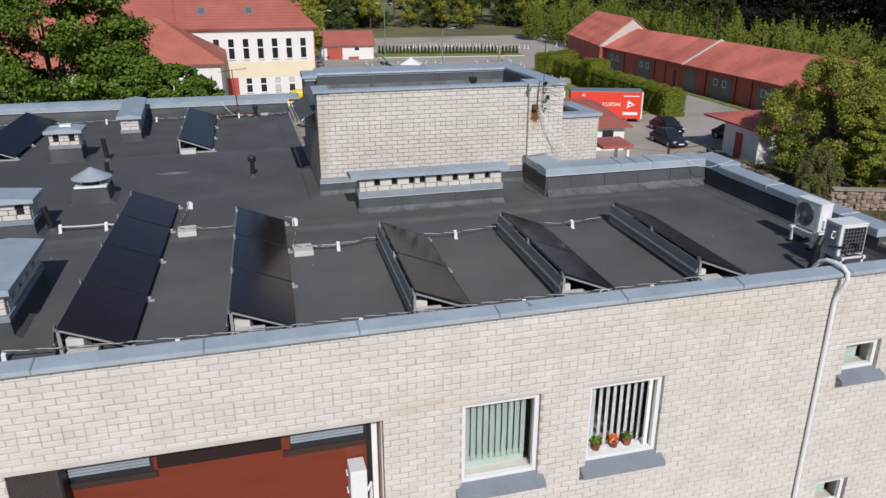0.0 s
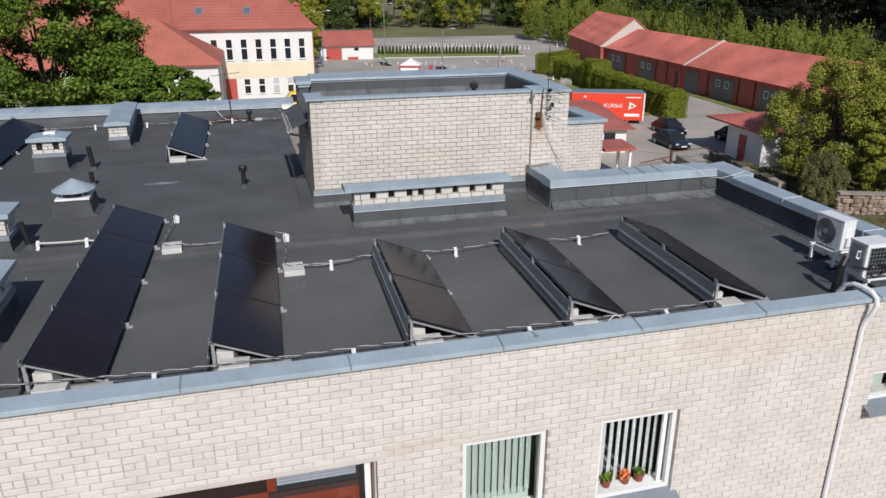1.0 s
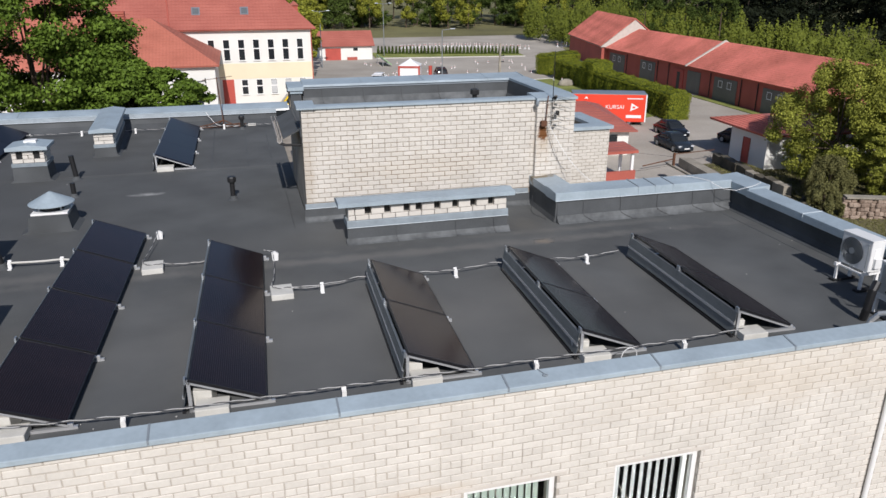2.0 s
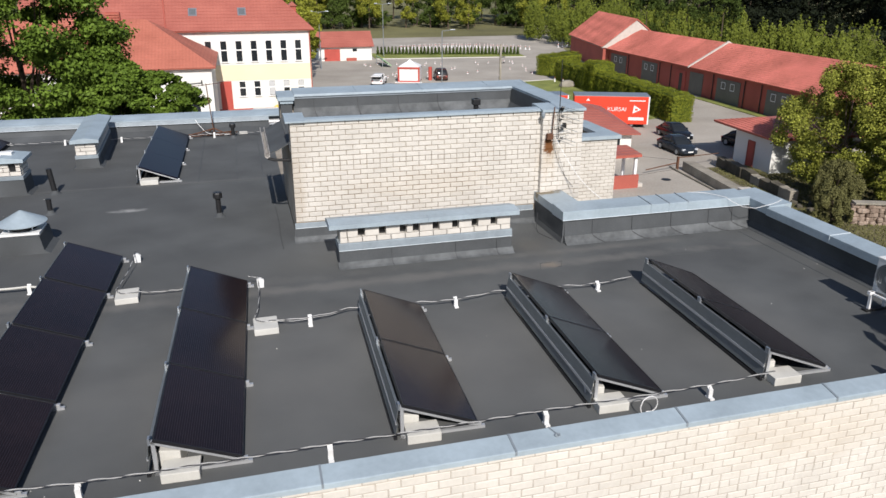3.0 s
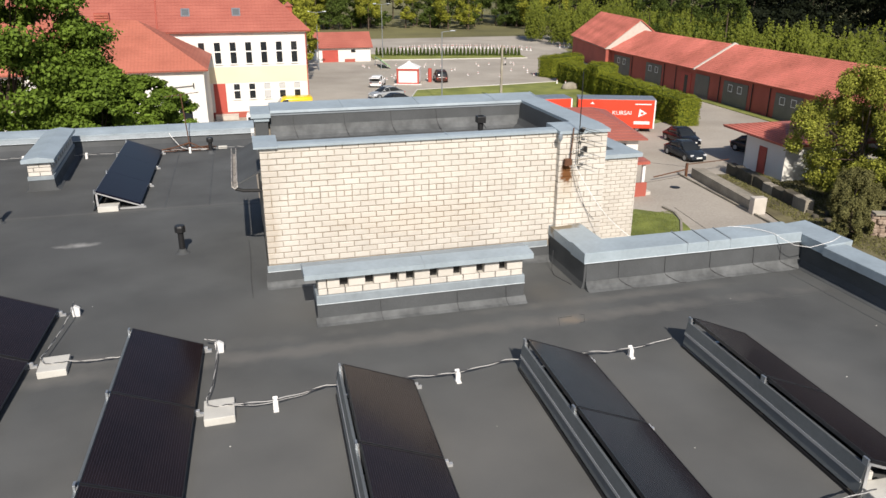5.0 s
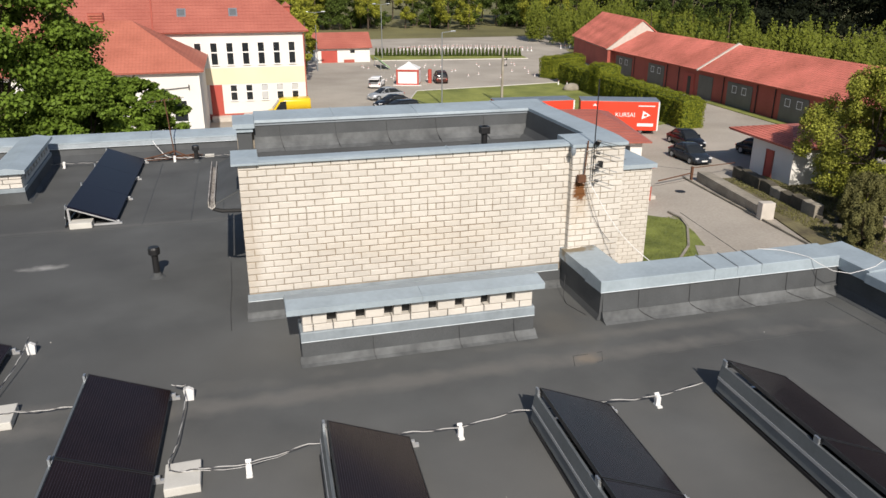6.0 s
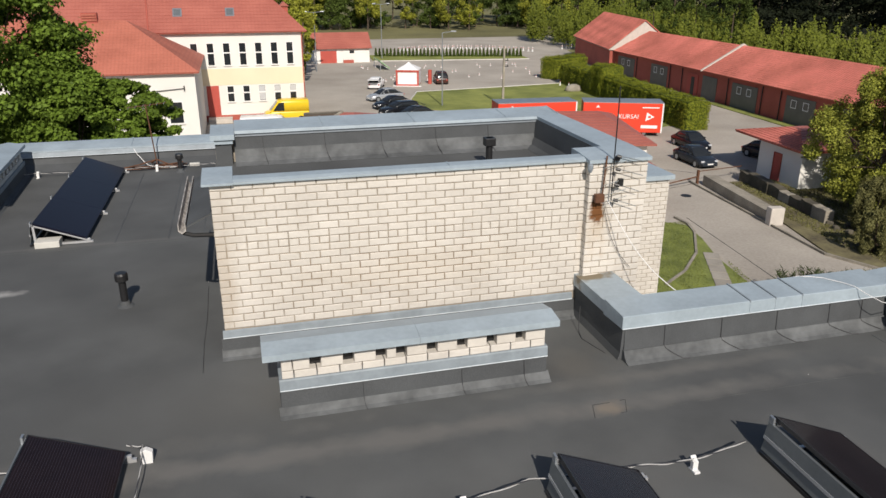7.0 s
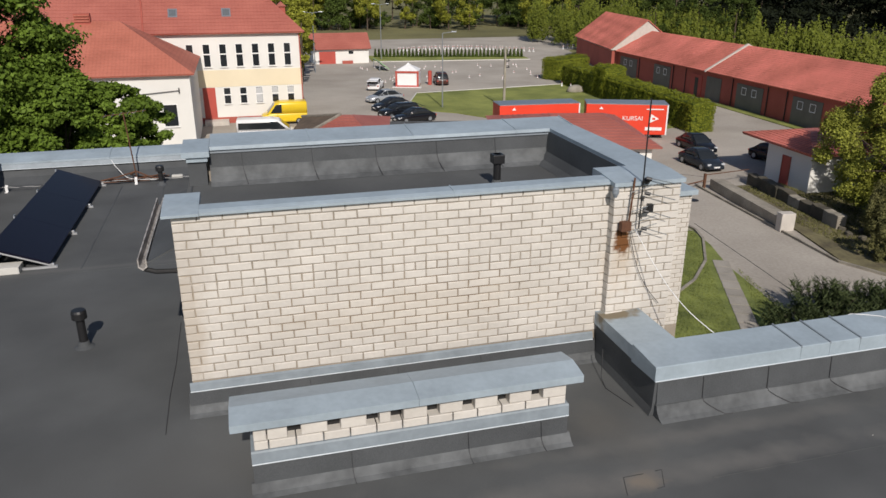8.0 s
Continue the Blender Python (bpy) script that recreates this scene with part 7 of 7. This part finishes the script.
for zz in (4.6, 5.3, 6.0):
    part("crossarm", Shape().box(-0.1, -0.05, zz, 0.55, 0.05, zz + 0.08), BLACK, pole)
    part("insulator", Shape().rod((0.45, 0, zz), (0.45, 0, zz + 0.25), 0.05), BLACK, pole)
for px, py in ((82, 158.5), (70, 160)):
    sg = thing("road_sign", "white road sign on a post", "road sign", (px, py, GZ), 0, "road signs")
    part("post", Shape().rod((0, 0, 0), (0, 0, 2.6), 0.05), GALV, sg)
    part("plate", Shape().box(-0.5, -0.06, 2.0, 0.5, -0.03, 3.0), WHITEPAINT, sg)

cone = thing("traffic_cone", "small white and red training cone on the asphalt", "traffic cone", (30, 104, GZ), 0, "training cones")
part("base", Shape().box(-0.13, -0.13, 0, 0.13, 0.13, 0.03), WHITEPAINT, cone)
part("cone_body", Shape().lathe((0, 0, 0.04), [(0.085, 0), (0.02, 0.34)], 10), WHITEPAINT, cone)
part("band", Shape().lathe((0, 0, 0.16), [(0.075, 0), (0.056, 0.08)], 10), REDDOOR, cone)
rc = random.Random(5)
for i in range(46):
    if i < 30:
        q = (rc.uniform(27, 47), rc.uniform(97, 116))
    else:
        q = (rc.uniform(20, 26), rc.uniform(97, 116))
    copy_thing(cone, pose(q[0], q[1], GZ, 0, 0, rc.uniform(0, 90)))
post = thing("barrier_post", "white and red barrier post along the road", "barrier post", (35, 136, GZ), 0, "barrier posts")
part("post", Shape().box(-0.06, -0.05, 0, 0.06, 0.05, 0.8), WHITEPAINT, post)
part("band", Shape().box(-0.07, -0.06, 0.5, 0.07, 0.06, 0.65), REDDOOR, post)
part("foot", Shape().box(-0.2, -0.2, 0, 0.2, 0.2, 0.08), WHITEPAINT, post)
for i in range(44):
    q = i / 43
    copy_thing(post, pose(32 + 26 * q + rc.uniform(-0.2, 0.2), 141 - 7 * q + 5 * math.sin(3.1 * q) + rc.uniform(-0.5, 0.5), GZ, 0, 0, rc.uniform(-20, 20)))
for i in range(18):
    copy_thing(post, pose(66 + i * 1.3, 137.5 + i * 0.6, GZ, 0, 0, rc.uniform(-20, 20)))
for i, (px, py) in enumerate(((44.5, 86.4), (44.9, 85.2), (45.6, 84.0), (43.9, 88.0), (46.3, 82.8))):
    b = thing("flag_cone", "small white and orange marker on the lawn", "marker", (px, py, GZ + 0.08), 0, "lawn markers")
    part("body", Shape().lathe((0, 0, 0), [(0.14, 0), (0.06, 0.4), (0.07, 0.5)], 10), WHITEPAINT, b)
    part("top", Shape().lathe((0, 0, 0.5), [(0.08, 0), (0.07, 0.12), (0.02, 0.17)], 10), TERRACOTTA, b)
s = Shape().lathe((0, 0, 0), [(0.9, 0), (1.05, 0.25), (0.8, 0.75), (0.3, 1.0), (0.0, 1.02)], 14)
bo = part("boulder", s, DIRTYCON, smooth=True)
bo.matrix_basis = pose(43.6, 82.9, GZ) @ Matrix.Diagonal((1.2, 0.8, 0.95, 1))
tagged(bo, "pale grey boulder on the lawn", "boulder")
gt = thing("slide_bench", "green trestle leaning by the car park", "trestle", (23.2, 114, GZ), 0)
part("board", Shape().prism([(-0.6, 1.4), (-0.5, 1.5), (1.0, 0.35), (0.9, 0.25)], "y", -3, 3), surf("green_paint", (0.25, 0.40, 0.22), 0.6), gt)
part("leg", Shape().box(-0.6, -2.8, 0, -0.5, -2.7, 1.4), GALV, gt)
part("leg", Shape().box(-0.6, 2.7, 0, -0.5, 2.8, 1.4), GALV, gt)

# ---- kerbs, walls and paths behind the building ----
def kerb(pts, label, w=0.14, h=0.14, name="kerb", material=CONCRETE):
    k = thing(name, label, "kerb", kind="structure")
    for a, b in zip(pts, pts[1:]):
        a, b = Vector((*a, GZ)), Vector((*b, GZ))
        n = max(1, int((b - a).length / 1.0))
        d = (b - a) / n
        m = math.degrees(math.atan2(d.y, d.x))
        for i in range(n):
            o = part("kerb_stone", Shape().box(0.01, -w / 2, -0.1, d.length - 0.01, w / 2, h), material, k)
            o.matrix_basis = Matrix.Translation(a + d * i) @ pose(0, 0, 0, 0, 0, m)
    return k


kerb([(32.9, 38.5), (31.6, 22.8), (33.5, 18.5), (36, 15)], "dark worn concrete kerb along the drive", material=DIRTYCON)
kerb([(27.0, 31), (27.05, 29.5), (26.5, 27.9), (24.6, 24.8), (22.5, 22.6), (20.5, 21.2)], "worn grey concrete kerb round the lawn", material=DIRTYCON)
kerb([(23.8, 124.1), (52.2, 121.0)], "pale concrete kerb of the car park")
kerb([(19, 76), (23, 87.1), (46, 90.2)], "pale concrete kerb round the lawn")
PATHCON = surf("worn_paving", (0.30, 0.275, 0.235), 0.95, var=0.25, scale=1.5, fine=12, rnd=0.3)
path = thing("footpath", "concrete slab path crossing the lawn", "footpath", kind="structure")
for i in range(9):
    q = i / 9
    o = part("paving_slab", Shape().box(-0.42, -0.46, 0, 0.42, 0.46, 0.09), PATHCON)
    o.parent = path
    o.matrix_basis = pose(25.2 - 3.9 * q, 24.2 - 8.0 * q, GZ, 0, 0, -27)

rw_ = thing("retaining_wall", "mossy grey concrete retaining wall beside the drive", "retaining wall", (0, 0, GZ))
m = Matrix.Translation((33.7, 37.6, 0)) @ pose(0, 0, 0, 0, 0, -98)
part("wall_block", Shape().box(0, -0.25, 0, 9.4, 0.25, 0.75), DIRTYCON, rw_, bevel=0.04).matrix_basis = m
part("end_block", Shape().box(9.2, -0.45, 0, 9.8, 0.45, 1.15), LINTEL, rw_, "pale concrete end block", bevel=0.05).matrix_basis = m
part("coping", Shape().box(0, 0.25, 0.55, 9.2, 0.75, 0.70), DIRTYCON, rw_).matrix_basis = m
rw2 = thing("retaining_wall", "mossy ruined concrete wall before the hut, toned for tree shade", "retaining wall", (0, 0, GZ))
rng = random.Random(9)
for i in range(8):
    q = i / 8
    hh = 0.85 + rng.uniform(-0.12, 0.15)
    o = part("wall_block", Shape().prism([(-0.70, 0), (0.70, 0), (0.69, hh), (0.2, hh + rng.uniform(-0.08, 0.06)), (-0.3, hh + rng.uniform(-0.08, 0.06)), (-0.69, hh - 0.04)], "y", -0.32, 0.32), SHADEMOSS if i not in (4, 7) else DIRTYCON, rw2, bevel=0.05)
    o.matrix_basis = pose(37.0 - 1.4 * q + rng.uniform(-0.05, 0.05), 37.2 - 10.6 * q, 0, 0, rng.uniform(-1.5, 1.5), 82.5 + rng.uniform(-3, 3))
for i in range(7):
    o = part("rubble", Shape().box(-0.22, -0.18, 0, 0.22, 0.18, 0.3), SHADEMOSS, rw2, bevel=0.06, segs=1)
    o.matrix_basis = pose(35.6 + rng.uniform(-0.5, 1.5), 26.2 + rng.uniform(-0.9, 0.9), 0.03, rng.uniform(-8, 8), rng.uniform(-8, 8), rng.uniform(0, 180))
st = thing("stone_wall", "rough reddish fieldstone wall under the trees", "stone wall", (0, 0, GZ))
for i in range(34):
    q = i / 34
    for r in range(5):
        o = part("stone", Shape().box(-0.17, -0.22, 0, 0.17, 0.22, 0.31), STONE, st, bevel=0.06, segs=1)
        o.matrix_basis = pose(36.2 + 9 * q + rng.uniform(-0.1, 0.1), 22.5 - 3.5 * q + rng.uniform(-0.1, 0.1), r * 0.285 - 0.02, rng.uniform(-6, 6), rng.uniform(-6, 6), -20 + rng.uniform(-12, 12))
part("coping", Shape().box(-5, -0.34, 1.44, 5, 0.34, 1.54), DIRTYCON, st, "flat concrete coping").matrix_basis = pose(40.8, 20.75, 0, 0, 0, -21)
bar = thing("barrier", "rusty red boom barrier across the drive", "barrier", (33.1, 37.8, GZ))
part("post", Shape().box(-0.08, -0.08, 0, 0.08, 0.08, 1.1), RUST, bar)
part("boom", Shape().rod((0, 0, 1.0), (4.2, 0.6, 1.0), 0.035), RUST, bar)
part("boom", Shape().rod((0, 0, 0.6), (-3.2, -0.6, 0.35), 0.05), RUST, bar)
SOIL = surf("bare_soil", (0.115, 0.090, 0.060), 0.95, var=0.5, scale=0.7, fine=5, bump=0.5, dist=0.05, tint=(0.14, 0.125, 0.06))
solid("verge", Shape().prism([(34.3, 37.5), (33.0, 27.8), (31.8, 22.8), (33.7, 18.4), (36.2, 15), (52, 12), (54, 34), (40, 37.5)], "z", GZ - 0.1, GZ + 0.09), SOIL, "rough grassy verge with bare soil by the hut", "verge")
hole = part("manhole_cover", Shape().lathe((30.6, 35.3, GZ), [(0.38, 0), (0.38, 0.02), (0.33, 0.03)], 20), BLACK)
tagged(hole, "dark round manhole cover in the asphalt", "manhole cover")

# cracks in the drive
for pts in (((27.8, 30.8), (27.0, 24.1), (26.4, 19.5)), ((33.0, 38.0), (30.0, 37.2), (27.6, 36.9)), ((31.2, 44.0), (35.0, 40.6))):
    crack = part("asphalt_crack", Shape().tube([(x, y, GZ + 0.002) for x, y in pts], 0.02, 4), SEAM)
    tagged(crack, "dark tarred crack line across the asphalt drive", "crack", kind="structure")


# ---- grass blades on the lawns and the verge ----
def grass(name, label, material, x0, x1, y0, y1, inside, n, size, seed, z):
    rng = np.random.default_rng(seed)
    x, y = rng.uniform(x0, x1, n), rng.uniform(y0, y1, n)
    keep = inside(x, y)
    x, y = x[keep], y[keep]
    m = len(x)
    p = np.stack([x, y, np.full(m, z)], 1)
    up = np.stack([rng.normal(0, 0.35, m), rng.normal(0, 0.35, m), np.ones(m)], 1)
    side = np.stack([rng.normal(size=m), rng.normal(size=m), np.zeros(m)], 1)
    s = size * rng.uniform(0.5, 1.4, m)
    p[:, 2] += s * 0.4
    tagged(part(name, blades(name, p, side, up, s, True), material), label, "grass", kind="stuff")


grass("grass", "short green grass on the lawn behind the building", GRASS_D, 10, 27, 0, 31,
      lambda x, y: (x < 10.5 + (y + 1) * 0.79) & (x < 24.2 + (y - 16) * 0.2) & (y < 30) & (np.abs((x - 25.2) * 0.899 - (y - 24.2) * 0.438) > 0.75), 110000, 0.04, 61, GZ + 0.06)
grass("grass", "rough dry grass and weeds on the verge", OLIVE, 33, 53, 13, 37,
      lambda x, y: (x > 34.5 - (y < 30) * 1.0 + np.abs(y - 24) * 0.08) & (x + y < 90), 60000, 0.06, 62, GZ + 0.09)
